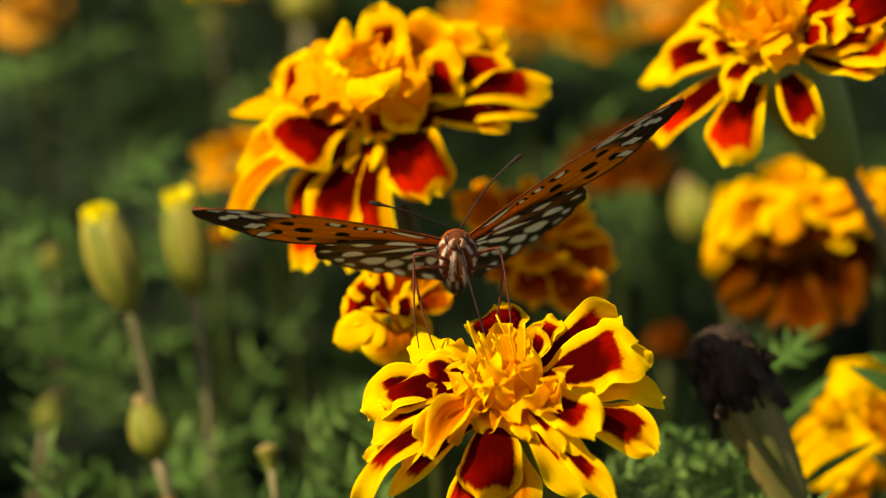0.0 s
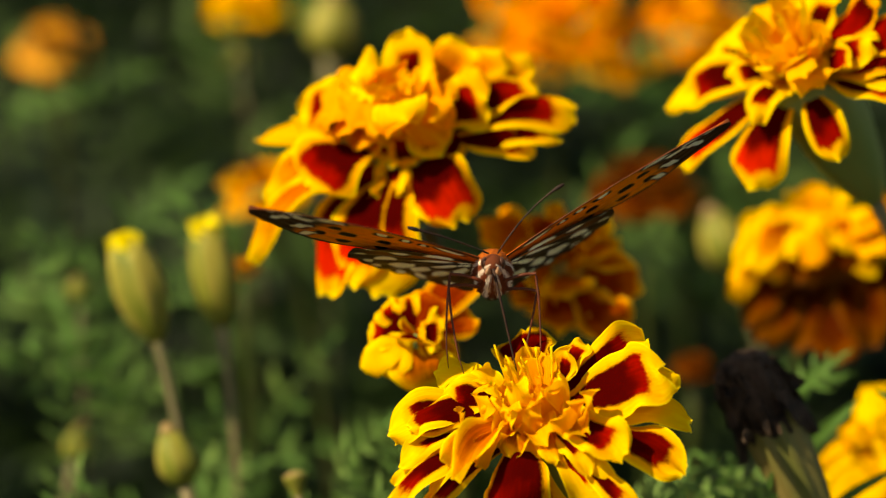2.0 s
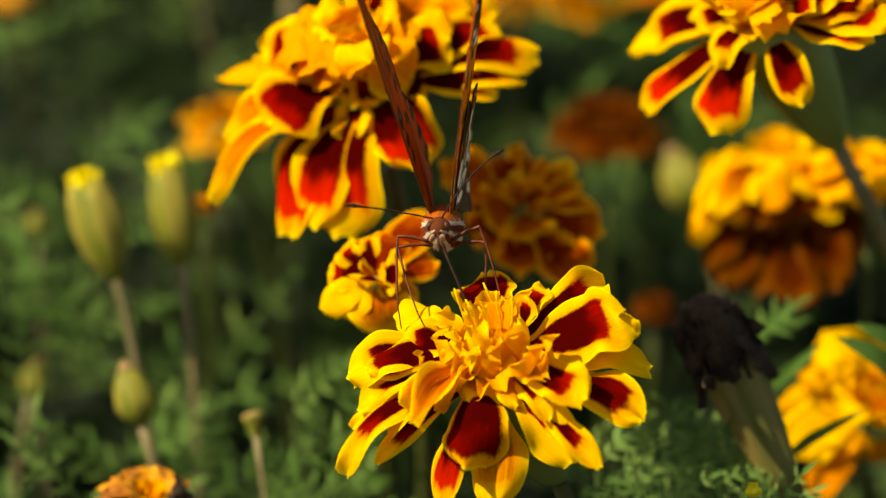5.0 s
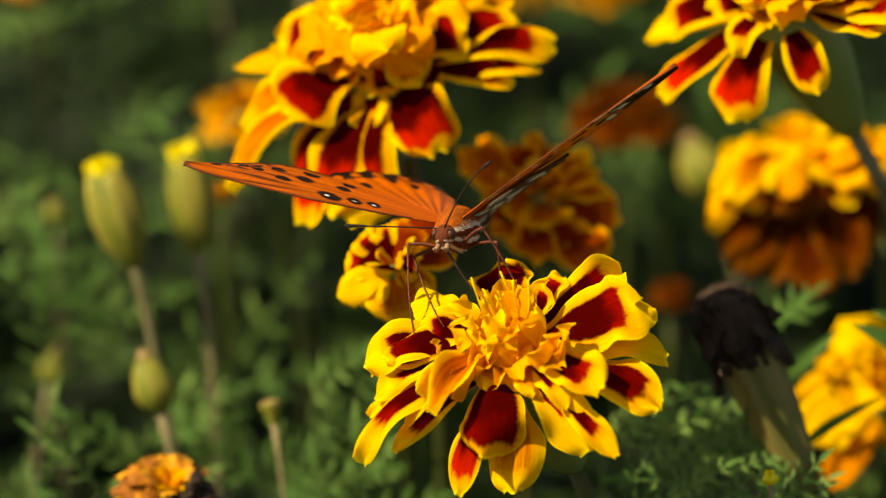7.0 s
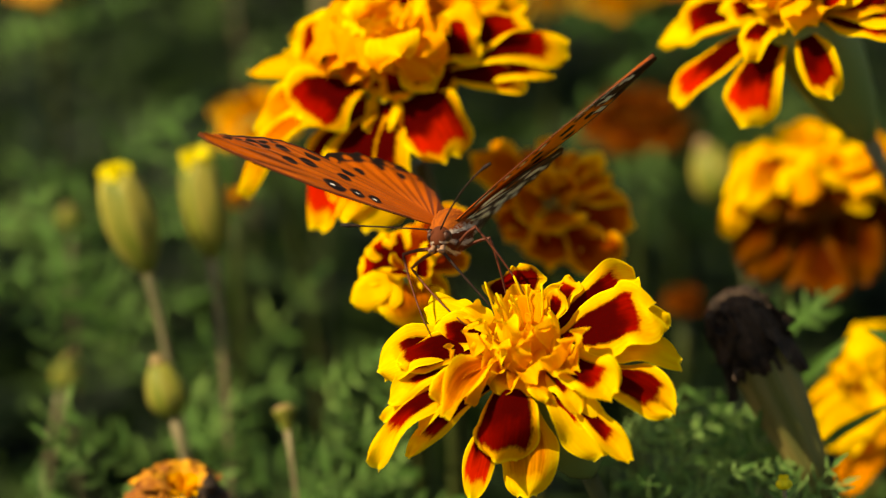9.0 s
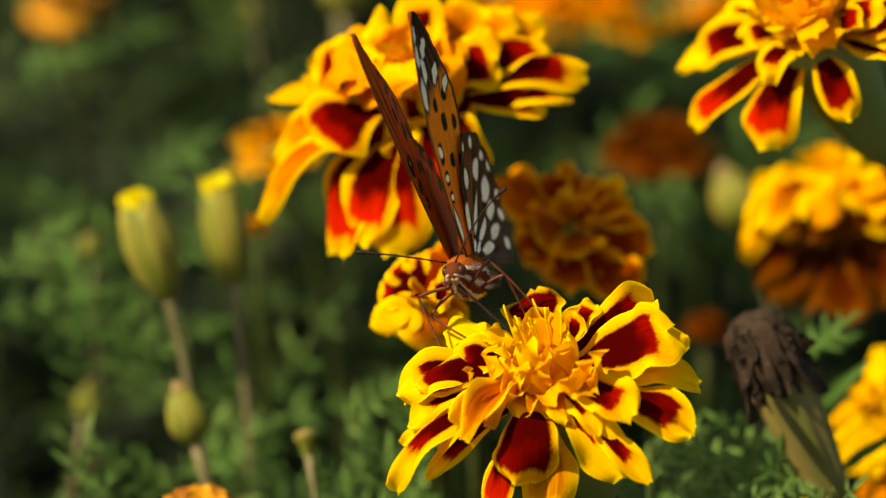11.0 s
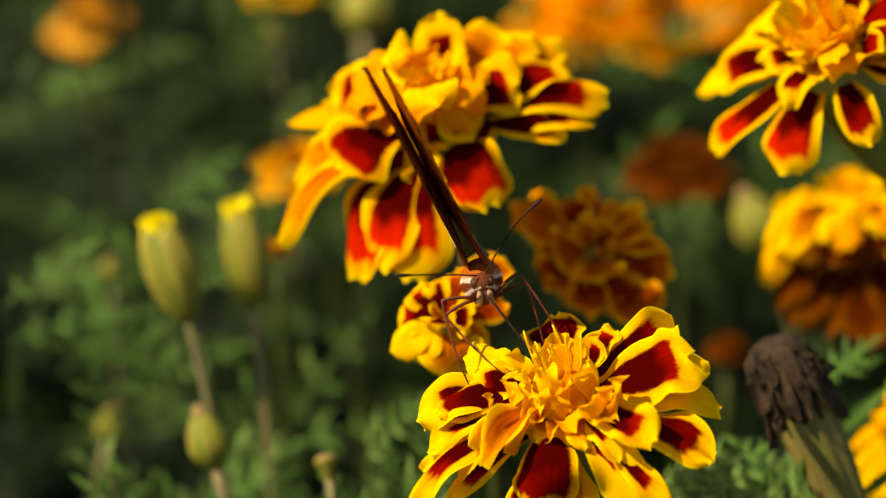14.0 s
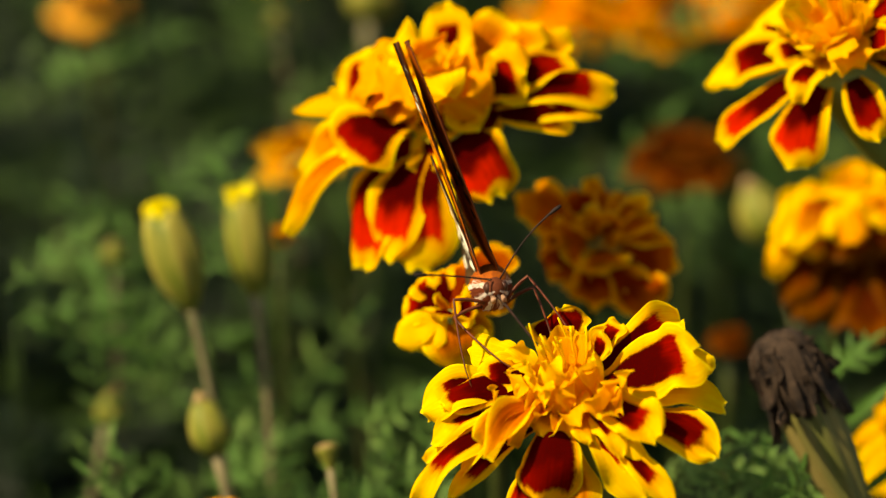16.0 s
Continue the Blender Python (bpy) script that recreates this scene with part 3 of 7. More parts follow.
# ---------- the marigold behind it ----------
marigold(pose(-0.02384, 0.05926, 0.38497, 16.51, -14.83, 5.36), (-0.03, 0.10, 0.0), [
    (-120.5, 0.0245, -0.0160, 0.0161, "thinrim", 0.0070, 0.04, -0.05, 0.0050, -0.0020, 0, 0.0000),
    (-148.9, 0.0265, -0.0170, 0.0134, "thinrim", 0.0060, 0.06, -0.05, 0.0050, -0.0030, -5, 0.0000),
    (-132.3, 0.0255, -0.0150, 0.0126, "thinrim", 0.0070, 0.04, -0.05, 0.0050, -0.0020, -3, 0.0000),
    (-75.5, 0.0204, -0.0070, 0.0138, "thinrim", 0.0060, 0.09, -0.04, 0.0050, -0.0010, 10, 0.0000),
    (-118.3, 0.0113, -0.0040, 0.0081, "wide", 0.0040, 0.11, 0.05, 0.0050, -0.0010, 0, 0.0000),
    (-171.4, 0.0351, -0.0100, 0.0064, "amber", 0.0090, 0.06, -0.08, 0.0050, -0.0010, -15, 0.0000),
    (-173.3, 0.0272, -0.0040, 0.0055, "plain", 0.0050, 0.07, -0.05, 0.0050, 0.0000, -15, 0.0000),
] + [
    (174.5, 0.0288, -0.0030, 0.0081, "amber", 0.0050, 0.07, -0.03, 0.0050, 0.0000, -20, 0.0000),
    (151.3, 0.0304, 0.0020, 0.0076, "deep", 0.0040, 0.07, -0.05, 0.0050, 0.0010, -10, 0.0000),
    (-160.6, 0.0207, 0.0010, 0.0148, "two", 0.0060, 0.08, -0.04, 0.0050, 0.0020, -22, 0.0000),
    (148.4, 0.0209, 0.0080, 0.0128, "wide", 0.0020, 0.07, 0.04, 0.0050, 0.0030, -32, 0.0000),
    (-7.3, 0.0174, 0.0060, 0.0108, "two", 0.0020, 0.07, 0.04, 0.0050, 0.0020, 28, 0.0000),
    (-4.0, 0.0330, -0.0010, 0.0091, "two", 0.0040, 0.09, 0.00, 0.0060, 0.0000, 22, 0.0000),
    (-10.4, 0.0289, -0.0050, 0.0068, "two", 0.0040, 0.10, 0.00, 0.0060, -0.0010, 18, 0.0000),
] + [
    (-15.6, 0.0236, -0.0050, 0.0057, "two", 0.0040, 0.11, 0.00, 0.0060, -0.0010, 15, 0.0000),
    (3.6, 0.0272, 0.0030, 0.0074, "two", 0.0030, 0.11, 0.06, 0.0060, 0.0010, 20, 0.0000),
    (28.2, 0.0261, 0.0060, 0.0104, "amber", 0.0020, 0.07, 0.05, 0.0060, 0.0020, 12, 0.0000),
    (22.4, 0.0301, 0.0030, 0.0086, "amber", 0.0020, 0.07, 0.05, 0.0060, 0.0010, 10, 0.0000),
    (45.9, 0.0224, 0.0100, 0.0110, "amber", 0.0010, 0.07, 0.05, 0.0050, 0.0020, 8, 0.0000),
    (11.8, 0.0182, 0.0090, 0.0098, "deep", 0.0010, 0.07, 0.08, 0.0050, 0.0020, 20, 0.0000),
    (62.1, 0.0141, 0.0170, 0.0096, "wide", -0.0010, 0.06, 0.12, 0.0040, 0.0040, 0, 0.0000),
] + [
    (166.4, 0.0134, 0.0050, 0.0135, "honey", 0.0050, 0.07, -0.04, 0.0020, 0.0110, -10, 0.0000),
    (164.3, 0.0155, 0.0080, 0.0123, "honey", 0.0040, 0.07, -0.04, 0.0020, 0.0120, -8, 0.0000),
    (149.2, 0.0142, 0.0110, 0.0118, "honey", 0.0030, 0.08, -0.03, 0.0020, 0.0130, -5, 0.0000),
    (139.1, 0.0082, 0.0140, 0.0110, "plain", 0.0020, 0.08, 0.00, 0.0020, 0.0130, 0, 0.0000),
    (101.0, 0.0029, 0.0160, 0.0104, "honey", 0.0010, 0.08, 0.05, 0.0020, 0.0120, 0, 0.0000),
    (-173.2, 0.0084, 0.0040, 0.0123, "honey", 0.0050, 0.07, -0.04, 0.0020, 0.0110, 0, 0.0000),
    (-130.9, 0.0050, 0.0030, 0.0118, "honey", 0.0050, 0.08, -0.04, 0.0020, 0.0110, 0, 0.0000),
] + [
    (-72.0, 0.0072, 0.0030, 0.0110, "amber", 0.0050, 0.08, -0.02, 0.0020, 0.0110, 5, 0.0000),
    (-51.7, 0.0115, 0.0050, 0.0110, "honey", 0.0040, 0.08, 0.00, 0.0020, 0.0110, 10, 0.0000),
    (-31.2, 0.0127, 0.0100, 0.0106, "honey", 0.0020, 0.08, 0.05, 0.0020, 0.0100, 15, 0.0000),
    (-7.4, 0.0099, 0.0140, 0.0104, "honey", 0.0000, 0.08, 0.08, 0.0030, 0.0080, 8, 0.0000),
    (-147.3, 0.0100, 0.0110, 0.0110, "honey", 0.0040, 0.09, -0.02, 0.0010, 0.0120, -8, 0.0000),
    (-130.9, 0.0062, 0.0150, 0.0104, "plain", 0.0020, 0.09, 0.00, 0.0010, 0.0120, -4, 0.0000),
    (-106.4, 0.0113, 0.0110, 0.0104, "honey", 0.0040, 0.09, -0.02, 0.0010, 0.0120, 0, 0.0000),
] + [
    (-80.1, 0.0111, 0.0120, 0.0104, "plain", 0.0030, 0.09, 0.00, 0.0010, 0.0120, 0, 0.0000),
    (-62.3, 0.0066, 0.0160, 0.0093, "honey", 0.0010, 0.09, 0.05, 0.0010, 0.0120, 0, 0.0000),
    (-158.1, 0.0099, 0.0020, 0.0086, "amber", 0.0030, 0.08, 0.00, 0.0030, 0.0060, -8, 0.0000),
    (-123.2, 0.0075, 0.0010, 0.0086, "two", 0.0030, 0.08, 0.00, 0.0030, 0.0060, 0, 0.0000),
    (-79.4, 0.0084, 0.0010, 0.0086, "dark", 0.0030, 0.08, 0.00, 0.0030, 0.0060, 0, 0.0000),
    (-54.2, 0.0110, 0.0020, 0.0086, "two", 0.0030, 0.08, 0.00, 0.0030, 0.0060, 8, 0.0000),
    (-155.2, 0.0122, -0.0050, 0.0098, "dark", 0.0030, 0.07, 0.00, 0.0040, -0.0010, 0, 0.0000),
] + [
    (-77.6, 0.0064, -0.0030, 0.0098, "dark", 0.0030, 0.07, 0.00, 0.0040, -0.0010, 0, 0.0000),
    (-31.5, 0.0110, -0.0020, 0.0086, "dark", 0.0030, 0.07, 0.00, 0.0040, -0.0010, 10, 0.0000),
], "large yellow and red marigold leaning over other blooms", "marigolds", (7, 0.0050, 0.0185, ("deep", "plain")), 5, (0.0105, 0.018), size=0.0090)

# ---------- the marigold at the upper edge ----------
marigold(pose(0.05131, 0.05926, 0.39815, 16, -32, 12), (0.1400, 0.0800, 0.1800), [
    (146.2, 0.0289, 0.0000, 0.0064, "plain", 0.0030, 0.06, -0.04, 0.0040, 0.0000, -10, 0.0000),
    (147.8, 0.0245, 0.0020, 0.0092, "bold", 0.0040, 0.06, -0.04, 0.0040, 0.0010, -20, 0.0000),
    (122.8, 0.0201, 0.0040, 0.0075, "wide", 0.0030, 0.06, 0.00, 0.0040, 0.0020, -20, 0.0000),
    (170.2, 0.0287, -0.0060, 0.0077, "thinrim", 0.0050, 0.05, -0.03, 0.0040, -0.0010, -8, 0.0000),
    (-153.3, 0.0223, -0.0080, 0.0124, "thinrim", 0.0060, 0.05, -0.04, 0.0040, -0.0010, 0, 0.0000),
    (-103.5, 0.0199, -0.0060, 0.0075, "bold", 0.0050, 0.06, -0.02, 0.0040, -0.0010, 5, 0.0000),
    (-54.3, 0.0224, -0.0030, 0.0096, "thinrim", 0.0040, 0.06, -0.02, 0.0040, 0.0000, 12, 0.0000),
] + [
    (-149.9, 0.0150, 0.0030, 0.0075, "wide", 0.0040, 0.08, 0.04, 0.0030, 0.0020, -6, 0.0000),
    (159.5, 0.0124, 0.0050, 0.0070, "wide", 0.0030, 0.08, 0.02, 0.0030, 0.0020, -15, 0.0000),
    (-127.8, 0.0092, 0.0040, 0.0075, "amber", 0.0030, 0.08, 0.05, 0.0020, 0.0020, 0, 0.0000),
    (-87.5, 0.0127, 0.0060, 0.0090, "deep", 0.0020, 0.07, 0.05, 0.0020, 0.0020, 5, 0.0000),
    (-63.8, 0.0149, 0.0070, 0.0070, "two", 0.0010, 0.07, 0.08, 0.0030, 0.0020, 12, 0.0000),
    (-45.7, 0.0180, 0.0060, 0.0081, "wide", 0.0020, 0.07, 0.06, 0.0030, 0.0020, 15, 0.0000),
    (-43.3, 0.0232, 0.0030, 0.0098, "dark", 0.0020, 0.06, 0.00, 0.0040, 0.0010, 12, 0.0000),
] + [
    (-49.8, 0.0278, 0.0000, 0.0090, "two", 0.0030, 0.06, 0.00, 0.0040, 0.0000, 10, 0.0000),
    (-32.9, 0.0271, 0.0050, 0.0096, "dark", 0.0020, 0.06, 0.00, 0.0040, 0.0020, 8, 0.0000),
    (-11.1, 0.0190, 0.0070, 0.0090, "dark", 0.0010, 0.06, 0.05, 0.0040, 0.0020, 5, 0.0000),
    (22.3, 0.0147, 0.0080, 0.0090, "wide", 0.0010, 0.06, 0.05, 0.0040, 0.0030, 0, 0.0000),
    (61.7, 0.0162, 0.0080, 0.0090, "deep", 0.0010, 0.06, 0.05, 0.0040, 0.0030, 0, 0.0000),
    (90.0, 0.0167, 0.0070, 0.0083, "deep", 0.0020, 0.06, 0.03, 0.0040, 0.0030, -6, 0.0000),
    (111.0, 0.0179, 0.0060, 0.0070, "plain", 0.0020, 0.06, 0.02, 0.0040, 0.0030, -12, 0.0000),
] + [
    (-170.5, 0.0060, 0.0090, 0.0064, "deep", 0.0020, 0.06, 0.05, 0.0020, 0.0040, -10, 0.0000),
    (-122.3, 0.0082, 0.0090, 0.0064, "plain", 0.0020, 0.06, 0.05, 0.0020, 0.0040, -4, 0.0000),
    (-95.3, 0.0129, 0.0100, 0.0064, "deep", 0.0020, 0.06, 0.05, 0.0020, 0.0040, 0, 0.0000),
], "yellow marigold with red-hearted petals on a tall green calyx", "marigolds", (28, 0.0088, 0.0165, ("plain", "deep", "deep")), 9, (0.0122, 0.036), bow=0.10, threads=0, size=0.0068, stem_key="palestem")

# ---------- more blooms of the bed ----------
marigold(pose(0.00611, 0.0665, 0.35758, 44, 4.76, -1.73), (0.0120, 0.0856, 0.1478), [
    (152.2, 0.0181, -0.0010, 0.0102, "dull", 0.0030, 0.10, 0.06, 0.0030, 0.0000, -8, 0.0000),
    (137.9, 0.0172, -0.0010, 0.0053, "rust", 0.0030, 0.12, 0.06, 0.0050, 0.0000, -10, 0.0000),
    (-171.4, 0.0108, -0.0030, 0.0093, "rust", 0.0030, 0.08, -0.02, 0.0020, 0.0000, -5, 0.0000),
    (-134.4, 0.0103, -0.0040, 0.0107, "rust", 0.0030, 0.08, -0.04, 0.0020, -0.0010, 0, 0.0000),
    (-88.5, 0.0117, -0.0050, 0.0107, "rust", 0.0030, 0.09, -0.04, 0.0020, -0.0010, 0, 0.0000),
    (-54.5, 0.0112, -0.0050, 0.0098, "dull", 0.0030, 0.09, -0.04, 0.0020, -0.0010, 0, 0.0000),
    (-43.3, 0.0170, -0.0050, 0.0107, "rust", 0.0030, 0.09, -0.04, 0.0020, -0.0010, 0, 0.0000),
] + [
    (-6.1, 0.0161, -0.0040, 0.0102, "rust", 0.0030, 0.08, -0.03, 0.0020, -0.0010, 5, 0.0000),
    (-76.4, 0.0081, 0.0030, 0.0109, "dull", 0.0030, 0.04, -0.06, 0.0020, 0.0010, 0, 0.0000),
    (-158.6, 0.0083, 0.0020, 0.0102, "dull", 0.0030, 0.07, -0.03, 0.0020, 0.0010, -5, 0.0000),
    (10.9, 0.0146, -0.0010, 0.0044, "dull", 0.0030, 0.08, -0.03, 0.0020, 0.0000, 8, 0.0000),
    (35.8, 0.0128, 0.0010, 0.0082, "dull", 0.0030, 0.10, 0.04, 0.0020, 0.0000, 12, 0.0000),
    (61.4, 0.0134, 0.0000, 0.0067, "dull", 0.0030, 0.10, 0.05, 0.0020, 0.0000, 4, 0.0000),
    (92.3, 0.0133, 0.0000, 0.0073, "dull", 0.0030, 0.10, 0.05, 0.0020, 0.0000, 0, 0.0000),
] + [
    (119.0, 0.0122, 0.0010, 0.0062, "rust", 0.0030, 0.10, 0.06, 0.0020, 0.0000, -4, 0.0000),
    (134.0, 0.0052, 0.0040, 0.0067, "dull", 0.0020, 0.09, 0.10, 0.0010, 0.0020, -8, 0.0000),
    (42.7, 0.0044, 0.0040, 0.0060, "rust", 0.0020, 0.09, 0.08, 0.0010, 0.0020, 8, 0.0000),
], "small dull orange marigold in the shade of one above", "marigolds", (8, 0.0036, 0.0060, ("dull", "rust", "dull")), 21, (0.006, 0.012), stem_r=0.0012, size=0.0070)
marigold(pose(-0.02191, 0.03125, 0.3562, 44, -5.57, 2.06), (-0.0208, 0.0856, 0.1478), [
    (153.5, 0.0091, -0.0010, 0.0100, "two", 0.0020, 0.03, 0.00, 0.0006, 0.0000, -5, 0.0000),
    (-161.9, 0.0113, -0.0030, 0.0065, "plain", 0.0030, 0.04, -0.08, 0.0010, 0.0000, -5, 0.0000),
    (-139.8, 0.0083, -0.0040, 0.0063, "plain", 0.0030, 0.04, -0.06, 0.0010, 0.0000, 0, 0.0000),
    (-84.9, 0.0092, -0.0050, 0.0123, "amber", 0.0040, 0.03, -0.06, 0.0006, -0.0010, 0, 0.0000),
    (-35.8, 0.0085, -0.0040, 0.0079, "amber", 0.0030, 0.03, -0.04, 0.0006, 0.0000, 5, 0.0000),
    (-110.0, 0.0027, 0.0030, 0.0096, "wide", 0.0020, 0.04, -0.04, 0.0006, 0.0020, 0, 0.0000),
    (-9.7, 0.0053, 0.0020, 0.0079, "wide", 0.0020, 0.04, 0.00, 0.0006, 0.0010, 5, 0.0000),
] + [
    (112.9, 0.0092, 0.0000, 0.0088, "two", 0.0020, 0.04, 0.02, 0.0006, 0.0000, -4, 0.0000),
    (80.4, 0.0092, 0.0000, 0.0079, "two", 0.0020, 0.04, 0.02, 0.0006, 0.0000, 0, 0.0000),
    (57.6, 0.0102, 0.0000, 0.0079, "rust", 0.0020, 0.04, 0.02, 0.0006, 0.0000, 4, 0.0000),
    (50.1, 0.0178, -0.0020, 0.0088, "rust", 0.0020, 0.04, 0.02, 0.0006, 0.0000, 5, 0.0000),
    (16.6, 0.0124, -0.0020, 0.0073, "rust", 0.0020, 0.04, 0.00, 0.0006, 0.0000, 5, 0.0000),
], "small yellow marigold half hidden behind the others", "marigolds", (2, 0.0015, 0.0055, ("amber", "deep")), 22, (0.0034, 0.011), stem_r=0.0011, size=0.0050)
marigold(pose(0.05909, 0.112, 0.352, 8, 3.82, -1.39), (0.0707, 0.1286, 0.1198), [
    (-123.5, 0.0302, 0.0030, 0.0063, "plain", 0.0030, 0.07, -0.12, 0.0040, 0.0030, -8, 0.0000),
    (-115.6, 0.0298, 0.0030, 0.0070, "amber", 0.0040, 0.07, -0.12, 0.0040, 0.0030, -6, 0.0000),
    (-112.0, 0.0236, 0.0030, 0.0077, "plain", 0.0030, 0.07, -0.12, 0.0040, 0.0030, -4, 0.0000),
    (-102.1, 0.0241, 0.0030, 0.0063, "plain", 0.0040, 0.07, -0.12, 0.0040, 0.0030, -2, 0.0000),
    (-92.9, 0.0238, 0.0030, 0.0070, "honey", 0.0030, 0.07, -0.12, 0.0040, 0.0030, 0, 0.0000),
    (-79.9, 0.0174, 0.0030, 0.0077, "plain", 0.0040, 0.07, -0.12, 0.0040, 0.0030, 2, 0.0000),
    (-68.2, 0.0186, 0.0030, 0.0063, "amber", 0.0030, 0.07, -0.12, 0.0040, 0.0030, 4, 0.0000),
] + [
    (-57.9, 0.0203, 0.0030, 0.0070, "plain", 0.0040, 0.07, -0.12, 0.0040, 0.0030, 6, 0.0000),
    (-35.3, 0.0186, 0.0030, 0.0077, "plain", 0.0030, 0.07, -0.12, 0.0040, 0.0030, 8, 0.0000),
    (-131.2, 0.0231, 0.0050, 0.0065, "plain", 0.0020, 0.08, 0.02, 0.0040, 0.0030, -12, 0.0000),
    (-126.3, 0.0182, 0.0050, 0.0072, "plain", 0.0020, 0.08, 0.02, 0.0040, 0.0030, -8, 0.0000),
    (-111.4, 0.0178, 0.0050, 0.0065, "honey", 0.0020, 0.08, 0.02, 0.0040, 0.0030, -4, 0.0000),
    (-97.3, 0.0174, 0.0050, 0.0072, "plain", 0.0020, 0.08, 0.02, 0.0040, 0.0030, 0, 0.0000),
    (-80.4, 0.0140, 0.0050, 0.0065, "amber", 0.0020, 0.08, 0.02, 0.0040, 0.0030, 4, 0.0000),
] + [
    (-61.8, 0.0143, 0.0050, 0.0072, "plain", 0.0020, 0.08, 0.02, 0.0040, 0.0030, 8, 0.0000),
    (-54.0, 0.0186, 0.0050, 0.0065, "plain", 0.0020, 0.08, 0.02, 0.0040, 0.0030, 12, 0.0000),
    (-123.8, 0.0194, 0.0070, 0.0065, "amber", 0.0010, 0.08, 0.06, 0.0030, 0.0030, 0, 0.0000),
    (-110.5, 0.0164, 0.0070, 0.0065, "plain", 0.0010, 0.08, 0.06, 0.0030, 0.0030, 0, 0.0000),
    (-92.6, 0.0147, 0.0070, 0.0065, "plain", 0.0010, 0.08, 0.06, 0.0030, 0.0030, 0, 0.0000),
    (-72.4, 0.0146, 0.0070, 0.0065, "honey", 0.0010, 0.08, 0.06, 0.0030, 0.0030, 0, 0.0000),
    (-54.1, 0.0162, 0.0070, 0.0065, "plain", 0.0010, 0.08, 0.06, 0.0030, 0.0030, 0, 0.0000),
] + [
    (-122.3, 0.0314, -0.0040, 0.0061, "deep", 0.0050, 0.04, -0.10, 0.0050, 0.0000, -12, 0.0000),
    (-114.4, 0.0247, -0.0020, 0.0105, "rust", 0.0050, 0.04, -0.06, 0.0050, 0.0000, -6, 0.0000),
    # the dark hanging petals carry the shade of those above in their colour
    (-96.9, 0.0241, -0.0020, 0.0117, "shaded", 0.0050, 0.04, -0.06, 0.0050, 0.0000, 0, 0.0000),
    (-73.8, 0.0210, -0.0020, 0.0117, "shaded", 0.0050, 0.04, -0.06, 0.0050, 0.0000, 0, 0.0000),
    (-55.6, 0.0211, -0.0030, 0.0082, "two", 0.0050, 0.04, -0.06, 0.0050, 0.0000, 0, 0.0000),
    (-115.9, 0.0304, -0.0100, 0.0082, "shaded", 0.0050, 0.04, -0.04, 0.0050, -0.0020, 0, 0.0000),
    (-107.9, 0.0304, -0.0140, 0.0105, "shaded", 0.0050, 0.04, -0.04, 0.0050, -0.0030, 0, 0.0000),
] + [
    (-93.8, 0.0280, -0.0140, 0.0117, "shaded", 0.0050, 0.04, -0.04, 0.0050, -0.0030, 0, 0.0000),
    (-79.5, 0.0309, -0.0160, 0.0128, "shaded", 0.0050, 0.04, -0.04, 0.0050, -0.0030, 0, 0.0000),
    (-64.2, 0.0288, -0.0140, 0.0128, "shaded", 0.0050, 0.04, -0.04, 0.0050, -0.0030, 0, 0.0000),
    (-44.3, 0.0257, -0.0100, 0.0105, "shaded", 0.0050, 0.04, -0.04, 0.0050, -0.0020, 8, 0.0000),
], "yellow marigold behind with rusty, shade-darkened lower petals", "marigolds", (8, 0.0060, 0.0070, ("plain", "deep")), 23, (0.007, 0.014), stem_r=0.0012, size=0.0070)
loose_marigold(pose(0.07717, 0.09768, 0.35498, -5.13, 0.07, -0.01), (0.0944, 0.1286, 0.1198), 0.0130, ("plain", "deep"), "bright yellow marigold at the rim of the bed", 24, "marigolds", small=("plain", "deep"))
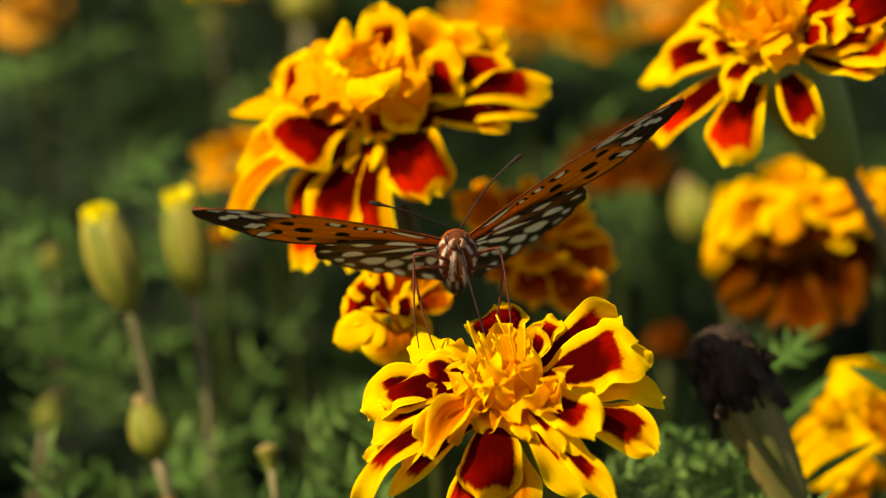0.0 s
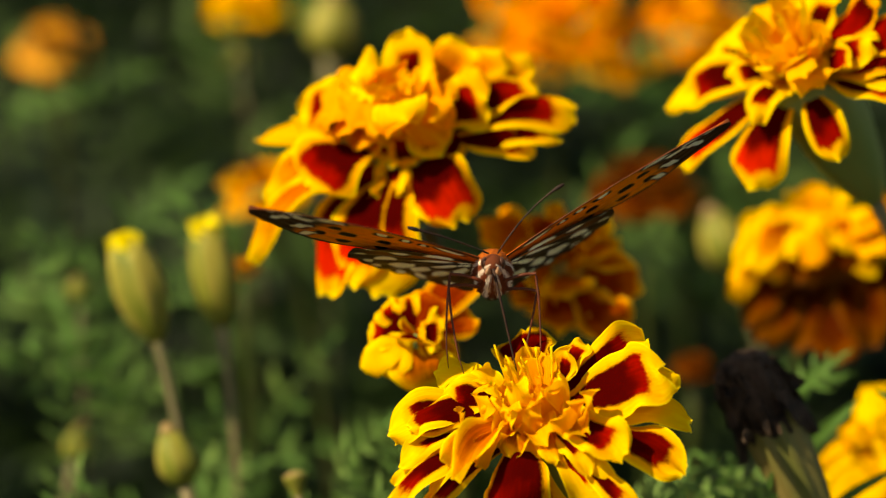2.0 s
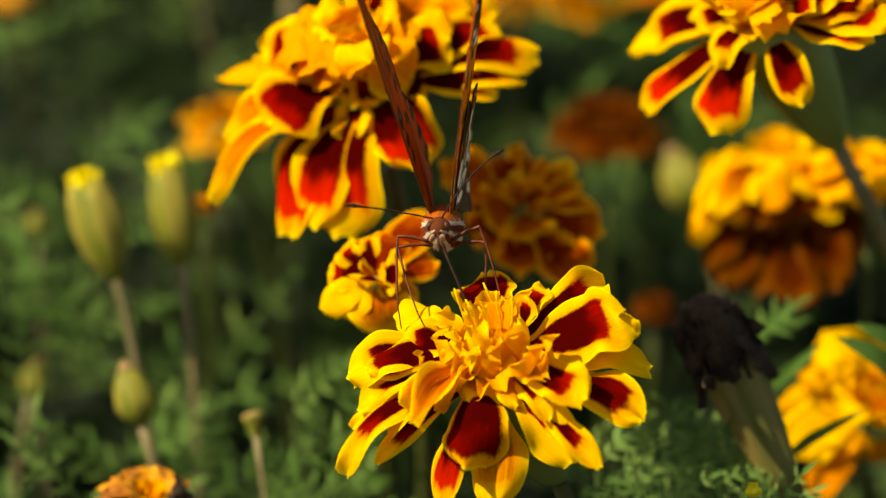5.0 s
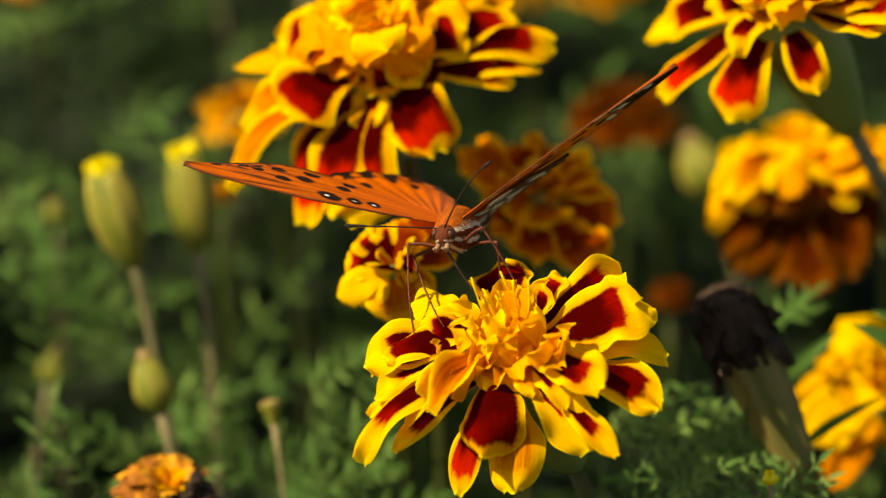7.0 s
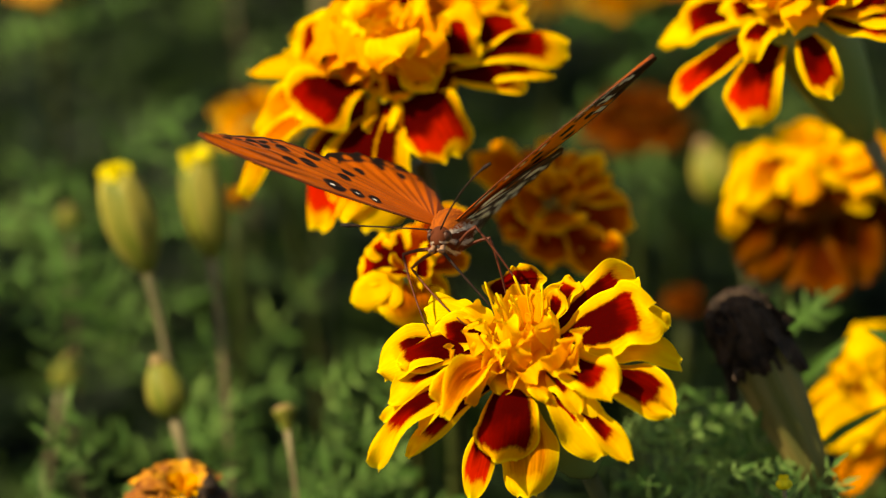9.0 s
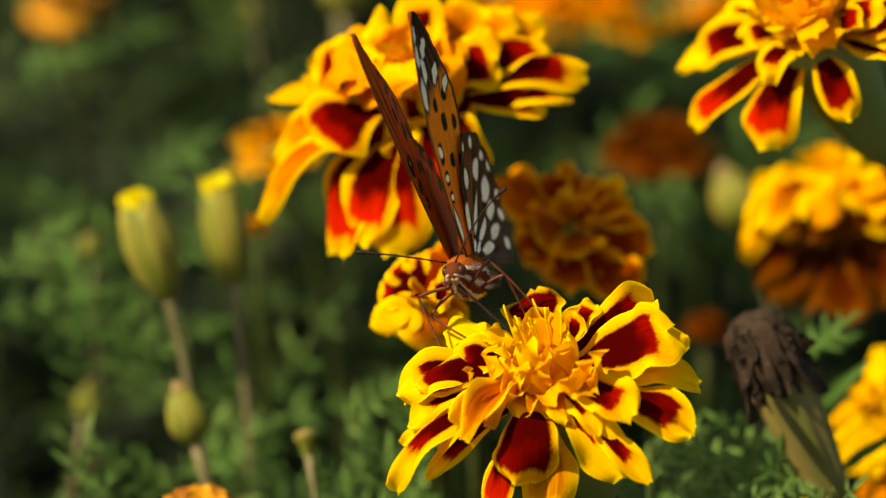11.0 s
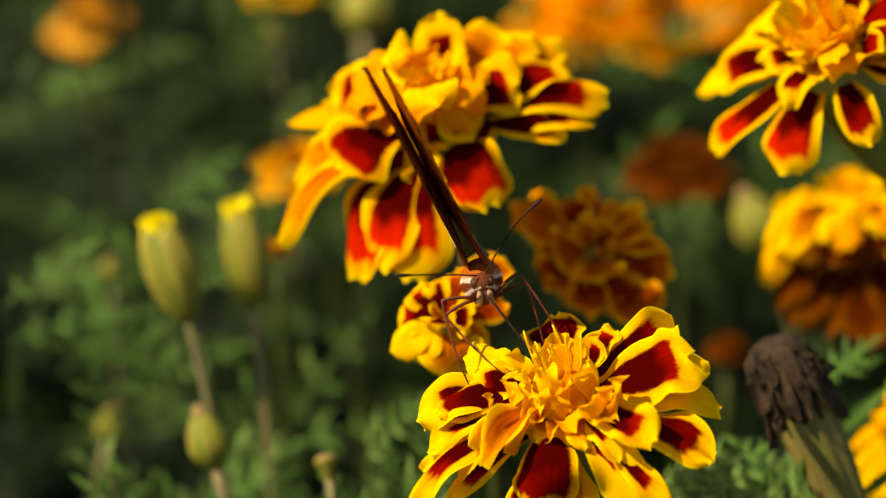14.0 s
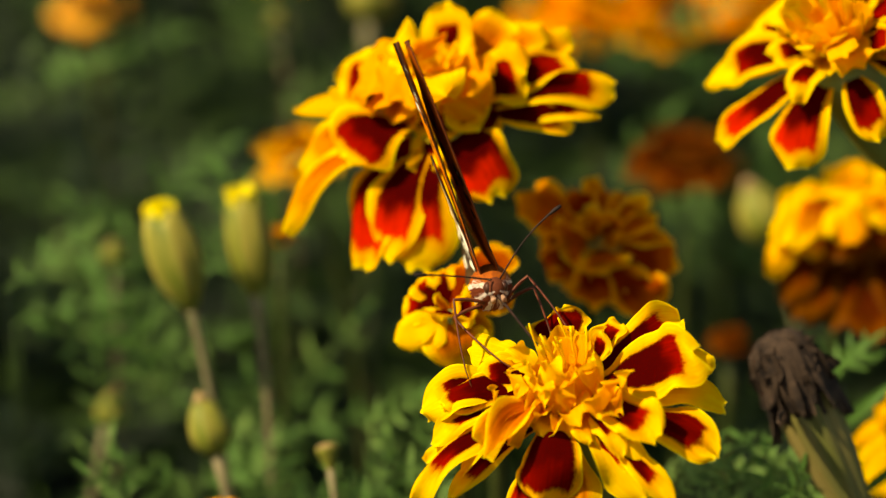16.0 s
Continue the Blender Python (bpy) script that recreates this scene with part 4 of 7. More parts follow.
marigold(pose(0.0765, 0.07172, 0.31323, 25.45, 11.32, -4.2), (0.0794, 0.0770, 0.1533), [
    (129.8, 0.0180, 0.0060, 0.0124, "plain", 0.0020, 0.05, 0.02, 0.0040, 0.0020, -20, 0.0000),
    (162.6, 0.0159, 0.0010, 0.0113, "deep", 0.0030, 0.05, 0.00, 0.0040, 0.0010, -20, 0.0000),
    (-179.9, 0.0184, -0.0030, 0.0075, "deep", 0.0040, 0.06, 0.00, 0.0040, 0.0000, -15, 0.0000),
    (-157.6, 0.0193, -0.0050, 0.0095, "plain", 0.0040, 0.06, -0.05, 0.0040, 0.0000, -12, 0.0000),
    (-142.8, 0.0166, -0.0060, 0.0090, "plain", 0.0040, 0.06, -0.05, 0.0040, 0.0000, -8, 0.0000),
    (-130.0, 0.0120, -0.0070, 0.0075, "deep", 0.0040, 0.07, -0.05, 0.0040, -0.0010, -5, 0.0000),
    (-108.8, 0.0075, -0.0070, 0.0068, "deep", 0.0040, 0.07, -0.05, 0.0040, -0.0010, 0, 0.0000),
] + [
    (-120.3, 0.0174, -0.0120, 0.0075, "orange", 0.0040, 0.07, -0.05, 0.0040, -0.0020, -5, 0.0000),
    (-39.8, 0.0072, -0.0080, 0.0102, "orange", 0.0040, 0.06, -0.05, 0.0040, -0.0010, 5, 0.0000),
    (-0.1, 0.0117, -0.0060, 0.0102, "deep", 0.0040, 0.06, -0.05, 0.0040, -0.0010, 10, 0.0000),
    (23.9, 0.0165, -0.0020, 0.0102, "plain", 0.0040, 0.06, 0.00, 0.0040, 0.0000, 10, 0.0000),
    (49.1, 0.0167, 0.0040, 0.0102, "plain", 0.0020, 0.06, 0.00, 0.0040, 0.0020, 10, 0.0000),
    (104.7, 0.0142, 0.0060, 0.0090, "plain", 0.0020, 0.06, 0.05, 0.0040, 0.0020, 0, 0.0000),
    (-150.1, 0.0091, 0.0050, 0.0102, "plain", 0.0030, 0.06, 0.00, 0.0030, 0.0020, -10, 0.0000),
] + [
    (-105.1, 0.0077, 0.0050, 0.0102, "plain", 0.0030, 0.06, 0.00, 0.0030, 0.0020, 0, 0.0000),
    (-30.1, 0.0063, 0.0060, 0.0090, "deep", 0.0020, 0.06, 0.05, 0.0030, 0.0020, 5, 0.0000),
    (168.6, 0.0057, 0.0080, 0.0090, "plain", 0.0010, 0.06, 0.08, 0.0030, 0.0020, -10, 0.0000),
    (65.3, 0.0054, 0.0080, 0.0090, "deep", 0.0000, 0.06, 0.08, 0.0030, 0.0020, 0, 0.0000),
], "golden yellow marigold low among the leaves", "marigolds", (16, 0.0080, 0.0110, ("deep", "plain")), 25, (0.0085, 0.015), stem_r=0.0012, size=0.0070)
loose_marigold(pose(0.00991, 0.22682, 0.36171, 1.18, 0.29, 0.09), (0.0204, 0.3407, 0.0592), 0.0230, ("orange", "rust", "orange"), "orange marigold further back in the bed", 26, "marigolds")
loose_marigold(pose(0.04116, 0.23696, 0.36017, 1.18, 0.29, 0.09), (0.0561, 0.3407, 0.0592), 0.0150, ("orange", "rust", "orange"), "smaller orange marigold further back in the bed", 27, "marigolds")
# these four blooms have their shade put into the petal colour
loose_marigold(pose(-0.05699, 0.15817, 0.34577, 3.70, -18.66, 7.13), (-0.0635, 0.2248, 0.0917), 0.0105, ("dull", "shaded"), "golden marigold in the shade of a larger one", 28, "marigolds", small=("dull", "shaded"))
loose_marigold(pose(0.02871, 0.17677, 0.33832, -0.13, 0.07, -0.01), (0.0366, 0.2509, 0.0757), 0.0130, ("shaded", "shaded"), "rust orange marigold in deep shade", 29, "marigolds", small=("shaded", "shaded"))
loose_marigold(pose(0.0369, 0.13498, 0.3115, 9.87, 0.07, -0.01), (0.0443, 0.1851, 0.0995), 0.0048, ("shaded", "shaded"), "little orange marigold low in the bed, darkened as shade", 30, "marigolds", small=("shaded", "shaded"))
loose_marigold(pose(-0.05888, 0.12367, 0.33883, 9.87, 0.07, -0.01), (-0.0677, 0.1851, 0.0997), 0.0030, ("shaded", "rust"), "tiny orange bloom just opening", 31, "marigolds", n=(8, 6, 4))
loose_marigold(pose(-0.11845, 0.31263, 0.3357, 11.18, 0.29, 0.09), (-0.1390, 0.4289, 0.0094), 0.0110, ("gold", "gold"), "faded golden marigold at the back", 32, "marigolds", small=("gold", "deep"))
loose_marigold(pose(-0.06609, 0.27751, 0.35617, 1.18, 0.29, 0.09), (-0.0750, 0.3936, 0.0294), 0.0110, ("deep", "plain"), "yellow marigold at the back of the bed", 33, "marigolds", small=("deep", "plain"))
loose_marigold(pose(-0.06401, 0.02696, 0.31325, 14.58, 9.45, -3.48), (-0.0663, 0.0138, 0.1553), 0.0105, ("gold", "gold", "tan"), "withering golden marigold browned along one side", 34, "marigolds", small=("gold", "gold", "deep"), n=(26, 24, 18), name="withering_marigold", browned=(-90, 140))


# ---------- buds ----------
BUD_FORMS = {
    "barrel": ((0.22, -0.06), (0.48, 0.04), (0.78, 0.18), (0.94, 0.34), (1.0, 0.48), (0.96, 0.62), (0.84, 0.76), (0.70, 0.85)),
    "egg": ((0.20, -0.05), (0.62, 0.05), (0.96, 0.22), (1.0, 0.38), (0.88, 0.58), (0.66, 0.74), (0.48, 0.82)),
    "goblet": ((0.20, -0.06), (0.30, 0.10), (0.46, 0.30), (0.66, 0.52), (0.86, 0.70), (0.94, 0.80), (0.90, 0.84)),
}


def bud(top, low, width, foot, label, tip=True, seed=0, tone="bud", form="egg", bow=0.045):
    """A closed bud: a ribbed green cup with the petals showing at its mouth."""
    top, low, foot = Vector(top), Vector(low), Vector(foot)
    thing = new("marigold_bud")
    thing.matrix_basis = Matrix.Translation(foot)
    tagged(thing, label, "flower bud", "marigold buds")
    axis = top - low
    h = axis.length
    m = thing.matrix_basis.inverted() @ Matrix.Translation(low) @ axis.to_track_quat("Z", "Y").to_matrix().to_4x4()
    r = width / 2
    prof = [(a * r, b * h) for a, b in BUD_FORMS[form]]
    v, f = lathe(prof, 28, 7, 0.06)
    if tip:
        # the mouth of the cup ends in five uneven teeth
        v = [Vector((p[0], p[1], p[2] + 0.075 * h * max(0.0, p[2] / h - 0.66) / 0.22 * math.sin(5 * math.atan2(p[1], p[0]) + seed))) for p in v]
    part("calyx", mesh_of("calyx", v, f), M[tone], thing, "", m)
    if tip:
        rng = random.Random(seed)
        for i in range(16):
            me = petal_mesh(r * rng.uniform(0.05, 0.5), 0.20 * h * rng.uniform(0.75, 1.12), 0.68 * r, 0.07 * h, 0.02, -0.15, 0.60 * r, 0.0, seed * 13 + i, 8, 7)
            part("petal", me, M["budtop"], thing, "yellow petal tip", m @ pose(0, 0, 0.80 * h, 0, 0, i * 137.5))
    else:
        a, b = prof[-1]
        v, f = lathe([(a, b), (0.80 * a, 0.6 * b + 0.4 * h), (0.52 * a, 0.25 * b + 0.75 * h), (0.15 * a, 1.0 * h)], 14, 5, 0.08)
        part("tip", mesh_of("tip", v, f), M["pinktip"], thing, "brownish closed tip", m)
    inv = thing.matrix_basis.inverted()
    a = axis.normalized()
    pts = rooted(bend(inv @ (low + a * 0.001), inv @ (low - a * bow), inv @ foot, 14), foot)
    v, f = tube(pts, [width * (0.066 + 0.09 * math.exp(-i * 0.8)) for i in range(len(pts))], 8)
    part("stem", mesh_of("stem", v, f), M["palestem"], thing)
    return thing


bud((-0.0811, 0.0881, 0.3581), (-0.0745, 0.0829, 0.3381), 0.0105, (-0.0450, 0.0512, 0.1702), "plump green marigold bud with a yellow tip on a bent stem", seed=1, form="barrel", bow=0.016)
bud((-0.0657, 0.1034, 0.3561), (-0.0624, 0.0970, 0.3359), 0.0092, (-0.0609, 0.0684, 0.1591), "slender green marigold bud with a yellow tip", seed=2, form="barrel")
bud((-0.0721, 0.0677, 0.3256), (-0.0684, 0.0635, 0.3141), 0.0080, (-0.0650, 0.0383, 0.1786), "small closed pale green bud", False, 3)
bud((-0.0462, 0.0532, 0.3209), (-0.0453, 0.0513, 0.3158), 0.0048, (-0.0439, 0.0297, 0.1842), "tiny green bud with a brownish tip", False, 4, form="goblet")
bud((-0.0941, 0.1218, 0.3048), (-0.0963, 0.1190, 0.2971), 0.0065, (-0.0997, 0.0985, 0.1541), "round green bud deep among the leaves", False, 5)
bud((-0.0964, 0.1421, 0.3311), (-0.0961, 0.1403, 0.3260), 0.0050, (-0.1004, 0.1245, 0.1378), "tiny green bud deep among the leaves", False, 6)
bud((0.0407, 0.1565, 0.3410), (0.0465, 0.1518, 0.3282), 0.0100, (0.0566, 0.1551, 0.1339), "pale green bud in the shade of the bed", False, 7)
bud((-0.0425, 0.2203, 0.3740), (-0.0436, 0.2154, 0.3597), 0.0120, (-0.0408, 0.2614, 0.1043), "pale green bud on a brownish stem", False, 8, "bud")
bud((-0.0657, 0.2161, 0.3619), (-0.0647, 0.2144, 0.3569), 0.0058, (-0.0681, 0.2614, 0.1043), "small pale bud far back in the bed", False, 9)
bud((0.0463, 0.0043, 0.3270), (0.0465, 0.0035, 0.3247), 0.0030, (0.0516, -0.0273, 0.1593), "tiny yellow bud low among the leaves", True, 10, "budtop")


# ---------- withered seed head ----------
def withered_head(top, low, foot):
    top, low, foot = Vector(top), Vector(low), Vector(foot)
    thing = new("withered_marigold")
    thing.matrix_basis = Matrix.Translation(foot)
    tagged(thing, "withered dark brown marigold head on a green calyx", "flower", "marigolds")
    axis = top - low
    h = axis.length
    m = thing.matrix_basis.inverted() @ Matrix.Translation(low) @ axis.to_track_quat("Z", "Y").to_matrix().to_4x4()
    v, f = lathe([(0.0026, -0.012), (0.0036, -0.004), (0.0047, 0.10 * h), (0.0054, 0.30 * h), (0.0056, 0.50 * h), (0.0054, 0.60 * h), (0.002, 0.61 * h)], 40, 9, 0.07)
    part("calyx", mesh_of("calyx", v, f), M["husk"], thing, "olive green ribbed calyx", m)
    rng = random.Random(77)
    v, f = lathe([(0.0050, 0.46 * h), (0.0056, 0.54 * h), (0.0062, 0.68 * h), (0.0062, 0.82 * h), (0.0056, 0.93 * h), (0.0040, 1.0 * h), (0.0012, 1.03 * h)], 40, 13, 0.06)
    v = [Vector((*(Vector(p).xy * (1 + 0.16 * noise.noise(Vector(p) * 500))), p[2] + 0.0006 * noise.noise(Vector(p) * 700))) for p in v]
    part("core", mesh_of("core", v, f), M["brown"], thing, "crumpled dark brown core", m)
    for i in range(110):
        f1 = i / 109
        az = i * 137.5
        slack = 1.1 if 120 < az % 360 < 260 else 1.0
        top_r = 0.0058 * math.sqrt(f1) * rng.uniform(0.85, 1.1)
        drop = h * (0.12 + 0.36 * f1) * rng.uniform(0.7, 1.15) * slack
        me = petal_mesh(0.0058 + 0.0018 * f1 * rng.uniform(0.0, 1.3) * slack, -drop, rng.uniform(0.0018, 0.0036), 0.0024 * f1 * rng.uniform(0.5, 1.2), 0.14, rng.uniform(-0.4, 0.3), top_r, 0.0, 900 + i, 9, 5, twist=rng.uniform(-0.5, 0.5), droop=0.0)
        part("petal", me, M["brown"], thing, "", m @ pose(0, 0, h * (1.04 - 0.12 * f1), 0, 0, az))
    me = petal_mesh(0.016, 0.004, 0.0022, 0.002, 0.2, 0.3, 0.004, 0.0, 991, 10, 4)
    part("petal", me, M["brown"], thing, "", m @ pose(0, 0, 0.5 * h, 0, 0, 5))
    inv = thing.matrix_basis.inverted()
    a = axis.normalized()
    pts = rooted(bend(inv @ (low - a * 0.010), inv @ (low - a * 0.05), inv @ foot, 14), foot)
    v, f = tube(pts, [0.0022 - 0.00005 * i for i in range(len(pts))], 10)
    part("stem", mesh_of("stem", v, f), M["stem"], thing)


withered_head((0.0380, 0.0361, 0.3498), (0.0514, 0.0305, 0.3229), (0.0709, -0.0153, 0.1631))

# stretches of the bed with leaves that stand out: middle, half sizes, count, shortest and longest leaf
sprig_rng = random.Random(5)
for mid, half, count, low, high in [
    ((0.0330, 0.0438, 0.3125), (0.015, 0.014, 0.009), 22, 0.010, 0.017),
    ((0.0505, 0.0208, 0.3139), (0.005, 0.008, 0.004), 6, 0.009, 0.013),
    ((0.0523, 0.0643, 0.3337), (0.003, 0.005, 0.004), 3, 0.010, 0.014),
    ((-0.0287, 0.0580, 0.2992), (0.010, 0.012, 0.008), 9, 0.012, 0.019),
    ((-0.0685, 0.0979, 0.2918), (0.032, 0.020, 0.012), 7, 0.016, 0.026),
    ((-0.1089, 0.3319, 0.2968), (0.075, 0.07, 0.022), 4, 0.022, 0.034),
    ((0.0044, 0.3038, 0.3071), (0.075, 0.06, 0.018), 4, 0.022, 0.034),
    ((-0.0644, 0.1333, 0.3070), (0.028, 0.020, 0.014), 7, 0.016, 0.026),
    ((-0.0800, 0.1300, 0.3270), (0.042, 0.030, 0.020), 14, 0.012, 0.022),
    ((-0.0620, 0.0700, 0.2990), (0.038, 0.020, 0.012), 18, 0.010, 0.018),
    ((-0.0320, 0.0700, 0.3060), (0.018, 0.016, 0.012), 10, 0.010, 0.017),
    ((-0.0950, 0.2500, 0.3440), (0.055, 0.050, 0.024), 9, 0.018, 0.030),
    ((0.0400, 0.0260, 0.3120), (0.014, 0.010, 0.008), 14, 0.008, 0.014),
    ((-0.0850, 0.2000, 0.3420), (0.060, 0.030, 0.030), 34, 0.014, 0.026),
    ((0.0200, 0.2100, 0.3450), (0.032, 0.030, 0.024), 12, 0.014, 0.024),
]:
    for k in range(count):
        foot_of = Vector(mid) + Vector([h * sprig_rng.uniform(-1, 1) for h in half])
        turn = sprig_rng.uniform(-1.2, 1.2)
        reach = sprig_rng.uniform(low, high)
        lean = Vector((math.sin(turn), sprig_rng.uniform(-0.5, 0.2), math.cos(turn))).normalized()
        # most back-left sprigs get the dark leaf, the rest the sunlit copy
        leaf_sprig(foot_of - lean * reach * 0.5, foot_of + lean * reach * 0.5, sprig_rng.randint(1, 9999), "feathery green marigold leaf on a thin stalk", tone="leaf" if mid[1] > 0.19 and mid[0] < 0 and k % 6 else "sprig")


def leaf_blade(base, tip, width, foot, label):
    """A single narrow pointed leaf, folded along its midrib, on a stalk from the ground."""
    base, tip, foot = Vector(base), Vector(tip), Vector(foot)
    thing = new("marigold_leaf")
    thing.matrix_basis = Matrix.Translation(foot)
    tagged(thing, label, "leaf", "narrow leaf blades")
    inv = thing.matrix_basis.inverted()
    v, f = tube(bend(inv @ foot, inv @ (base * 0.6 + foot * 0.4 + Vector((0, 0, 0.02))), inv @ base, 10), [0.0006 - 0.00002 * i for i in range(10)], 6)
    part("stalk", mesh_of("stalk", v, f), M["stem"], thing)
    way = tip - base
    side = way.cross(Vector((0.2, -0.7, 0.7))).normalized()
    up = side.cross(way).normalized()
    verts = []
    for i in range(15):
        q = i / 14
        c = inv @ (base + way * q) + up * (0.10 * way.length * math.sin(math.pi * q))
        w = width / 2 * (0.10 + 0.90 * math.sin(math.pi * min(1.0, 0.08 + 0.92 * q) ** 0.8))
        for u in (-1, -0.5, 0, 0.5, 1):
            verts.append(c + side * (u * w * (1 + 0.08 * math.sin(9 * q + u))) + up * (abs(u) * w * 0.35))
    part("blade", mesh_of("blade", verts, grid_faces(15, 5)), M["sprig"], thing, "pale green pointed blade")
    return thing


leaf_blade((0.0547, 0.0600, 0.3228), (0.0638, 0.0560, 0.3338), 0.0026, (0.0560, 0.0750, 0.0), "dark green leaf blade across a yellow marigold")
leaf_blade((0.0524, 0.0680, 0.3307), (0.0600, 0.0640, 0.3392), 0.0032, (0.0500, 0.0800, 0.0), "pale green leaf blade beside a withered head")
leaf_blade((0.0809, 0.0500, 0.3264), (0.0652, 0.0460, 0.3392), 0.0052, (0.0840, 0.0600, 0.0), "broad green leaf blade over a yellow marigold")
leaf_blade((0.0809, 0.0520, 0.3315), (0.0692, 0.0480, 0.3410), 0.0046, (0.0860, 0.0620, 0.0), "broad green leaf blade over a yellow marigold")
leaf_blade((0.0568, 0.0450, 0.3148), (0.0711, 0.0410, 0.3264), 0.0022, (0.0560, 0.0500, 0.0), "thin green leaf blade over a yellow marigold")


# ---------- butterfly ----------
ORANGE_W, BROWN_W, BLACK_W, SILVER, PINK_W = (0.48, 0.095, 0.006), (0.050, 0.028, 0.014), (0.008, 0.005, 0.004), (0.92, 0.97, 0.76), (0.95, 0.26, 0.014)


def over(col, mask, paint):
    return col * (1 - mask[:, None]) + np.array(paint) * mask[:, None]


def blob(x, y, cx, cy, rx, ry, ang=0.0, soft=0.10):
    c, s = math.cos(radians(ang)), math.sin(radians(ang))
    dx, dy = x - cx, y - cy
    d = np.sqrt(((dx * c + dy * s) / rx) ** 2 + ((-dx * s + dy * c) / ry) ** 2)
    return np.clip((1 + soft - d) / (2 * soft), 0, 1)


def wing_solid(name, X, Y, Z, nv, nu, top, under, thick):
    """Two faces with their own colours and a rim between them (millimetres)."""
    n = len(X)
    verts = np.r_[np.c_[X, Y, Z + thick / 2], np.c_[X, Y, Z - thick / 2]] * 0.001
    faces = grid_faces(nv, nu) + grid_faces(nv, nu, n, True)
    rim = [j for j in range(nu)] + [i * nu + nu - 1 for i in range(1, nv)] + [(nv - 1) * nu + j for j in range(nu - 2, -1, -1)] + [i * nu for i in range(nv - 2, 0, -1)]
    for a, b in zip(rim, rim[1:] + rim[:1]):
        faces.append((b, a, a + n, b + n))
    return verts, faces, np.r_[top, under]


def smooth_line(xs, ys, n, passes=6):
    g = np.linspace(xs[0], xs[-1], n)
    flip = -1 if xs[-1] < xs[0] else 1
    y = np.interp(g * flip, np.array(xs) * flip, ys)
    for _ in range(passes):
        y[1:-1] = (y[:-2] + 2 * y[1:-1] + y[2:]) / 4
    return g, y


FW_SPOTS = [(13.0, 0.6, 1.25, 0.95), (16.6, 0.8, 1.4, 1.05), (21.2, 1.0, 2.1, 1.3), (18.4, -4.0, 1.35, 1.0), (25.5, -4.4, 1.7, 1.2), (29.5, -2.2, 1.4, 1.0), (24, -8.4, 1.5, 1.0), (17, -7.2, 1.3, 0.9), (30, -7.0, 1.4, 1.0), (34.5, -4.8, 1.4, 0.8)]


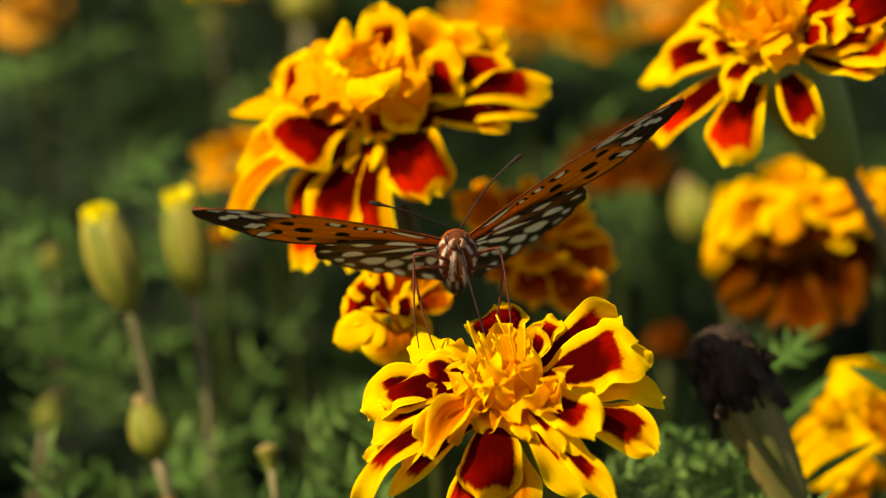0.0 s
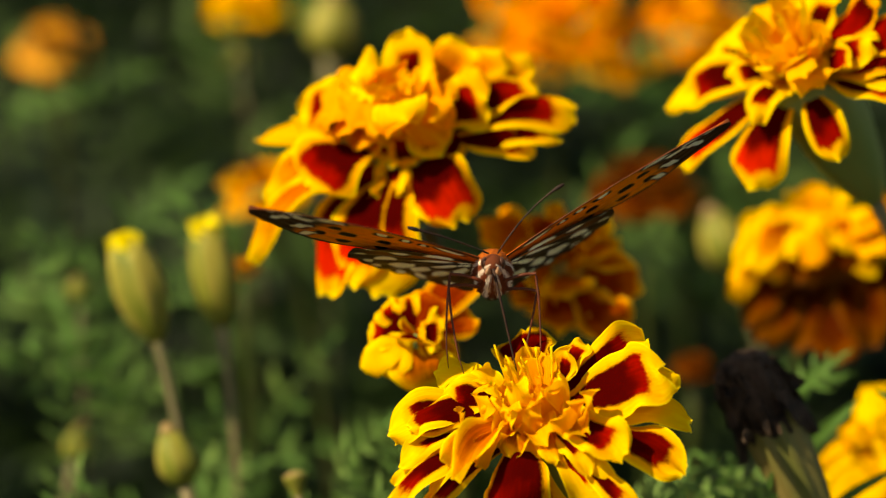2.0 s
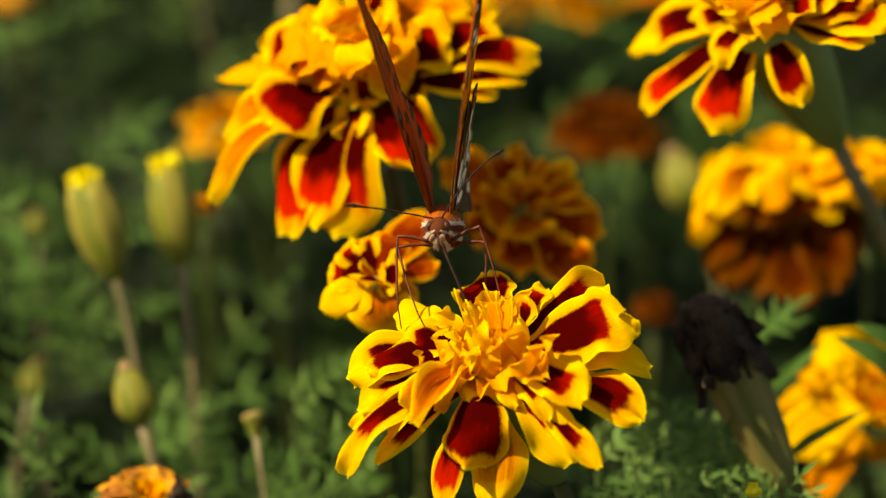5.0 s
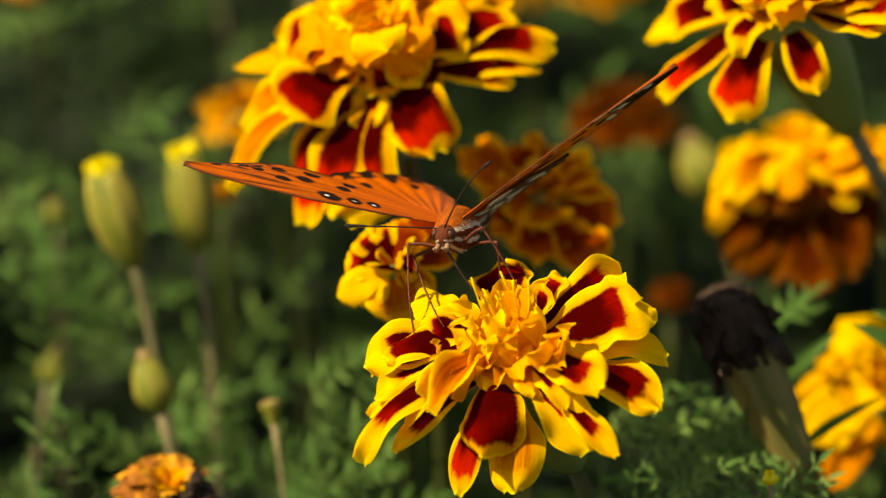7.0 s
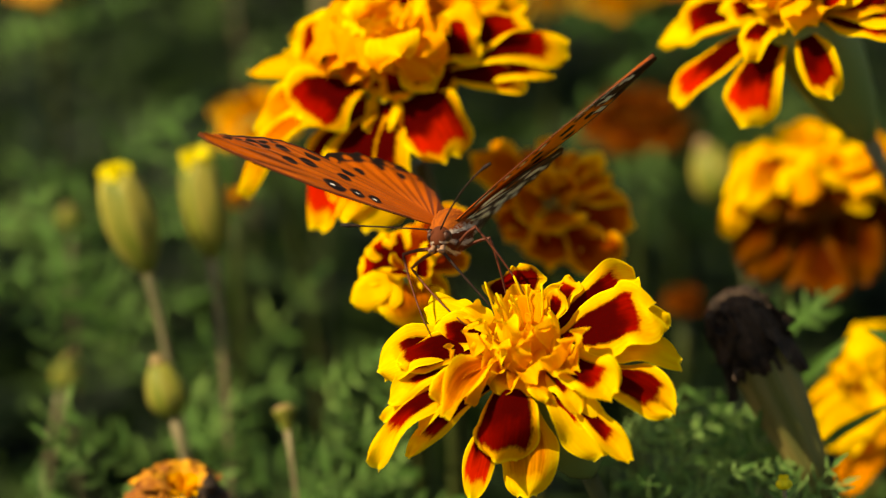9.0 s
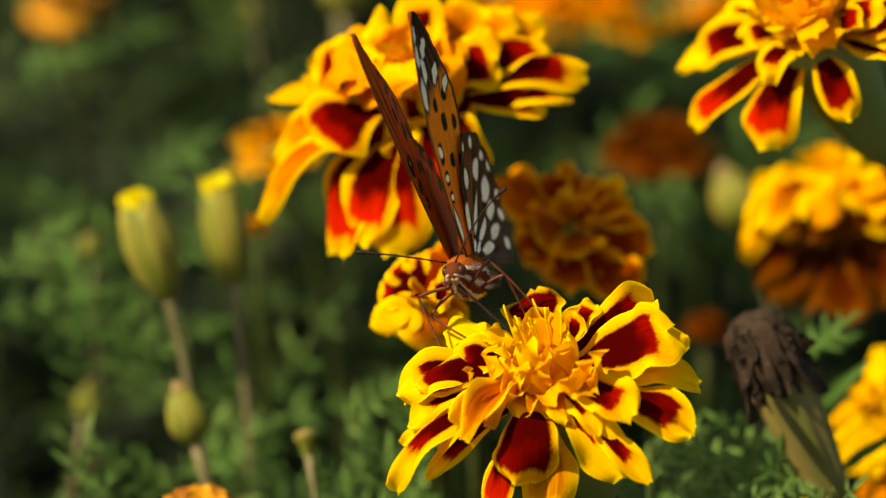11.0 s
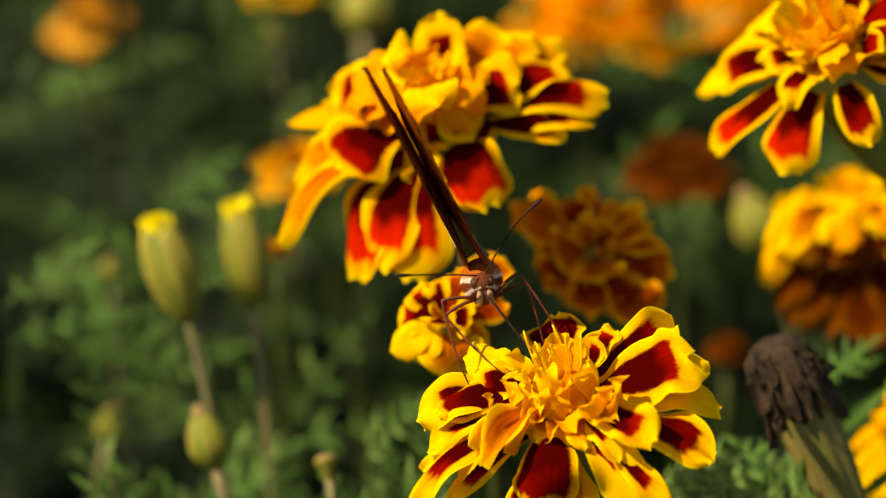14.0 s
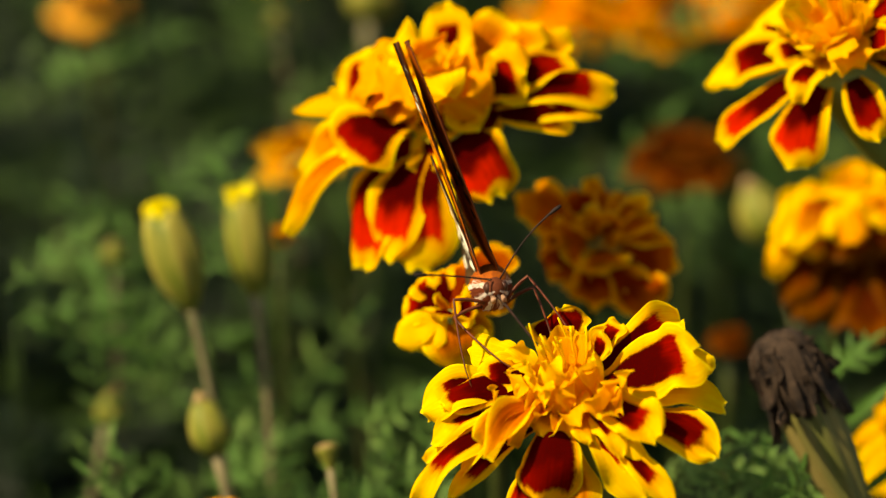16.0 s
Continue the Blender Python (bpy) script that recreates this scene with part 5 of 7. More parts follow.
def forewing(sign):
    nv, nu = 210, 84
    gx, lead = smooth_line([0, 5, 12, 25, 36, 43, 46, 47.5], [1.2, 2.4, 3.6, 4.6, 4.0, 2.6, 1.4, 0.2], nv)
    _, trail = smooth_line([0, 4, 10, 18, 25, 30, 34, 38, 42, 45.5, 47.5], [-2.5, -4.9, -7.2, -10.0, -11.6, -11.4, -9.6, -7.1, -4.9, -2.6, -0.3], nv)
    trail = trail + 0.30 * np.abs(np.sin(gx * 0.75)) * (gx > 28)
    s, c = np.meshgrid(np.arange(nv), np.linspace(0, 1, nu), indexing="ij")
    x, y = gx[s].ravel(), (lead[s] * (1 - c) + trail[s] * c).ravel()
    cc = c.ravel()
    z = -0.9 * (x / 47) ** 2 + 0.5 * np.sin(cc * 3.1) * (x / 30) - 0.5 * cc * (x / 47) + 0.10 * np.sin(cc * 40)
    width = (lead - trail)[s].ravel()
    out_edge = np.minimum(cc * width + 0 * x, 99)
    edge_in = (1 - cc) * width
    far = np.clip((x - 26) / 10, 0, 1)
    # veins run out from the root
    ang = np.degrees(np.arctan2(y + 0.5, x + 2))
    vein = np.zeros_like(x)
    for a in (8.5, 4.5, 0.5, -4, -9, -14.5, -21, -28):
        vein = np.maximum(vein, np.clip(1 - np.abs(ang - a) * (x + 2) * math.pi / 180 / (0.30 + 0.30 * far), 0, 1) * np.clip((x - 12) / 8, 0, 1))
    top = np.tile(np.array(ORANGE_W), (len(x), 1)) * (0.86 + 0.14 * np.sin(x * 0.35 + y))[:, None]
    top = over(top, np.clip(1 - x / 22, 0, 1) * 0.6, (0.30, 0.055, 0.008))
    top = over(top, vein * np.clip(0.45 + 1.4 * far, 0, 1), BLACK_W)
    band = np.clip((1.0 - edge_in) / 0.4, 0, 1) * (x > 20)
    top = over(top, band, BLACK_W)
    top = over(top, np.clip((0.55 - out_edge) / 0.25, 0, 1) * (x > 6), (0.12, 0.03, 0.01))
    for cx, cy, rx, ry in FW_SPOTS:
        top = over(top, blob(x, y, cx, cy, rx * 1.12, ry * 1.2, -12), BLACK_W)
    for cx, cy in ((13.0, 0.6), (16.6, 0.8), (21.7, 1.2)):
        top = over(top, blob(x, y, cx, cy, 0.45, 0.38), (0.85, 0.85, 0.82))
    for k in range(5):
        top = over(top, blob(x, y, 31.5 + 2.6 * k, -8.6 + 1.7 * k, 1.3, 0.6, 34), BLACK_W)
    und = np.tile(np.array(PINK_W), (len(x), 1))
    und = over(und, np.clip(1 - x / 20, 0, 1) * 0.7, (0.80, 0.085, 0.02))
    und = over(und, np.clip((x - 29.5 + 0.4 * y) / 3, 0, 1), BROWN_W)
    und = over(und, np.clip((1.1 - out_edge) / 0.6, 0, 1), BROWN_W)
    und = over(und, np.clip((1.3 - edge_in) / 0.5, 0, 1), BROWN_W)
    und = over(und, vein * np.clip(0.15 + far, 0, 0.8), (0.05, 0.02, 0.01))
    for cx, cy, rx, ry in FW_SPOTS:
        und = over(und, blob(x, y, cx, cy, rx, ry * 1.05, -12), BLACK_W)
    for cx, cy, rx, ry, a in ((13.0, 0.6, 0.5, 0.4, 0), (16.6, 0.8, 0.6, 0.45, 0), (21.6, 1.1, 1.0, 0.55, 20), (33, 2.2, 2.6, 0.9, -6), (36.4, -0.6, 2.2, 0.8, -14), (34.4, -5.0, 1.7, 0.7, -30), (39.8, 1.4, 2.0, 0.8, -12), (40.0, -2.2, 1.6, 0.6, -25), (43.4, 0.2, 1.4, 0.5, -20), (31.4, -8.2, 1.4, 0.6, -35), (8, 1.2, 3.0, 0.5, 8)):
        rx, ry = rx * 1.15, ry * 1.45
        und = over(und, blob(x, y, cx, cy, rx * 1.25, ry * 1.45, a), (0.02, 0.012, 0.008))
        und = over(und, blob(x, y, cx, cy, rx, ry, a), SILVER)
    v, f, col = wing_solid("wing", x, y, z, nv, nu, top, und, 0.16)
    v[:, 0] *= sign
    if sign < 0:
        f = [q[::-1] for q in f]
    return mesh_of("forewing", v, f, None, col)


def hindwing(sign):
    nv, nu = 110, 90
    rng = random.Random(4)
    gt, rad = smooth_line([-7, -12, -19, -28, -40, -58, -76, -94, -108, -118], [12, 18, 22.6, 24, 23.8, 22.6, 21.2, 19.8, 17, 13], nv, 5)
    rad = rad - 0.7 * np.abs(np.sin(np.radians(gt) * 9.5)) ** 0.7
    s, c = np.meshgrid(np.arange(nv), np.linspace(0.02, 1, nu), indexing="ij")
    th, rr = np.radians(gt[s]).ravel(), (rad[s] * c).ravel()
    fr = c.ravel()
    x, y = 0.4 + rr * np.cos(th), -1.0 + rr * np.sin(th)
    z = -0.40 - 0.7 * (x / 30) - 0.5 * (x / 30) ** 2 - 1.3 * fr ** 2 * np.clip((-np.degrees(th) - 80) / 38, 0, 1) ** 1.5 * 2 + 0.12 * np.sin(np.degrees(th) * 0.52)
    deg = -np.degrees(th)
    vein = np.zeros_like(x)
    rays = (14, 26, 39, 52, 66, 80, 94, 107)
    for a in rays:
        vein = np.maximum(vein, np.clip(1 - np.abs(deg - a) * rr * math.pi / 180 / 0.30, 0, 1) * (rr > 7))
    top = np.tile(np.array(ORANGE_W), (len(x), 1)) * (0.88 + 0.12 * np.sin(rr * 0.5 + deg * 0.1))[:, None]
    top = over(top, np.clip(1 - rr / 13, 0, 1) * 0.6, (0.26, 0.05, 0.012))
    top = over(top, vein * np.clip((rr - 10) / 14, 0.1, 1) * 0.7, BLACK_W)
    top = over(top, np.clip((fr - 0.85) / 0.03, 0, 1), BLACK_W)
    for a, b in zip(rays, rays[1:]):
        m = (a + b) / 2
        R = np.interp(-m, gt[::-1], rad[::-1])
        t = radians(-m)
        top = over(top, blob(x, y, 0.4 + R * 0.925 * math.cos(t), -1 + R * 0.925 * math.sin(t), 0.85, 1.15, -m), ORANGE_W)
    for a, q in ((39, 0.62), (63, 0.66), (75, 0.58)):
        t = radians(-a)
        top = over(top, blob(x, y, 28 * q * math.cos(t), -1 + 28 * q * math.sin(t), 1.3, 0.9, -a), BLACK_W)
    und = np.tile(np.array(BROWN_W), (len(x), 1)) * (0.8 + 0.3 * np.sin(rr * 0.9 + deg * 0.2))[:, None]
    und = over(und, np.clip(1 - np.abs(deg - 26) / 9, 0, 1) * np.clip(1 - rr / 22, 0, 1) * 0.7, PINK_W)
    und = over(und, vein * 0.8, (0.03, 0.015, 0.008))
    und = over(und, np.clip((fr - 0.965) / 0.02, 0, 1), (0.03, 0.015, 0.008))
    spots = [(a + 6, 0.91, 0.75, 0.85) for a in (14, 26, 39, 52, 66, 80, 94)] + [(a, 0.69, 1.75, 1.35) for a in (19, 37, 55, 73, 91)]
    spots += [(a, 0.40, 2.7, 0.85) for a in (16, 42, 70, 98)] + [(40, 0.16, 1.5, 0.6), (75, 0.17, 1.6, 0.6)]
    for a, q, ln, w in spots:
        a, q = a + rng.uniform(-2.5, 2.5), q + rng.uniform(-0.06, 0.04) * (q < 0.8)
        ln, w = 1.35 * ln * rng.uniform(0.55, 1.15), 1.32 * w * rng.uniform(0.65, 1.2)
        t = radians(-a)
        R = np.interp(-a, gt[::-1], rad[::-1]) * q
        cx, cy = 0.4 + R * math.cos(t), -1 + R * math.sin(t)
        und = over(und, blob(x, y, cx, cy, ln * 1.22, w * 1.35, -a), (0.02, 0.012, 0.008))
        und = over(und, blob(x, y, cx, cy, ln, w, -a), SILVER)
    v, f, col = wing_solid("wing", x, y, z, nv, nu, top, und, 0.14)
    v[:, 0] *= sign
    if sign > 0:
        f = [q[::-1] for q in f]
    return mesh_of("hindwing", v, f, None, col)


def body_shell(name, rings, paint, sides=24):
    """Rings of (y, z, half width, half height) along the body, painted by angle and place."""
    verts, faces, col = [], [], []
    for y, z, w, h in rings:
        for k in range(sides):
            a = 2 * math.pi * k / sides
            verts.append((w * math.cos(a) * 0.001, y * 0.001, (z + h * math.sin(a)) * 0.001))
            col.append(paint(y, a))
    for i in range(len(rings) - 1):
        for k in range(sides):
            k2 = (k + 1) % sides
            faces.append((i * sides + k, i * sides + k2, (i + 1) * sides + k2, (i + 1) * sides + k))
    faces.append(tuple(range(sides))[::-1])
    faces.append(tuple((len(rings) - 1) * sides + k for k in range(sides)))
    return mesh_of(name, verts, [f[::-1] for f in faces], None, np.array(col))


def belly_paint(y, a):
    """Brown rings with thin cream lines along the underside."""
    d = math.degrees(a) % 360
    if 15 < d < 165:
        return (0.22, 0.065, 0.016)
    k = math.sin(radians(d) * 7) + 0.5 * math.sin(y * 3.0)
    return (0.45, 0.38, 0.28) if k > 0.7 else (0.05, 0.026, 0.014)


def fur_paint(y, a):
    """Rusty above, cream and rust stripes below."""
    d = math.degrees(a) % 360
    if 15 < d < 165:
        k = 0.5 + 0.5 * math.sin(y * 2.1 + d * 0.3)
        return (0.22 + 0.12 * k, 0.050 + 0.030 * k, 0.008)
    k = math.sin(radians(d) * 9) + 0.25 * math.sin(y * 1.9)
    return (0.62, 0.53, 0.43) if k > 0.45 else (0.13, 0.028, 0.010)


def head_paint(y, a):
    """Dark rust with a narrow cream line along each cheek."""
    d = math.degrees(a) % 360
    return (0.55, 0.46, 0.36) if 205 < d < 222 or 318 < d < 335 else (0.10, 0.026, 0.010)


def hairs(rings, paint, count, seed, length=0.0011):
    """Short hairs that lie back over a body shell."""
    rng = random.Random(seed)
    verts, faces, col = [], [], []
    ys = [r[0] for r in rings][::-1]
    for _ in range(count):
        y, a = rng.uniform(ys[-1] if ys[-1] < ys[0] else ys[0], max(ys)), rng.uniform(0, 2 * math.pi)
        order = sorted(rings)
        z, w, h = (float(np.interp(y, [r[0] for r in order], [r[k] for r in order])) for k in (1, 2, 3))
        o = Vector((w * math.cos(a), y, z + h * math.sin(a))) * 0.001
        n = Vector((math.cos(a) / w, 0, math.sin(a) / h)).normalized()
        d = (n * rng.uniform(0.3, 0.9) + Vector((rng.uniform(-0.3, 0.3), -0.9, rng.uniform(-0.5, 0.1)))).normalized()
        s = d.cross(n).normalized() * 0.00009
        k = len(verts)
        ln = length * rng.uniform(0.5, 1.2)
        verts.extend((o - s, o + s, o + d * ln))
        faces.append((k, k + 1, k + 2))
        col.extend([paint(y, a)] * 3)
    return mesh_of("hairs", verts, faces, None, np.array(col), False)


butterfly = new("butterfly")
tagged(butterfly, "orange butterfly with silver-spotted brown underwings feeding on a marigold", "butterfly")
THORAX = [(-6.5, 0.0, 1.4, 1.5), (-5, 0.1, 2.6, 2.8), (-2.5, 0.2, 3.4, 3.8), (0.5, 0.2, 3.5, 4.0), (3.0, 0.1, 2.9, 3.3), (4.6, 0.0, 2.0, 2.2), (5.2, 0.0, 1.2, 1.4)]
thorax = part("thorax", body_shell("thorax", THORAX, fur_paint), M["fur"], butterfly, "rust thorax with cream stripes below")
part("hair", hairs(THORAX, fur_paint, 2200, 8, 0.0008), M["fur"], thorax, "short rust and cream hairs")
part("abdomen", body_shell("abdomen", [(-5.5, -0.1, 1.4, 1.5), (-7.5, 0.0, 1.8, 1.9), (-10, 0.3, 2.0, 2.1), (-13, 0.7, 1.9, 2.0), (-16, 1.2, 1.5, 1.6), (-18, 1.7, 1.0, 1.1), (-19.2, 2.0, 0.5, 0.5)], belly_paint), M["fur"], butterfly, "slim striped abdomen")
head_part = part("head", body_shell("head", [(4.2, -0.1, 1.5, 1.6), (5.2, -0.2, 1.9, 1.9), (6.2, -0.3, 1.8, 1.8), (7.0, -0.5, 1.3, 1.4), (7.5, -0.6, 0.6, 0.7)], head_paint), M["fur"], butterfly)
for sx in (-1, 1):
    rings = [(1.25 * math.sin(math.pi * max(0.04, min(0.96, i / 7))), -1.15 * math.cos(math.pi * i / 7)) for i in range(8)]
    v, f = lathe([(r * 0.001, z * 0.001) for r, z in rings], 16)
    part("eye", mesh_of("eye", v, f), M["eye"], head_part, "dark glossy eye", pose(sx * 0.00145, 0.0058, -0.0001, 0, 0, 0) @ Matrix.Diagonal((0.62, 0.95, 0.95, 1.0)))
    v, f = tube([(sx * 0.0007, 0.0062, -0.0016), (sx * 0.0010, 0.0080, -0.0026), (sx * 0.0008, 0.0096, -0.0022)], [0.0005, 0.0005, 0.0002], 8)
    me = mesh_of("palp", v, f, None, np.tile(np.array((0.34, 0.20, 0.12)), (len(v), 1)))
    part("palp", me, M["fur"], head_part, "cream palp")
for sx, tip in ((1, (0.0150, 0.0150, 0.0035)), (-1, (-0.0125, 0.0120, 0.0125))):
    pts = bend((sx * 0.0008, 0.0072, 0.0012), (tip[0] * 0.5, 0.0072 + (tip[1] - 0.0072) * 0.65, tip[2] * 0.75), tip, 12)
    v, f = tube(pts, [0.00016] * 9 + [0.00022, 0.00042, 0.00030], 6)
    part("antenna", mesh_of("antenna", v, f), M["feeler"], butterfly, "thin dark clubbed antenna")
wings = {}
for sign, side in ((1, "right_wing"), (-1, "left_wing")):
    wings[sign] = part(side, forewing(sign), M["wing"], butterfly, "orange forewing with black spots and silver marks beneath")
    part("hindwing", hindwing(sign), M["wing"], wings[sign], "orange hindwing with brown silver-spotted underside")


def leg_mesh(length, side):
    """A jointed leg from the hip at the origin down to the foot at -z: the thigh reaches out, the shin drops straight."""
    knee = Vector((side * 0.34 * length, 0.06 * length, -0.05 * length))
    ankle = Vector((side * 0.10 * length, 0.0, -0.80 * length))
    foot = Vector((0.0, 0.0, -length))
    pts = bend((0, 0, 0), (side * 0.17 * length, 0.05 * length, 0.01 * length), knee, 5) + bend(knee + Vector((-side * 0.01, 0, -0.04)) * length, knee * 0.5 + ankle * 0.5 + Vector((side * 0.03, 0, 0)) * length, ankle, 5) + [foot]
    v, f = tube(pts, [0.00034, 0.00034, 0.00033, 0.00031, 0.00028, 0.00024, 0.00022, 0.00020, 0.00017, 0.00014, 0.00009], 8)
    return mesh_of("leg", v, f)


# hip in the butterfly's space, and the spot on the bloom where the foot holds
HOLDS = [
    ("leg", (0.0020, 0.0030, -0.0026), (-0.0168, 0.0012, 0.3584), 1),
    ("leg", (0.0022, 0.0005, -0.0030), (-0.0124, 0.0030, 0.3612), 1),
    ("leg", (-0.0020, 0.0030, -0.0026), (0.0002, 0.0019, 0.3611), -1),
    ("leg", (-0.0022, -0.0005, -0.0030), (-0.0040, 0.0067, 0.3566), -1),
    ("proboscis", (0.0, 0.0072, -0.0016), (-0.0031, -0.0004, 0.3578), 0),
]
limbs = []
for kind, hip, hold, side in HOLDS:
    length = 0.0165 if kind == "leg" else 0.0205
    if kind == "leg":
        ob = part("leg", leg_mesh(length, side), M["leg"], butterfly, "thin rust-coloured leg")
    else:
        v, f = tube(bend((0, 0, 0), (0, 0.0015, -0.5 * length), (0, 0, -length), 9), [0.00030 - 0.00002 * i for i in range(9)], 7)
        ob = part("proboscis", mesh_of("proboscis", v, f), M["feeler"], butterfly, "thin dark feeding tube")
    limbs.append((ob, Vector(hip), Vector(hold), side))


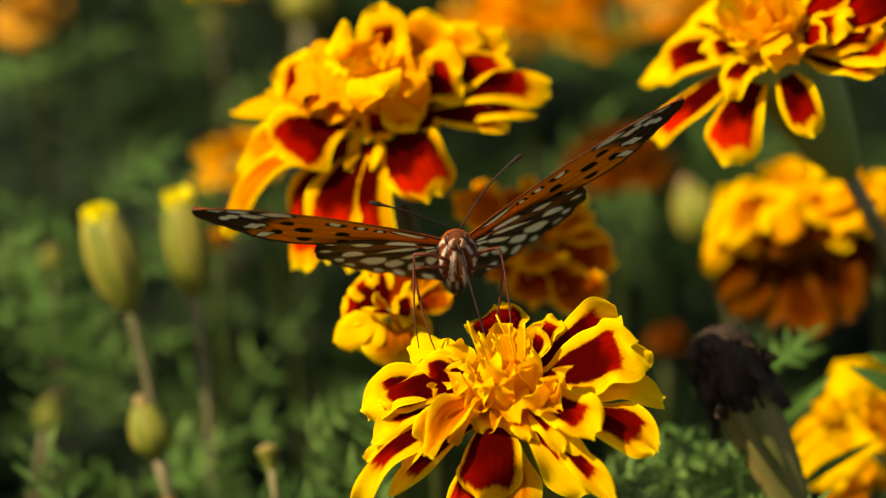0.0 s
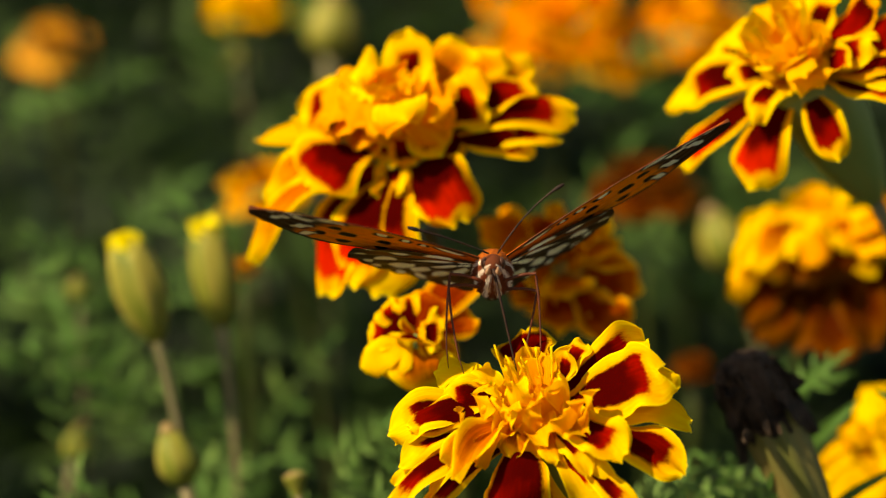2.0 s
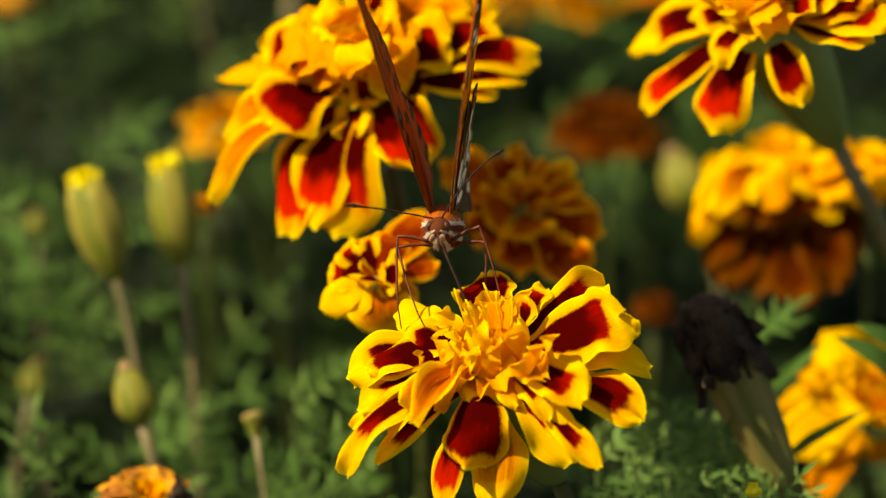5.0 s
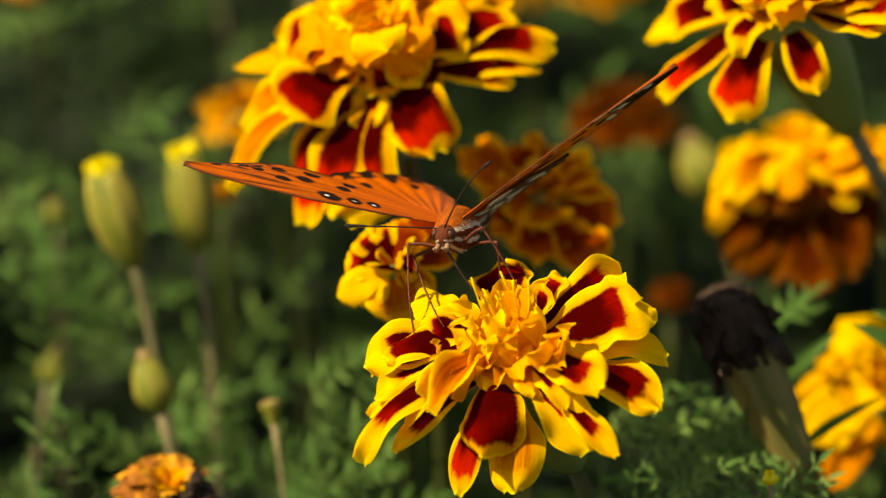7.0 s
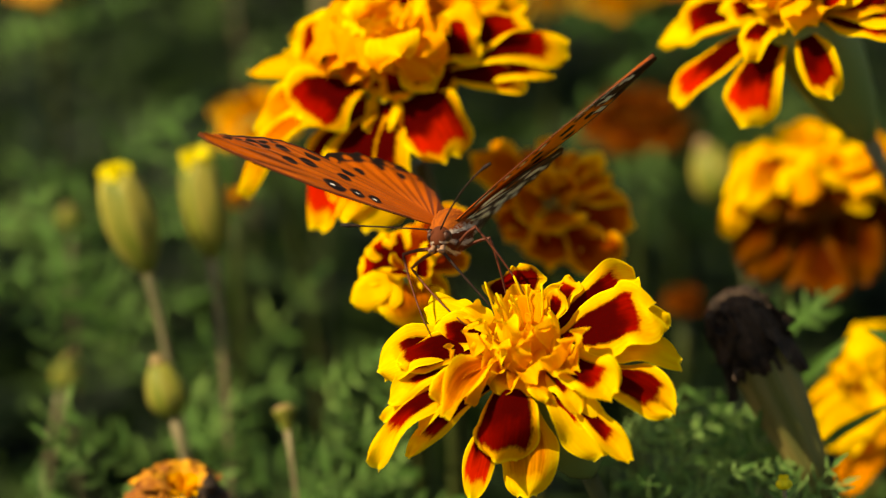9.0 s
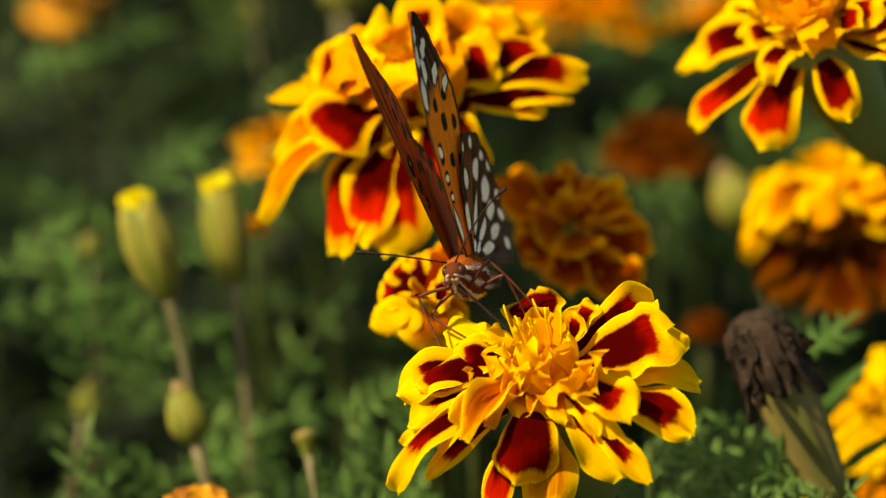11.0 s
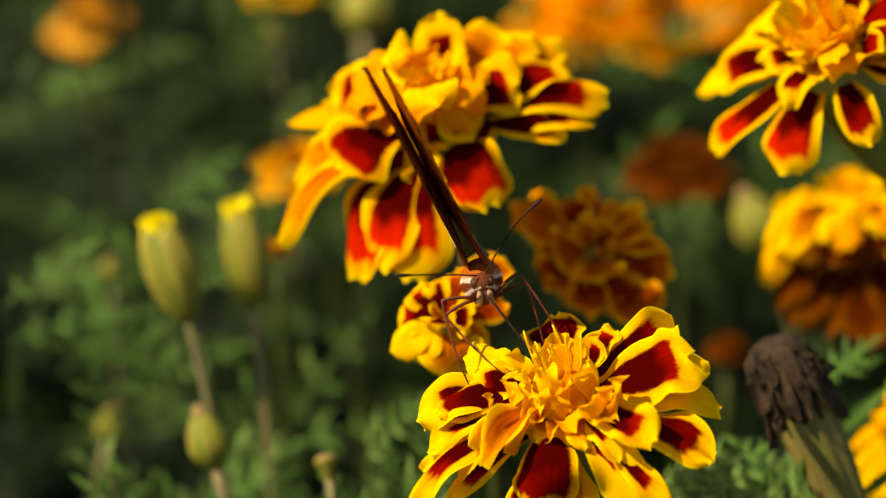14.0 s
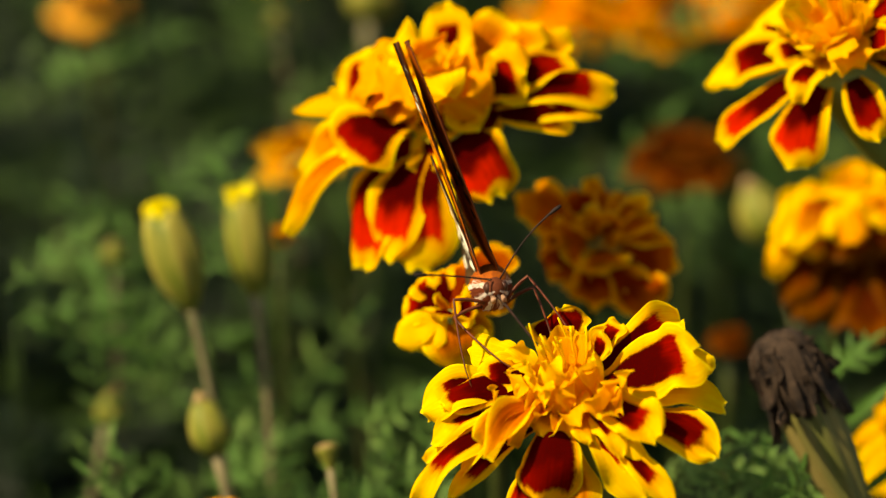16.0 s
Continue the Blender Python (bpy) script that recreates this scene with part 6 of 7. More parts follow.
# ---------- what moves ----------
def motions():
    body = [
        (0.0, pose(-0.00944, 0.01214, 0.37436, 46.48, 2.70, -177.06)),
        (0.1, pose(-0.00856, 0.01238, 0.37499, 44.67, 2.26, -177.62)),
        (0.2, pose(-0.0091, 0.01185, 0.3734, 42.87, 3.28, -176.77)),
        (0.3, pose(-0.0094, 0.01202, 0.37382, 42.82, 3.47, -176.54)),
        (0.4, pose(-0.0097, 0.01211, 0.37401, 46.30, 3.94, -175.54)),
        (0.5, pose(-0.00952, 0.01242, 0.37487, 48.73, 3.82, -175.20)),
        (0.6, pose(-0.00883, 0.01188, 0.37303, 48.65, 3.20, -175.90)),
        (0.7, pose(-0.0093, 0.0121, 0.37342, 48.62, 3.25, -175.84)),
        (0.8, pose(-0.00836, 0.01232, 0.3738, 46.10, 3.43, -175.98)),
        (0.9, pose(-0.00898, 0.01315, 0.376, 44.37, 3.88, -175.77)),
        (1.0, pose(-0.00924, 0.01337, 0.3764, 44.34, 4.05, -175.59)),
        (1.1, pose(-0.01004, 0.01323, 0.37556, 46.08, 4.12, -175.27)),
        (1.2, pose(-0.00896, 0.01337, 0.37549, 48.54, 3.63, -175.42)),
        (1.3, pose(-0.0083, 0.0135, 0.37543, 48.54, 3.76, -175.29)),
        (1.4, pose(-0.00702, 0.0135, 0.37497, 44.20, 1.28, -178.37)),
        (1.5, pose(-0.00448, 0.01363, 0.3749, 44.02, -0.87, 172.81)),
        (1.6, pose(-0.00474, 0.01264, 0.37284, 29.73, -2.02, 179.14)),
        (1.7, pose(-0.00477, 0.01264, 0.37373, 29.67, -2.07, 179.15)),
        (1.8, pose(-0.00707, 0.0129, 0.37543, 44.00, 0.72, -178.76)),
        (1.9, pose(-0.00773, 0.01244, 0.37496, 42.29, 4.06, -175.74)),
        (2.0, pose(-0.00776, 0.01224, 0.37527, 36.49, -0.49, -179.83)),
        (2.1, pose(-0.00795, 0.01199, 0.3747, 39.44, 3.28, 179.36)),
        (2.2, pose(-0.00669, 0.01147, 0.37334, 34.57, 3.18, 176.42)),
        (2.3, pose(-0.00563, 0.01109, 0.37237, 32.64, 1.62, 177.76)),
        (2.4, pose(-0.00663, 0.01123, 0.373, 24.40, 1.66, -178.91)),
        (2.5, pose(-0.00806, 0.01124, 0.37323, 24.46, 2.40, -178.58)),
        (2.6, pose(-0.00922, 0.01137, 0.37265, 22.49, 3.66, -178.26)),
        (2.7, pose(-0.01039, 0.01191, 0.37325, 24.81, 4.98, -177.55)),
        (2.8, pose(-0.00969, 0.01178, 0.37187, 35.29, 5.56, -179.76)),
        (2.9, pose(-0.00879, 0.01177, 0.37089, 33.37, 4.87, 179.46)),
        (3.0, pose(-0.00934, 0.0126, 0.37226, 33.48, 4.49, 179.12)),
        (3.1, pose(-0.00916, 0.01261, 0.37271, 30.41, 5.88, 176.00)),
        (3.2, pose(-0.01065, 0.01235, 0.37237, 25.30, 5.69, 176.67)),
        (3.3, pose(-0.01027, 0.01257, 0.3734, 25.39, 5.98, 176.76)),
        (3.4, pose(-0.00989, 0.01196, 0.37208, 28.04, 4.43, 177.12)),
        (3.5, pose(-0.00951, 0.01149, 0.37116, 28.18, 5.66, 177.73)),
        (3.6, pose(-0.00938, 0.01117, 0.37007, 21.23, 4.76, -178.56)),
        (3.7, pose(-0.00926, 0.01121, 0.36997, 20.37, 4.46, -178.79)),
        (3.8, pose(-0.00789, 0.01137, 0.37025, 21.23, 2.35, 177.60)),
        (3.9, pose(-0.00796, 0.01183, 0.37132, 20.31, 2.12, 174.65)),
        (4.0, pose(-0.00929, 0.0118, 0.37101, 22.14, 3.74, 175.28)),
        (4.1, pose(-0.00969, 0.01308, 0.37258, 23.76, 4.33, 173.72)),
        (4.2, pose(-0.01009, 0.01359, 0.37201, 25.38, 5.78, 172.58)),
        (4.5, pose(-0.00789, 0.01137, 0.37025, 21.23, 2.35, 177.60)),
        (4.7, pose(-0.00926, 0.01121, 0.36997, 20.37, 4.46, -178.79)),
        (5.0, pose(-0.00969, 0.01308, 0.37258, 23.76, 4.33, 173.72)),
        (5.3, pose(-0.00938, 0.01117, 0.37007, 21.23, 4.76, -178.56)),
        (5.5, pose(-0.00926, 0.01121, 0.36997, 20.37, 4.46, -178.79)),
        (5.9, pose(-0.01009, 0.01359, 0.37201, 25.38, 5.78, 172.58)),
        (6.1, pose(-0.01163, 0.01229, 0.37008, 23.02, 10.82, 166.68)),
        (6.3, pose(-0.01163, 0.01229, 0.37008, 23.02, 10.82, 166.68)),
        (6.4, pose(-0.01063, 0.01178, 0.36978, 23.25, 9.35, 169.32)),
        (6.5, pose(-0.01045, 0.01126, 0.36948, 19.03, 9.60, 170.31)),
        (6.6, pose(-0.00987, 0.01119, 0.36921, 12.90, 9.44, 169.60)),
        (6.7, pose(-0.01177, 0.01126, 0.36935, 22.54, 12.64, 171.90)),
        (6.8, pose(-0.01305, 0.01133, 0.36948, 33.54, -18.24, 161.14)),
        (6.9, pose(-0.01329, 0.0114, 0.36961, 23.59, -2.26, 168.85)),
        (7.0, pose(-0.01041, 0.01176, 0.37052, 12.70, 10.73, 161.52)),
        (7.1, pose(-0.01138, 0.0121, 0.37086, 17.70, 10.50, 164.18)),
        (7.2, pose(-0.01006, 0.01245, 0.37119, 24.74, 7.22, 163.28)),
        (7.3, pose(-0.01081, 0.01258, 0.37095, 24.56, 6.84, 161.86)),
        (7.4, pose(-0.00929, 0.01286, 0.37109, 23.63, 7.90, 163.56)),
        (7.5, pose(-0.01067, 0.01299, 0.37084, 23.85, 7.29, 165.19)),
        (7.6, pose(-0.0146, 0.01394, 0.37317, 47.20, -11.99, 159.27)),
        (7.7, pose(-0.01395, 0.01353, 0.37181, 52.72, -27.85, 138.91)),
        (7.8, pose(-0.01269, 0.01283, 0.36966, 39.72, -34.15, 147.87)),
        (7.9, pose(-0.01267, 0.01314, 0.37024, 29.54, 2.54, 174.47)),
        (8.0, pose(-0.01265, 0.01302, 0.36966, 25.70, 4.32, 171.91)),
        (8.1, pose(-0.01129, 0.01301, 0.37029, 22.58, 5.01, 172.14)),
        (8.2, pose(-0.00951, 0.0123, 0.36897, 25.37, 5.06, 168.93)),
        (8.3, pose(-0.0096, 0.01229, 0.36961, 25.30, 7.22, 168.65)),
        (8.4, pose(-0.00948, 0.012, 0.36946, 23.56, 7.57, 170.03)),
        (8.5, pose(-0.01144, 0.0117, 0.36932, 21.65, 7.19, 169.76)),
        (8.6, pose(-0.01068, 0.0113, 0.36829, 21.72, 6.03, 171.24)),
        (8.7, pose(-0.01012, 0.01132, 0.36844, 25.40, 5.56, 171.21)),
        (8.8, pose(-0.01206, 0.0119, 0.37015, 25.22, 9.67, 168.50)),
        (8.9, pose(-0.014, 0.01192, 0.3703, 21.13, 9.77, 164.39)),
        (9.0, pose(-0.01386, 0.01209, 0.37084, 13.85, 9.04, 163.67)),
        (9.1, pose(-0.01494, 0.01172, 0.37019, 13.18, 7.26, -178.11)),
        (9.2, pose(-0.0152, 0.01101, 0.36857, 7.07, 11.99, -178.32)),
        (9.4, pose(-0.01386, 0.01209, 0.37084, 13.85, 9.04, 163.67)),
        (9.7, pose(-0.01206, 0.0119, 0.37015, 25.22, 9.67, 168.50)),
        (10.1, pose(-0.01144, 0.0117, 0.36932, 21.65, 7.19, 169.76)),
        (10.3, pose(-0.01386, 0.01209, 0.37084, 13.85, 9.04, 163.67)),
        (10.5, pose(-0.01041, 0.01176, 0.37052, 12.70, 10.73, 161.52)),
        (10.8, pose(-0.01006, 0.01245, 0.37119, 24.74, 7.22, 163.28)),
        (11.1, pose(-0.01599, 0.00949, 0.36683, 27.25, 12.36, 164.96)),
        (11.3, pose(-0.01599, 0.00949, 0.36683, 27.25, 12.36, 164.96)),
        (11.4, pose(-0.01907, 0.00948, 0.36703, 24.45, 11.94, 166.26)),
        (11.5, pose(-0.01735, 0.01034, 0.36953, 26.23, 11.81, 166.47)),
        (11.6, pose(-0.0171, 0.01023, 0.36922, 26.28, 12.02, 166.59)),
        (11.7, pose(-0.01601, 0.01042, 0.36969, 26.39, 12.71, 166.96)),
        (11.8, pose(-0.01846, 0.01056, 0.37019, 26.28, 11.46, 166.35)),
        (11.9, pose(-0.01717, 0.01033, 0.36947, 26.46, 11.30, 167.58)),
        (12.0, pose(-0.01588, 0.01017, 0.36896, 26.77, 11.00, 170.07)),
        (12.1, pose(-0.01474, 0.01019, 0.36824, 26.87, 10.85, 171.35)),
        (12.2, pose(-0.01526, 0.01053, 0.36852, 26.90, 11.45, 171.69)),
        (12.3, pose(-0.01536, 0.01192, 0.37173, 23.51, 9.27, 179.56)),
        (12.4, pose(-0.01339, 0.01209, 0.3714, 25.20, 5.50, -179.13)),
        (12.5, pose(-0.01349, 0.01243, 0.37167, 23.99, 7.11, -175.78)),
        (12.6, pose(-0.01416, 0.01241, 0.37106, 25.22, 6.86, -175.77)),
        (12.7, pose(-0.0144, 0.01309, 0.3724, 23.25, 5.53, -178.77)),
        (12.8, pose(-0.01486, 0.01334, 0.37256, 25.17, 6.85, -179.39)),
        (12.9, pose(-0.01324, 0.01321, 0.37153, 21.12, 0.34, -175.08)),
        (13.0, pose(-0.01266, 0.0132, 0.3709, 24.96, 1.26, -178.71)),
        (13.1, pose(-0.01602, 0.01247, 0.37038, 25.16, 7.61, -175.65)),
        (13.2, pose(-0.01542, 0.01232, 0.37139, 20.03, 6.98, -176.64)),
        (13.3, pose(-0.01462, 0.01163, 0.37082, 20.06, 8.03, -176.18)),
        (13.4, pose(-0.01403, 0.0112, 0.37104, 20.01, 7.57, -176.27)),
        (13.5, pose(-0.0153, 0.01075, 0.37129, 19.99, 7.76, -176.12)),
        (13.6, pose(-0.01494, 0.01078, 0.37094, 20.01, 8.05, -176.00)),
        (13.8, pose(-0.01505, 0.0111, 0.37103, 20.03, 8.28, -175.87)),
        (14.0, pose(-0.01494, 0.01143, 0.37113, 20.03, 8.13, -175.89)),
        (14.3, pose(-0.01737, 0.0126, 0.37288, 20.10, 8.96, -175.68)),
        (14.6, pose(-0.01594, 0.01276, 0.37172, 20.07, 8.19, -176.08)),
        (14.9, pose(-0.01193, 0.01373, 0.37319, 21.76, 3.14, -177.94)),
        (15.0, pose(-0.01135, 0.01372, 0.37277, 21.75, 3.12, -178.00)),
        (15.2, pose(-0.01074, 0.0128, 0.36998, 22.35, 6.08, -169.96)),
        (15.4, pose(-0.01258, 0.01282, 0.36996, 22.41, 5.26, -170.27)),
        (15.5, pose(-0.01318, 0.01338, 0.37151, 22.46, 5.10, -170.32)),
        (15.7, pose(-0.0123, 0.01227, 0.36774, 22.69, 7.97, -169.03)),
        (15.9, pose(-0.0112, 0.01276, 0.36849, 22.56, 1.35, -171.72)),
        (16.0, pose(-0.01424, 0.0126, 0.36791, 22.67, 4.39, -170.41)),
    ]
    walk(butterfly, body)
    walk(wings[1], [
        (0.0, pose(0.0016, 0.001, 0.0018, -11.19, -1.92, 21.31)),
        (0.1, pose(0.0016, 0.001, 0.0018, -20.95, -8.52, 36.54)),
        (0.2, pose(0.0016, 0.001, 0.0018, -49.48, -26.40, 53.70)),
        (0.3, pose(0.0016, 0.001, 0.0018, -56.12, -22.86, 63.96)),
        (0.4, pose(0.0016, 0.001, 0.0018, -40.22, -12.65, 50.81)),
        (0.5, pose(0.0016, 0.001, 0.0018, -12.98, -3.45, 30.74)),
        (0.6, pose(0.0016, 0.001, 0.0018, -13.04, -3.33, 11.14)),
        (0.7, pose(0.0016, 0.001, 0.0018, -16.40, -5.66, 21.17)),
        (0.8, pose(0.0016, 0.001, 0.0018, -30.56, -15.00, 42.37)),
        (0.9, pose(0.0016, 0.001, 0.0018, -40.73, -14.51, 56.42)),
        (1.0, pose(0.0016, 0.001, 0.0018, -45.31, -14.38, 60.90)),
        (1.1, pose(0.0016, 0.001, 0.0018, -27.72, -10.57, 47.77)),
        (1.2, pose(0.0016, 0.001, 0.0018, -10.82, -6.30, 23.72)),
        (1.3, pose(0.0016, 0.001, 0.0018, -9.37, -4.52, 3.40)),
        (1.4, pose(0.0016, 0.001, 0.0018, -9.59, -6.81, 20.81)),
        (1.5, pose(0.0016, 0.001, 0.0018, -46.78, -18.73, 67.86)),
        (1.6, pose(0.0016, 0.001, 0.0018, -56.20, -38.58, 59.09)),
        (1.7, pose(0.0016, 0.001, 0.0018, -30.76, -26.82, 45.39)),
        (1.8, pose(0.0016, 0.001, 0.0018, -3.34, 12.17, 21.47)),
        (1.9, pose(0.0016, 0.001, 0.0018, -10.69, 6.99, 8.42)),
        (2.0, pose(0.0016, 0.001, 0.0018, -7.99, -3.10, 31.19)),
        (2.1, pose(0.0016, 0.001, 0.0018, -10.24, -3.22, 34.19)),
        (2.2, pose(0.0016, 0.001, 0.0018, -52.11, -29.01, 65.76)),
        (2.3, pose(0.0016, 0.001, 0.0018, -71.26, -36.39, 74.72)),
        (2.4, pose(0.0016, 0.001, 0.0018, -51.39, -42.00, 54.74)),
        (2.5, pose(0.0016, 0.001, 0.0018, -41.61, -39.78, 44.96)),
        (2.6, pose(0.0016, 0.001, 0.0018, -24.72, -34.45, 29.59)),
        (2.7, pose(0.0016, 0.001, 0.0018, -22.16, -24.92, 36.74)),
        (2.8, pose(0.0016, 0.001, 0.0018, -13.05, -12.48, 25.74)),
        (2.9, pose(0.0016, 0.001, 0.0018, -11.30, -12.32, 20.86)),
        (3.0, pose(0.0016, 0.001, 0.0018, -15.99, -12.08, 36.66)),
        (3.1, pose(0.0016, 0.001, 0.0018, -31.91, -29.55, 47.34)),
        (3.2, pose(0.0016, 0.001, 0.0018, -61.50, -44.11, 65.80)),
        (3.3, pose(0.0016, 0.001, 0.0018, -67.48, -42.90, 71.27)),
        (3.4, pose(0.0016, 0.001, 0.0018, -50.76, -37.15, 59.30)),
        (3.5, pose(0.0016, 0.001, 0.0018, -37.02, -28.71, 49.39)),
        (3.6, pose(0.0016, 0.001, 0.0018, -9.25, -24.22, 5.46)),
        (3.7, pose(0.0016, 0.001, 0.0018, -14.28, -14.87, 23.48)),
        (3.8, pose(0.0016, 0.001, 0.0018, -35.93, -45.27, 36.70)),
        (3.9, pose(0.0016, 0.001, 0.0018, -52.50, -56.18, 53.44)),
        (4.0, pose(0.0016, 0.001, 0.0018, -64.56, -55.44, 64.92)),
        (4.1, pose(0.0016, 0.001, 0.0018, -70.94, -54.62, 72.16)),
        (4.2, pose(0.0016, 0.001, 0.0018, -68.07, -50.90, 71.34)),
        (4.5, pose(0.0016, 0.001, 0.0018, -35.93, -45.27, 36.70)),
        (4.7, pose(0.0016, 0.001, 0.0018, -14.28, -14.87, 23.48)),
        (5.0, pose(0.0016, 0.001, 0.0018, -70.94, -54.62, 72.16)),
        (5.3, pose(0.0016, 0.001, 0.0018, -9.25, -24.22, 5.46)),
        (5.5, pose(0.0016, 0.001, 0.0018, -14.28, -14.87, 23.48)),
        (5.9, pose(0.0016, 0.001, 0.0018, -68.07, -50.90, 71.34)),
        (6.1, pose(0.0016, 0.001, 0.0018, -64.66, -50.15, 67.79)),
        (6.3, pose(0.0016, 0.001, 0.0018, -64.66, -50.15, 67.79)),
        (6.4, pose(0.0016, 0.001, 0.0018, -53.36, -47.49, 54.49)),
        (6.5, pose(0.0016, 0.001, 0.0018, -38.32, -48.63, 37.95)),
        (6.6, pose(0.0016, 0.001, 0.0018, -19.16, -42.84, 14.03)),
        (6.7, pose(0.0016, 0.001, 0.0018, -11.86, -3.54, 30.50)),
        (6.8, pose(0.0016, 0.001, 0.0018, 28.44, 49.94, 43.10)),
        (6.9, pose(0.0016, 0.001, 0.0018, 4.68, 25.88, 33.84)),
        (7.0, pose(0.0016, 0.001, 0.0018, -17.98, -19.89, 29.27)),
        (7.1, pose(0.0016, 0.001, 0.0018, -30.94, -29.14, 44.71)),
        (7.2, pose(0.0016, 0.001, 0.0018, -73.11, -53.69, 78.83)),
        (7.3, pose(0.0016, 0.001, 0.0018, -85.48, -53.76, 92.88)),
        (7.4, pose(0.0016, 0.001, 0.0018, -76.46, -50.05, 80.71)),
        (7.5, pose(0.0016, 0.001, 0.0018, -57.89, -35.27, 70.27)),
        (7.6, pose(0.0016, 0.001, 0.0018, 22.69, 55.98, 24.03)),
        (7.7, pose(0.0016, 0.001, 0.0018, 52.31, 81.35, 51.59)),
        (7.8, pose(0.0016, 0.001, 0.0018, 4.67, 72.53, 12.86)),
        (7.9, pose(0.0016, 0.001, 0.0018, -7.21, 13.20, 31.44)),
        (8.0, pose(0.0016, 0.001, 0.0018, -15.68, -4.67, 51.60)),
        (8.1, pose(0.0016, 0.001, 0.0018, -39.61, -32.70, 48.49)),
        (8.2, pose(0.0016, 0.001, 0.0018, -83.34, -57.07, 81.92)),
        (8.3, pose(0.0016, 0.001, 0.0018, -70.48, -63.81, 70.10)),
        (8.4, pose(0.0016, 0.001, 0.0018, -54.52, -68.18, 52.79)),
        (8.5, pose(0.0016, 0.001, 0.0018, -34.47, -68.96, 31.99)),
        (8.6, pose(0.0016, 0.001, 0.0018, -62.24, -68.23, 58.72)),
        (8.7, pose(0.0016, 0.001, 0.0018, -82.55, -63.85, 83.53)),
        (8.8, pose(0.0016, 0.001, 0.0018, -73.03, -60.79, 76.70)),
        (8.9, pose(0.0016, 0.001, 0.0018, -75.80, -48.84, 76.48)),
        (9.0, pose(0.0016, 0.001, 0.0018, -27.60, -25.62, 40.03)),
        (9.1, pose(0.0016, 0.001, 0.0018, -10.62, 1.01, 8.62)),
        (9.2, pose(0.0016, 0.001, 0.0018, -10.00, -4.15, 6.45)),
        (9.4, pose(0.0016, 0.001, 0.0018, -27.60, -25.62, 40.03)),
        (9.7, pose(0.0016, 0.001, 0.0018, -73.03, -60.79, 76.70)),
        (10.1, pose(0.0016, 0.001, 0.0018, -34.47, -68.96, 31.99)),
        (10.3, pose(0.0016, 0.001, 0.0018, -27.60, -25.62, 40.03)),
        (10.5, pose(0.0016, 0.001, 0.0018, -17.98, -19.89, 29.27)),
        (10.8, pose(0.0016, 0.001, 0.0018, -73.11, -53.69, 78.83)),
        (11.1, pose(0.0016, 0.001, 0.0018, -68.26, -51.99, 77.14)),
        (11.3, pose(0.0016, 0.001, 0.0018, -68.26, -51.99, 77.14)),
        (11.4, pose(0.0016, 0.001, 0.0018, -66.11, -57.66, 78.31)),
        (11.5, pose(0.0016, 0.001, 0.0018, -74.03, -43.50, 82.57)),
        (11.6, pose(0.0016, 0.001, 0.0018, -69.26, -44.38, 76.89)),
        (11.7, pose(0.0016, 0.001, 0.0018, -68.75, -43.63, 76.40)),
        (11.8, pose(0.0016, 0.001, 0.0018, -76.01, -44.61, 84.23)),
        (11.9, pose(0.0016, 0.001, 0.0018, -71.14, -47.84, 81.19)),
        (12.0, pose(0.0016, 0.001, 0.0018, -68.12, -53.24, 76.84)),
        (12.1, pose(0.0016, 0.001, 0.0018, -63.80, -57.38, 74.35)),
        (12.2, pose(0.0016, 0.001, 0.0018, -62.87, -55.20, 73.66)),
        (12.3, pose(0.0016, 0.001, 0.0018, -61.15, -42.86, 64.75)),
        (12.4, pose(0.0016, 0.001, 0.0018, -37.83, -39.19, 40.84)),
        (12.5, pose(0.0016, 0.001, 0.0018, -11.71, -16.48, 12.84)),
        (12.6, pose(0.0016, 0.001, 0.0018, -16.37, -19.31, 21.56)),
        (12.7, pose(0.0016, 0.001, 0.0018, -41.04, -41.10, 44.64)),
        (12.8, pose(0.0016, 0.001, 0.0018, -50.35, -42.00, 56.23)),
        (12.9, pose(0.0016, 0.001, 0.0018, -51.09, -54.41, 47.23)),
        (13.0, pose(0.0016, 0.001, 0.0018, -25.71, -22.17, 46.17)),
        (13.1, pose(0.0016, 0.001, 0.0018, -21.68, -24.45, 37.21)),
        (13.2, pose(0.0016, 0.001, 0.0018, -52.60, -44.72, 56.22)),
        (13.3, pose(0.0016, 0.001, 0.0018, -58.39, -49.42, 58.49)),
        (13.4, pose(0.0016, 0.001, 0.0018, -64.12, -49.37, 63.51)),
        (13.5, pose(0.0016, 0.001, 0.0018, -63.35, -48.52, 63.08)),
        (13.6, pose(0.0016, 0.001, 0.0018, -60.46, -49.98, 60.16)),
        (13.8, pose(0.0016, 0.001, 0.0018, -64.82, -50.41, 65.02)),
        (14.0, pose(0.0016, 0.001, 0.0018, -65.98, -52.92, 65.42)),
        (14.3, pose(0.0016, 0.001, 0.0018, -70.17, -46.62, 69.15)),
        (14.6, pose(0.0016, 0.001, 0.0018, -68.06, -49.26, 68.02)),
        (14.9, pose(0.0016, 0.001, 0.0018, -84.18, -52.16, 80.46)),
        (15.0, pose(0.0016, 0.001, 0.0018, -82.86, -54.64, 79.20)),
        (15.2, pose(0.0016, 0.001, 0.0018, -52.09, -55.86, 55.82)),
        (15.4, pose(0.0016, 0.001, 0.0018, -51.62, -57.31, 57.98)),
        (15.5, pose(0.0016, 0.001, 0.0018, -63.00, -50.66, 64.14)),
        (15.7, pose(0.0016, 0.001, 0.0018, -45.27, -56.32, 49.15)),
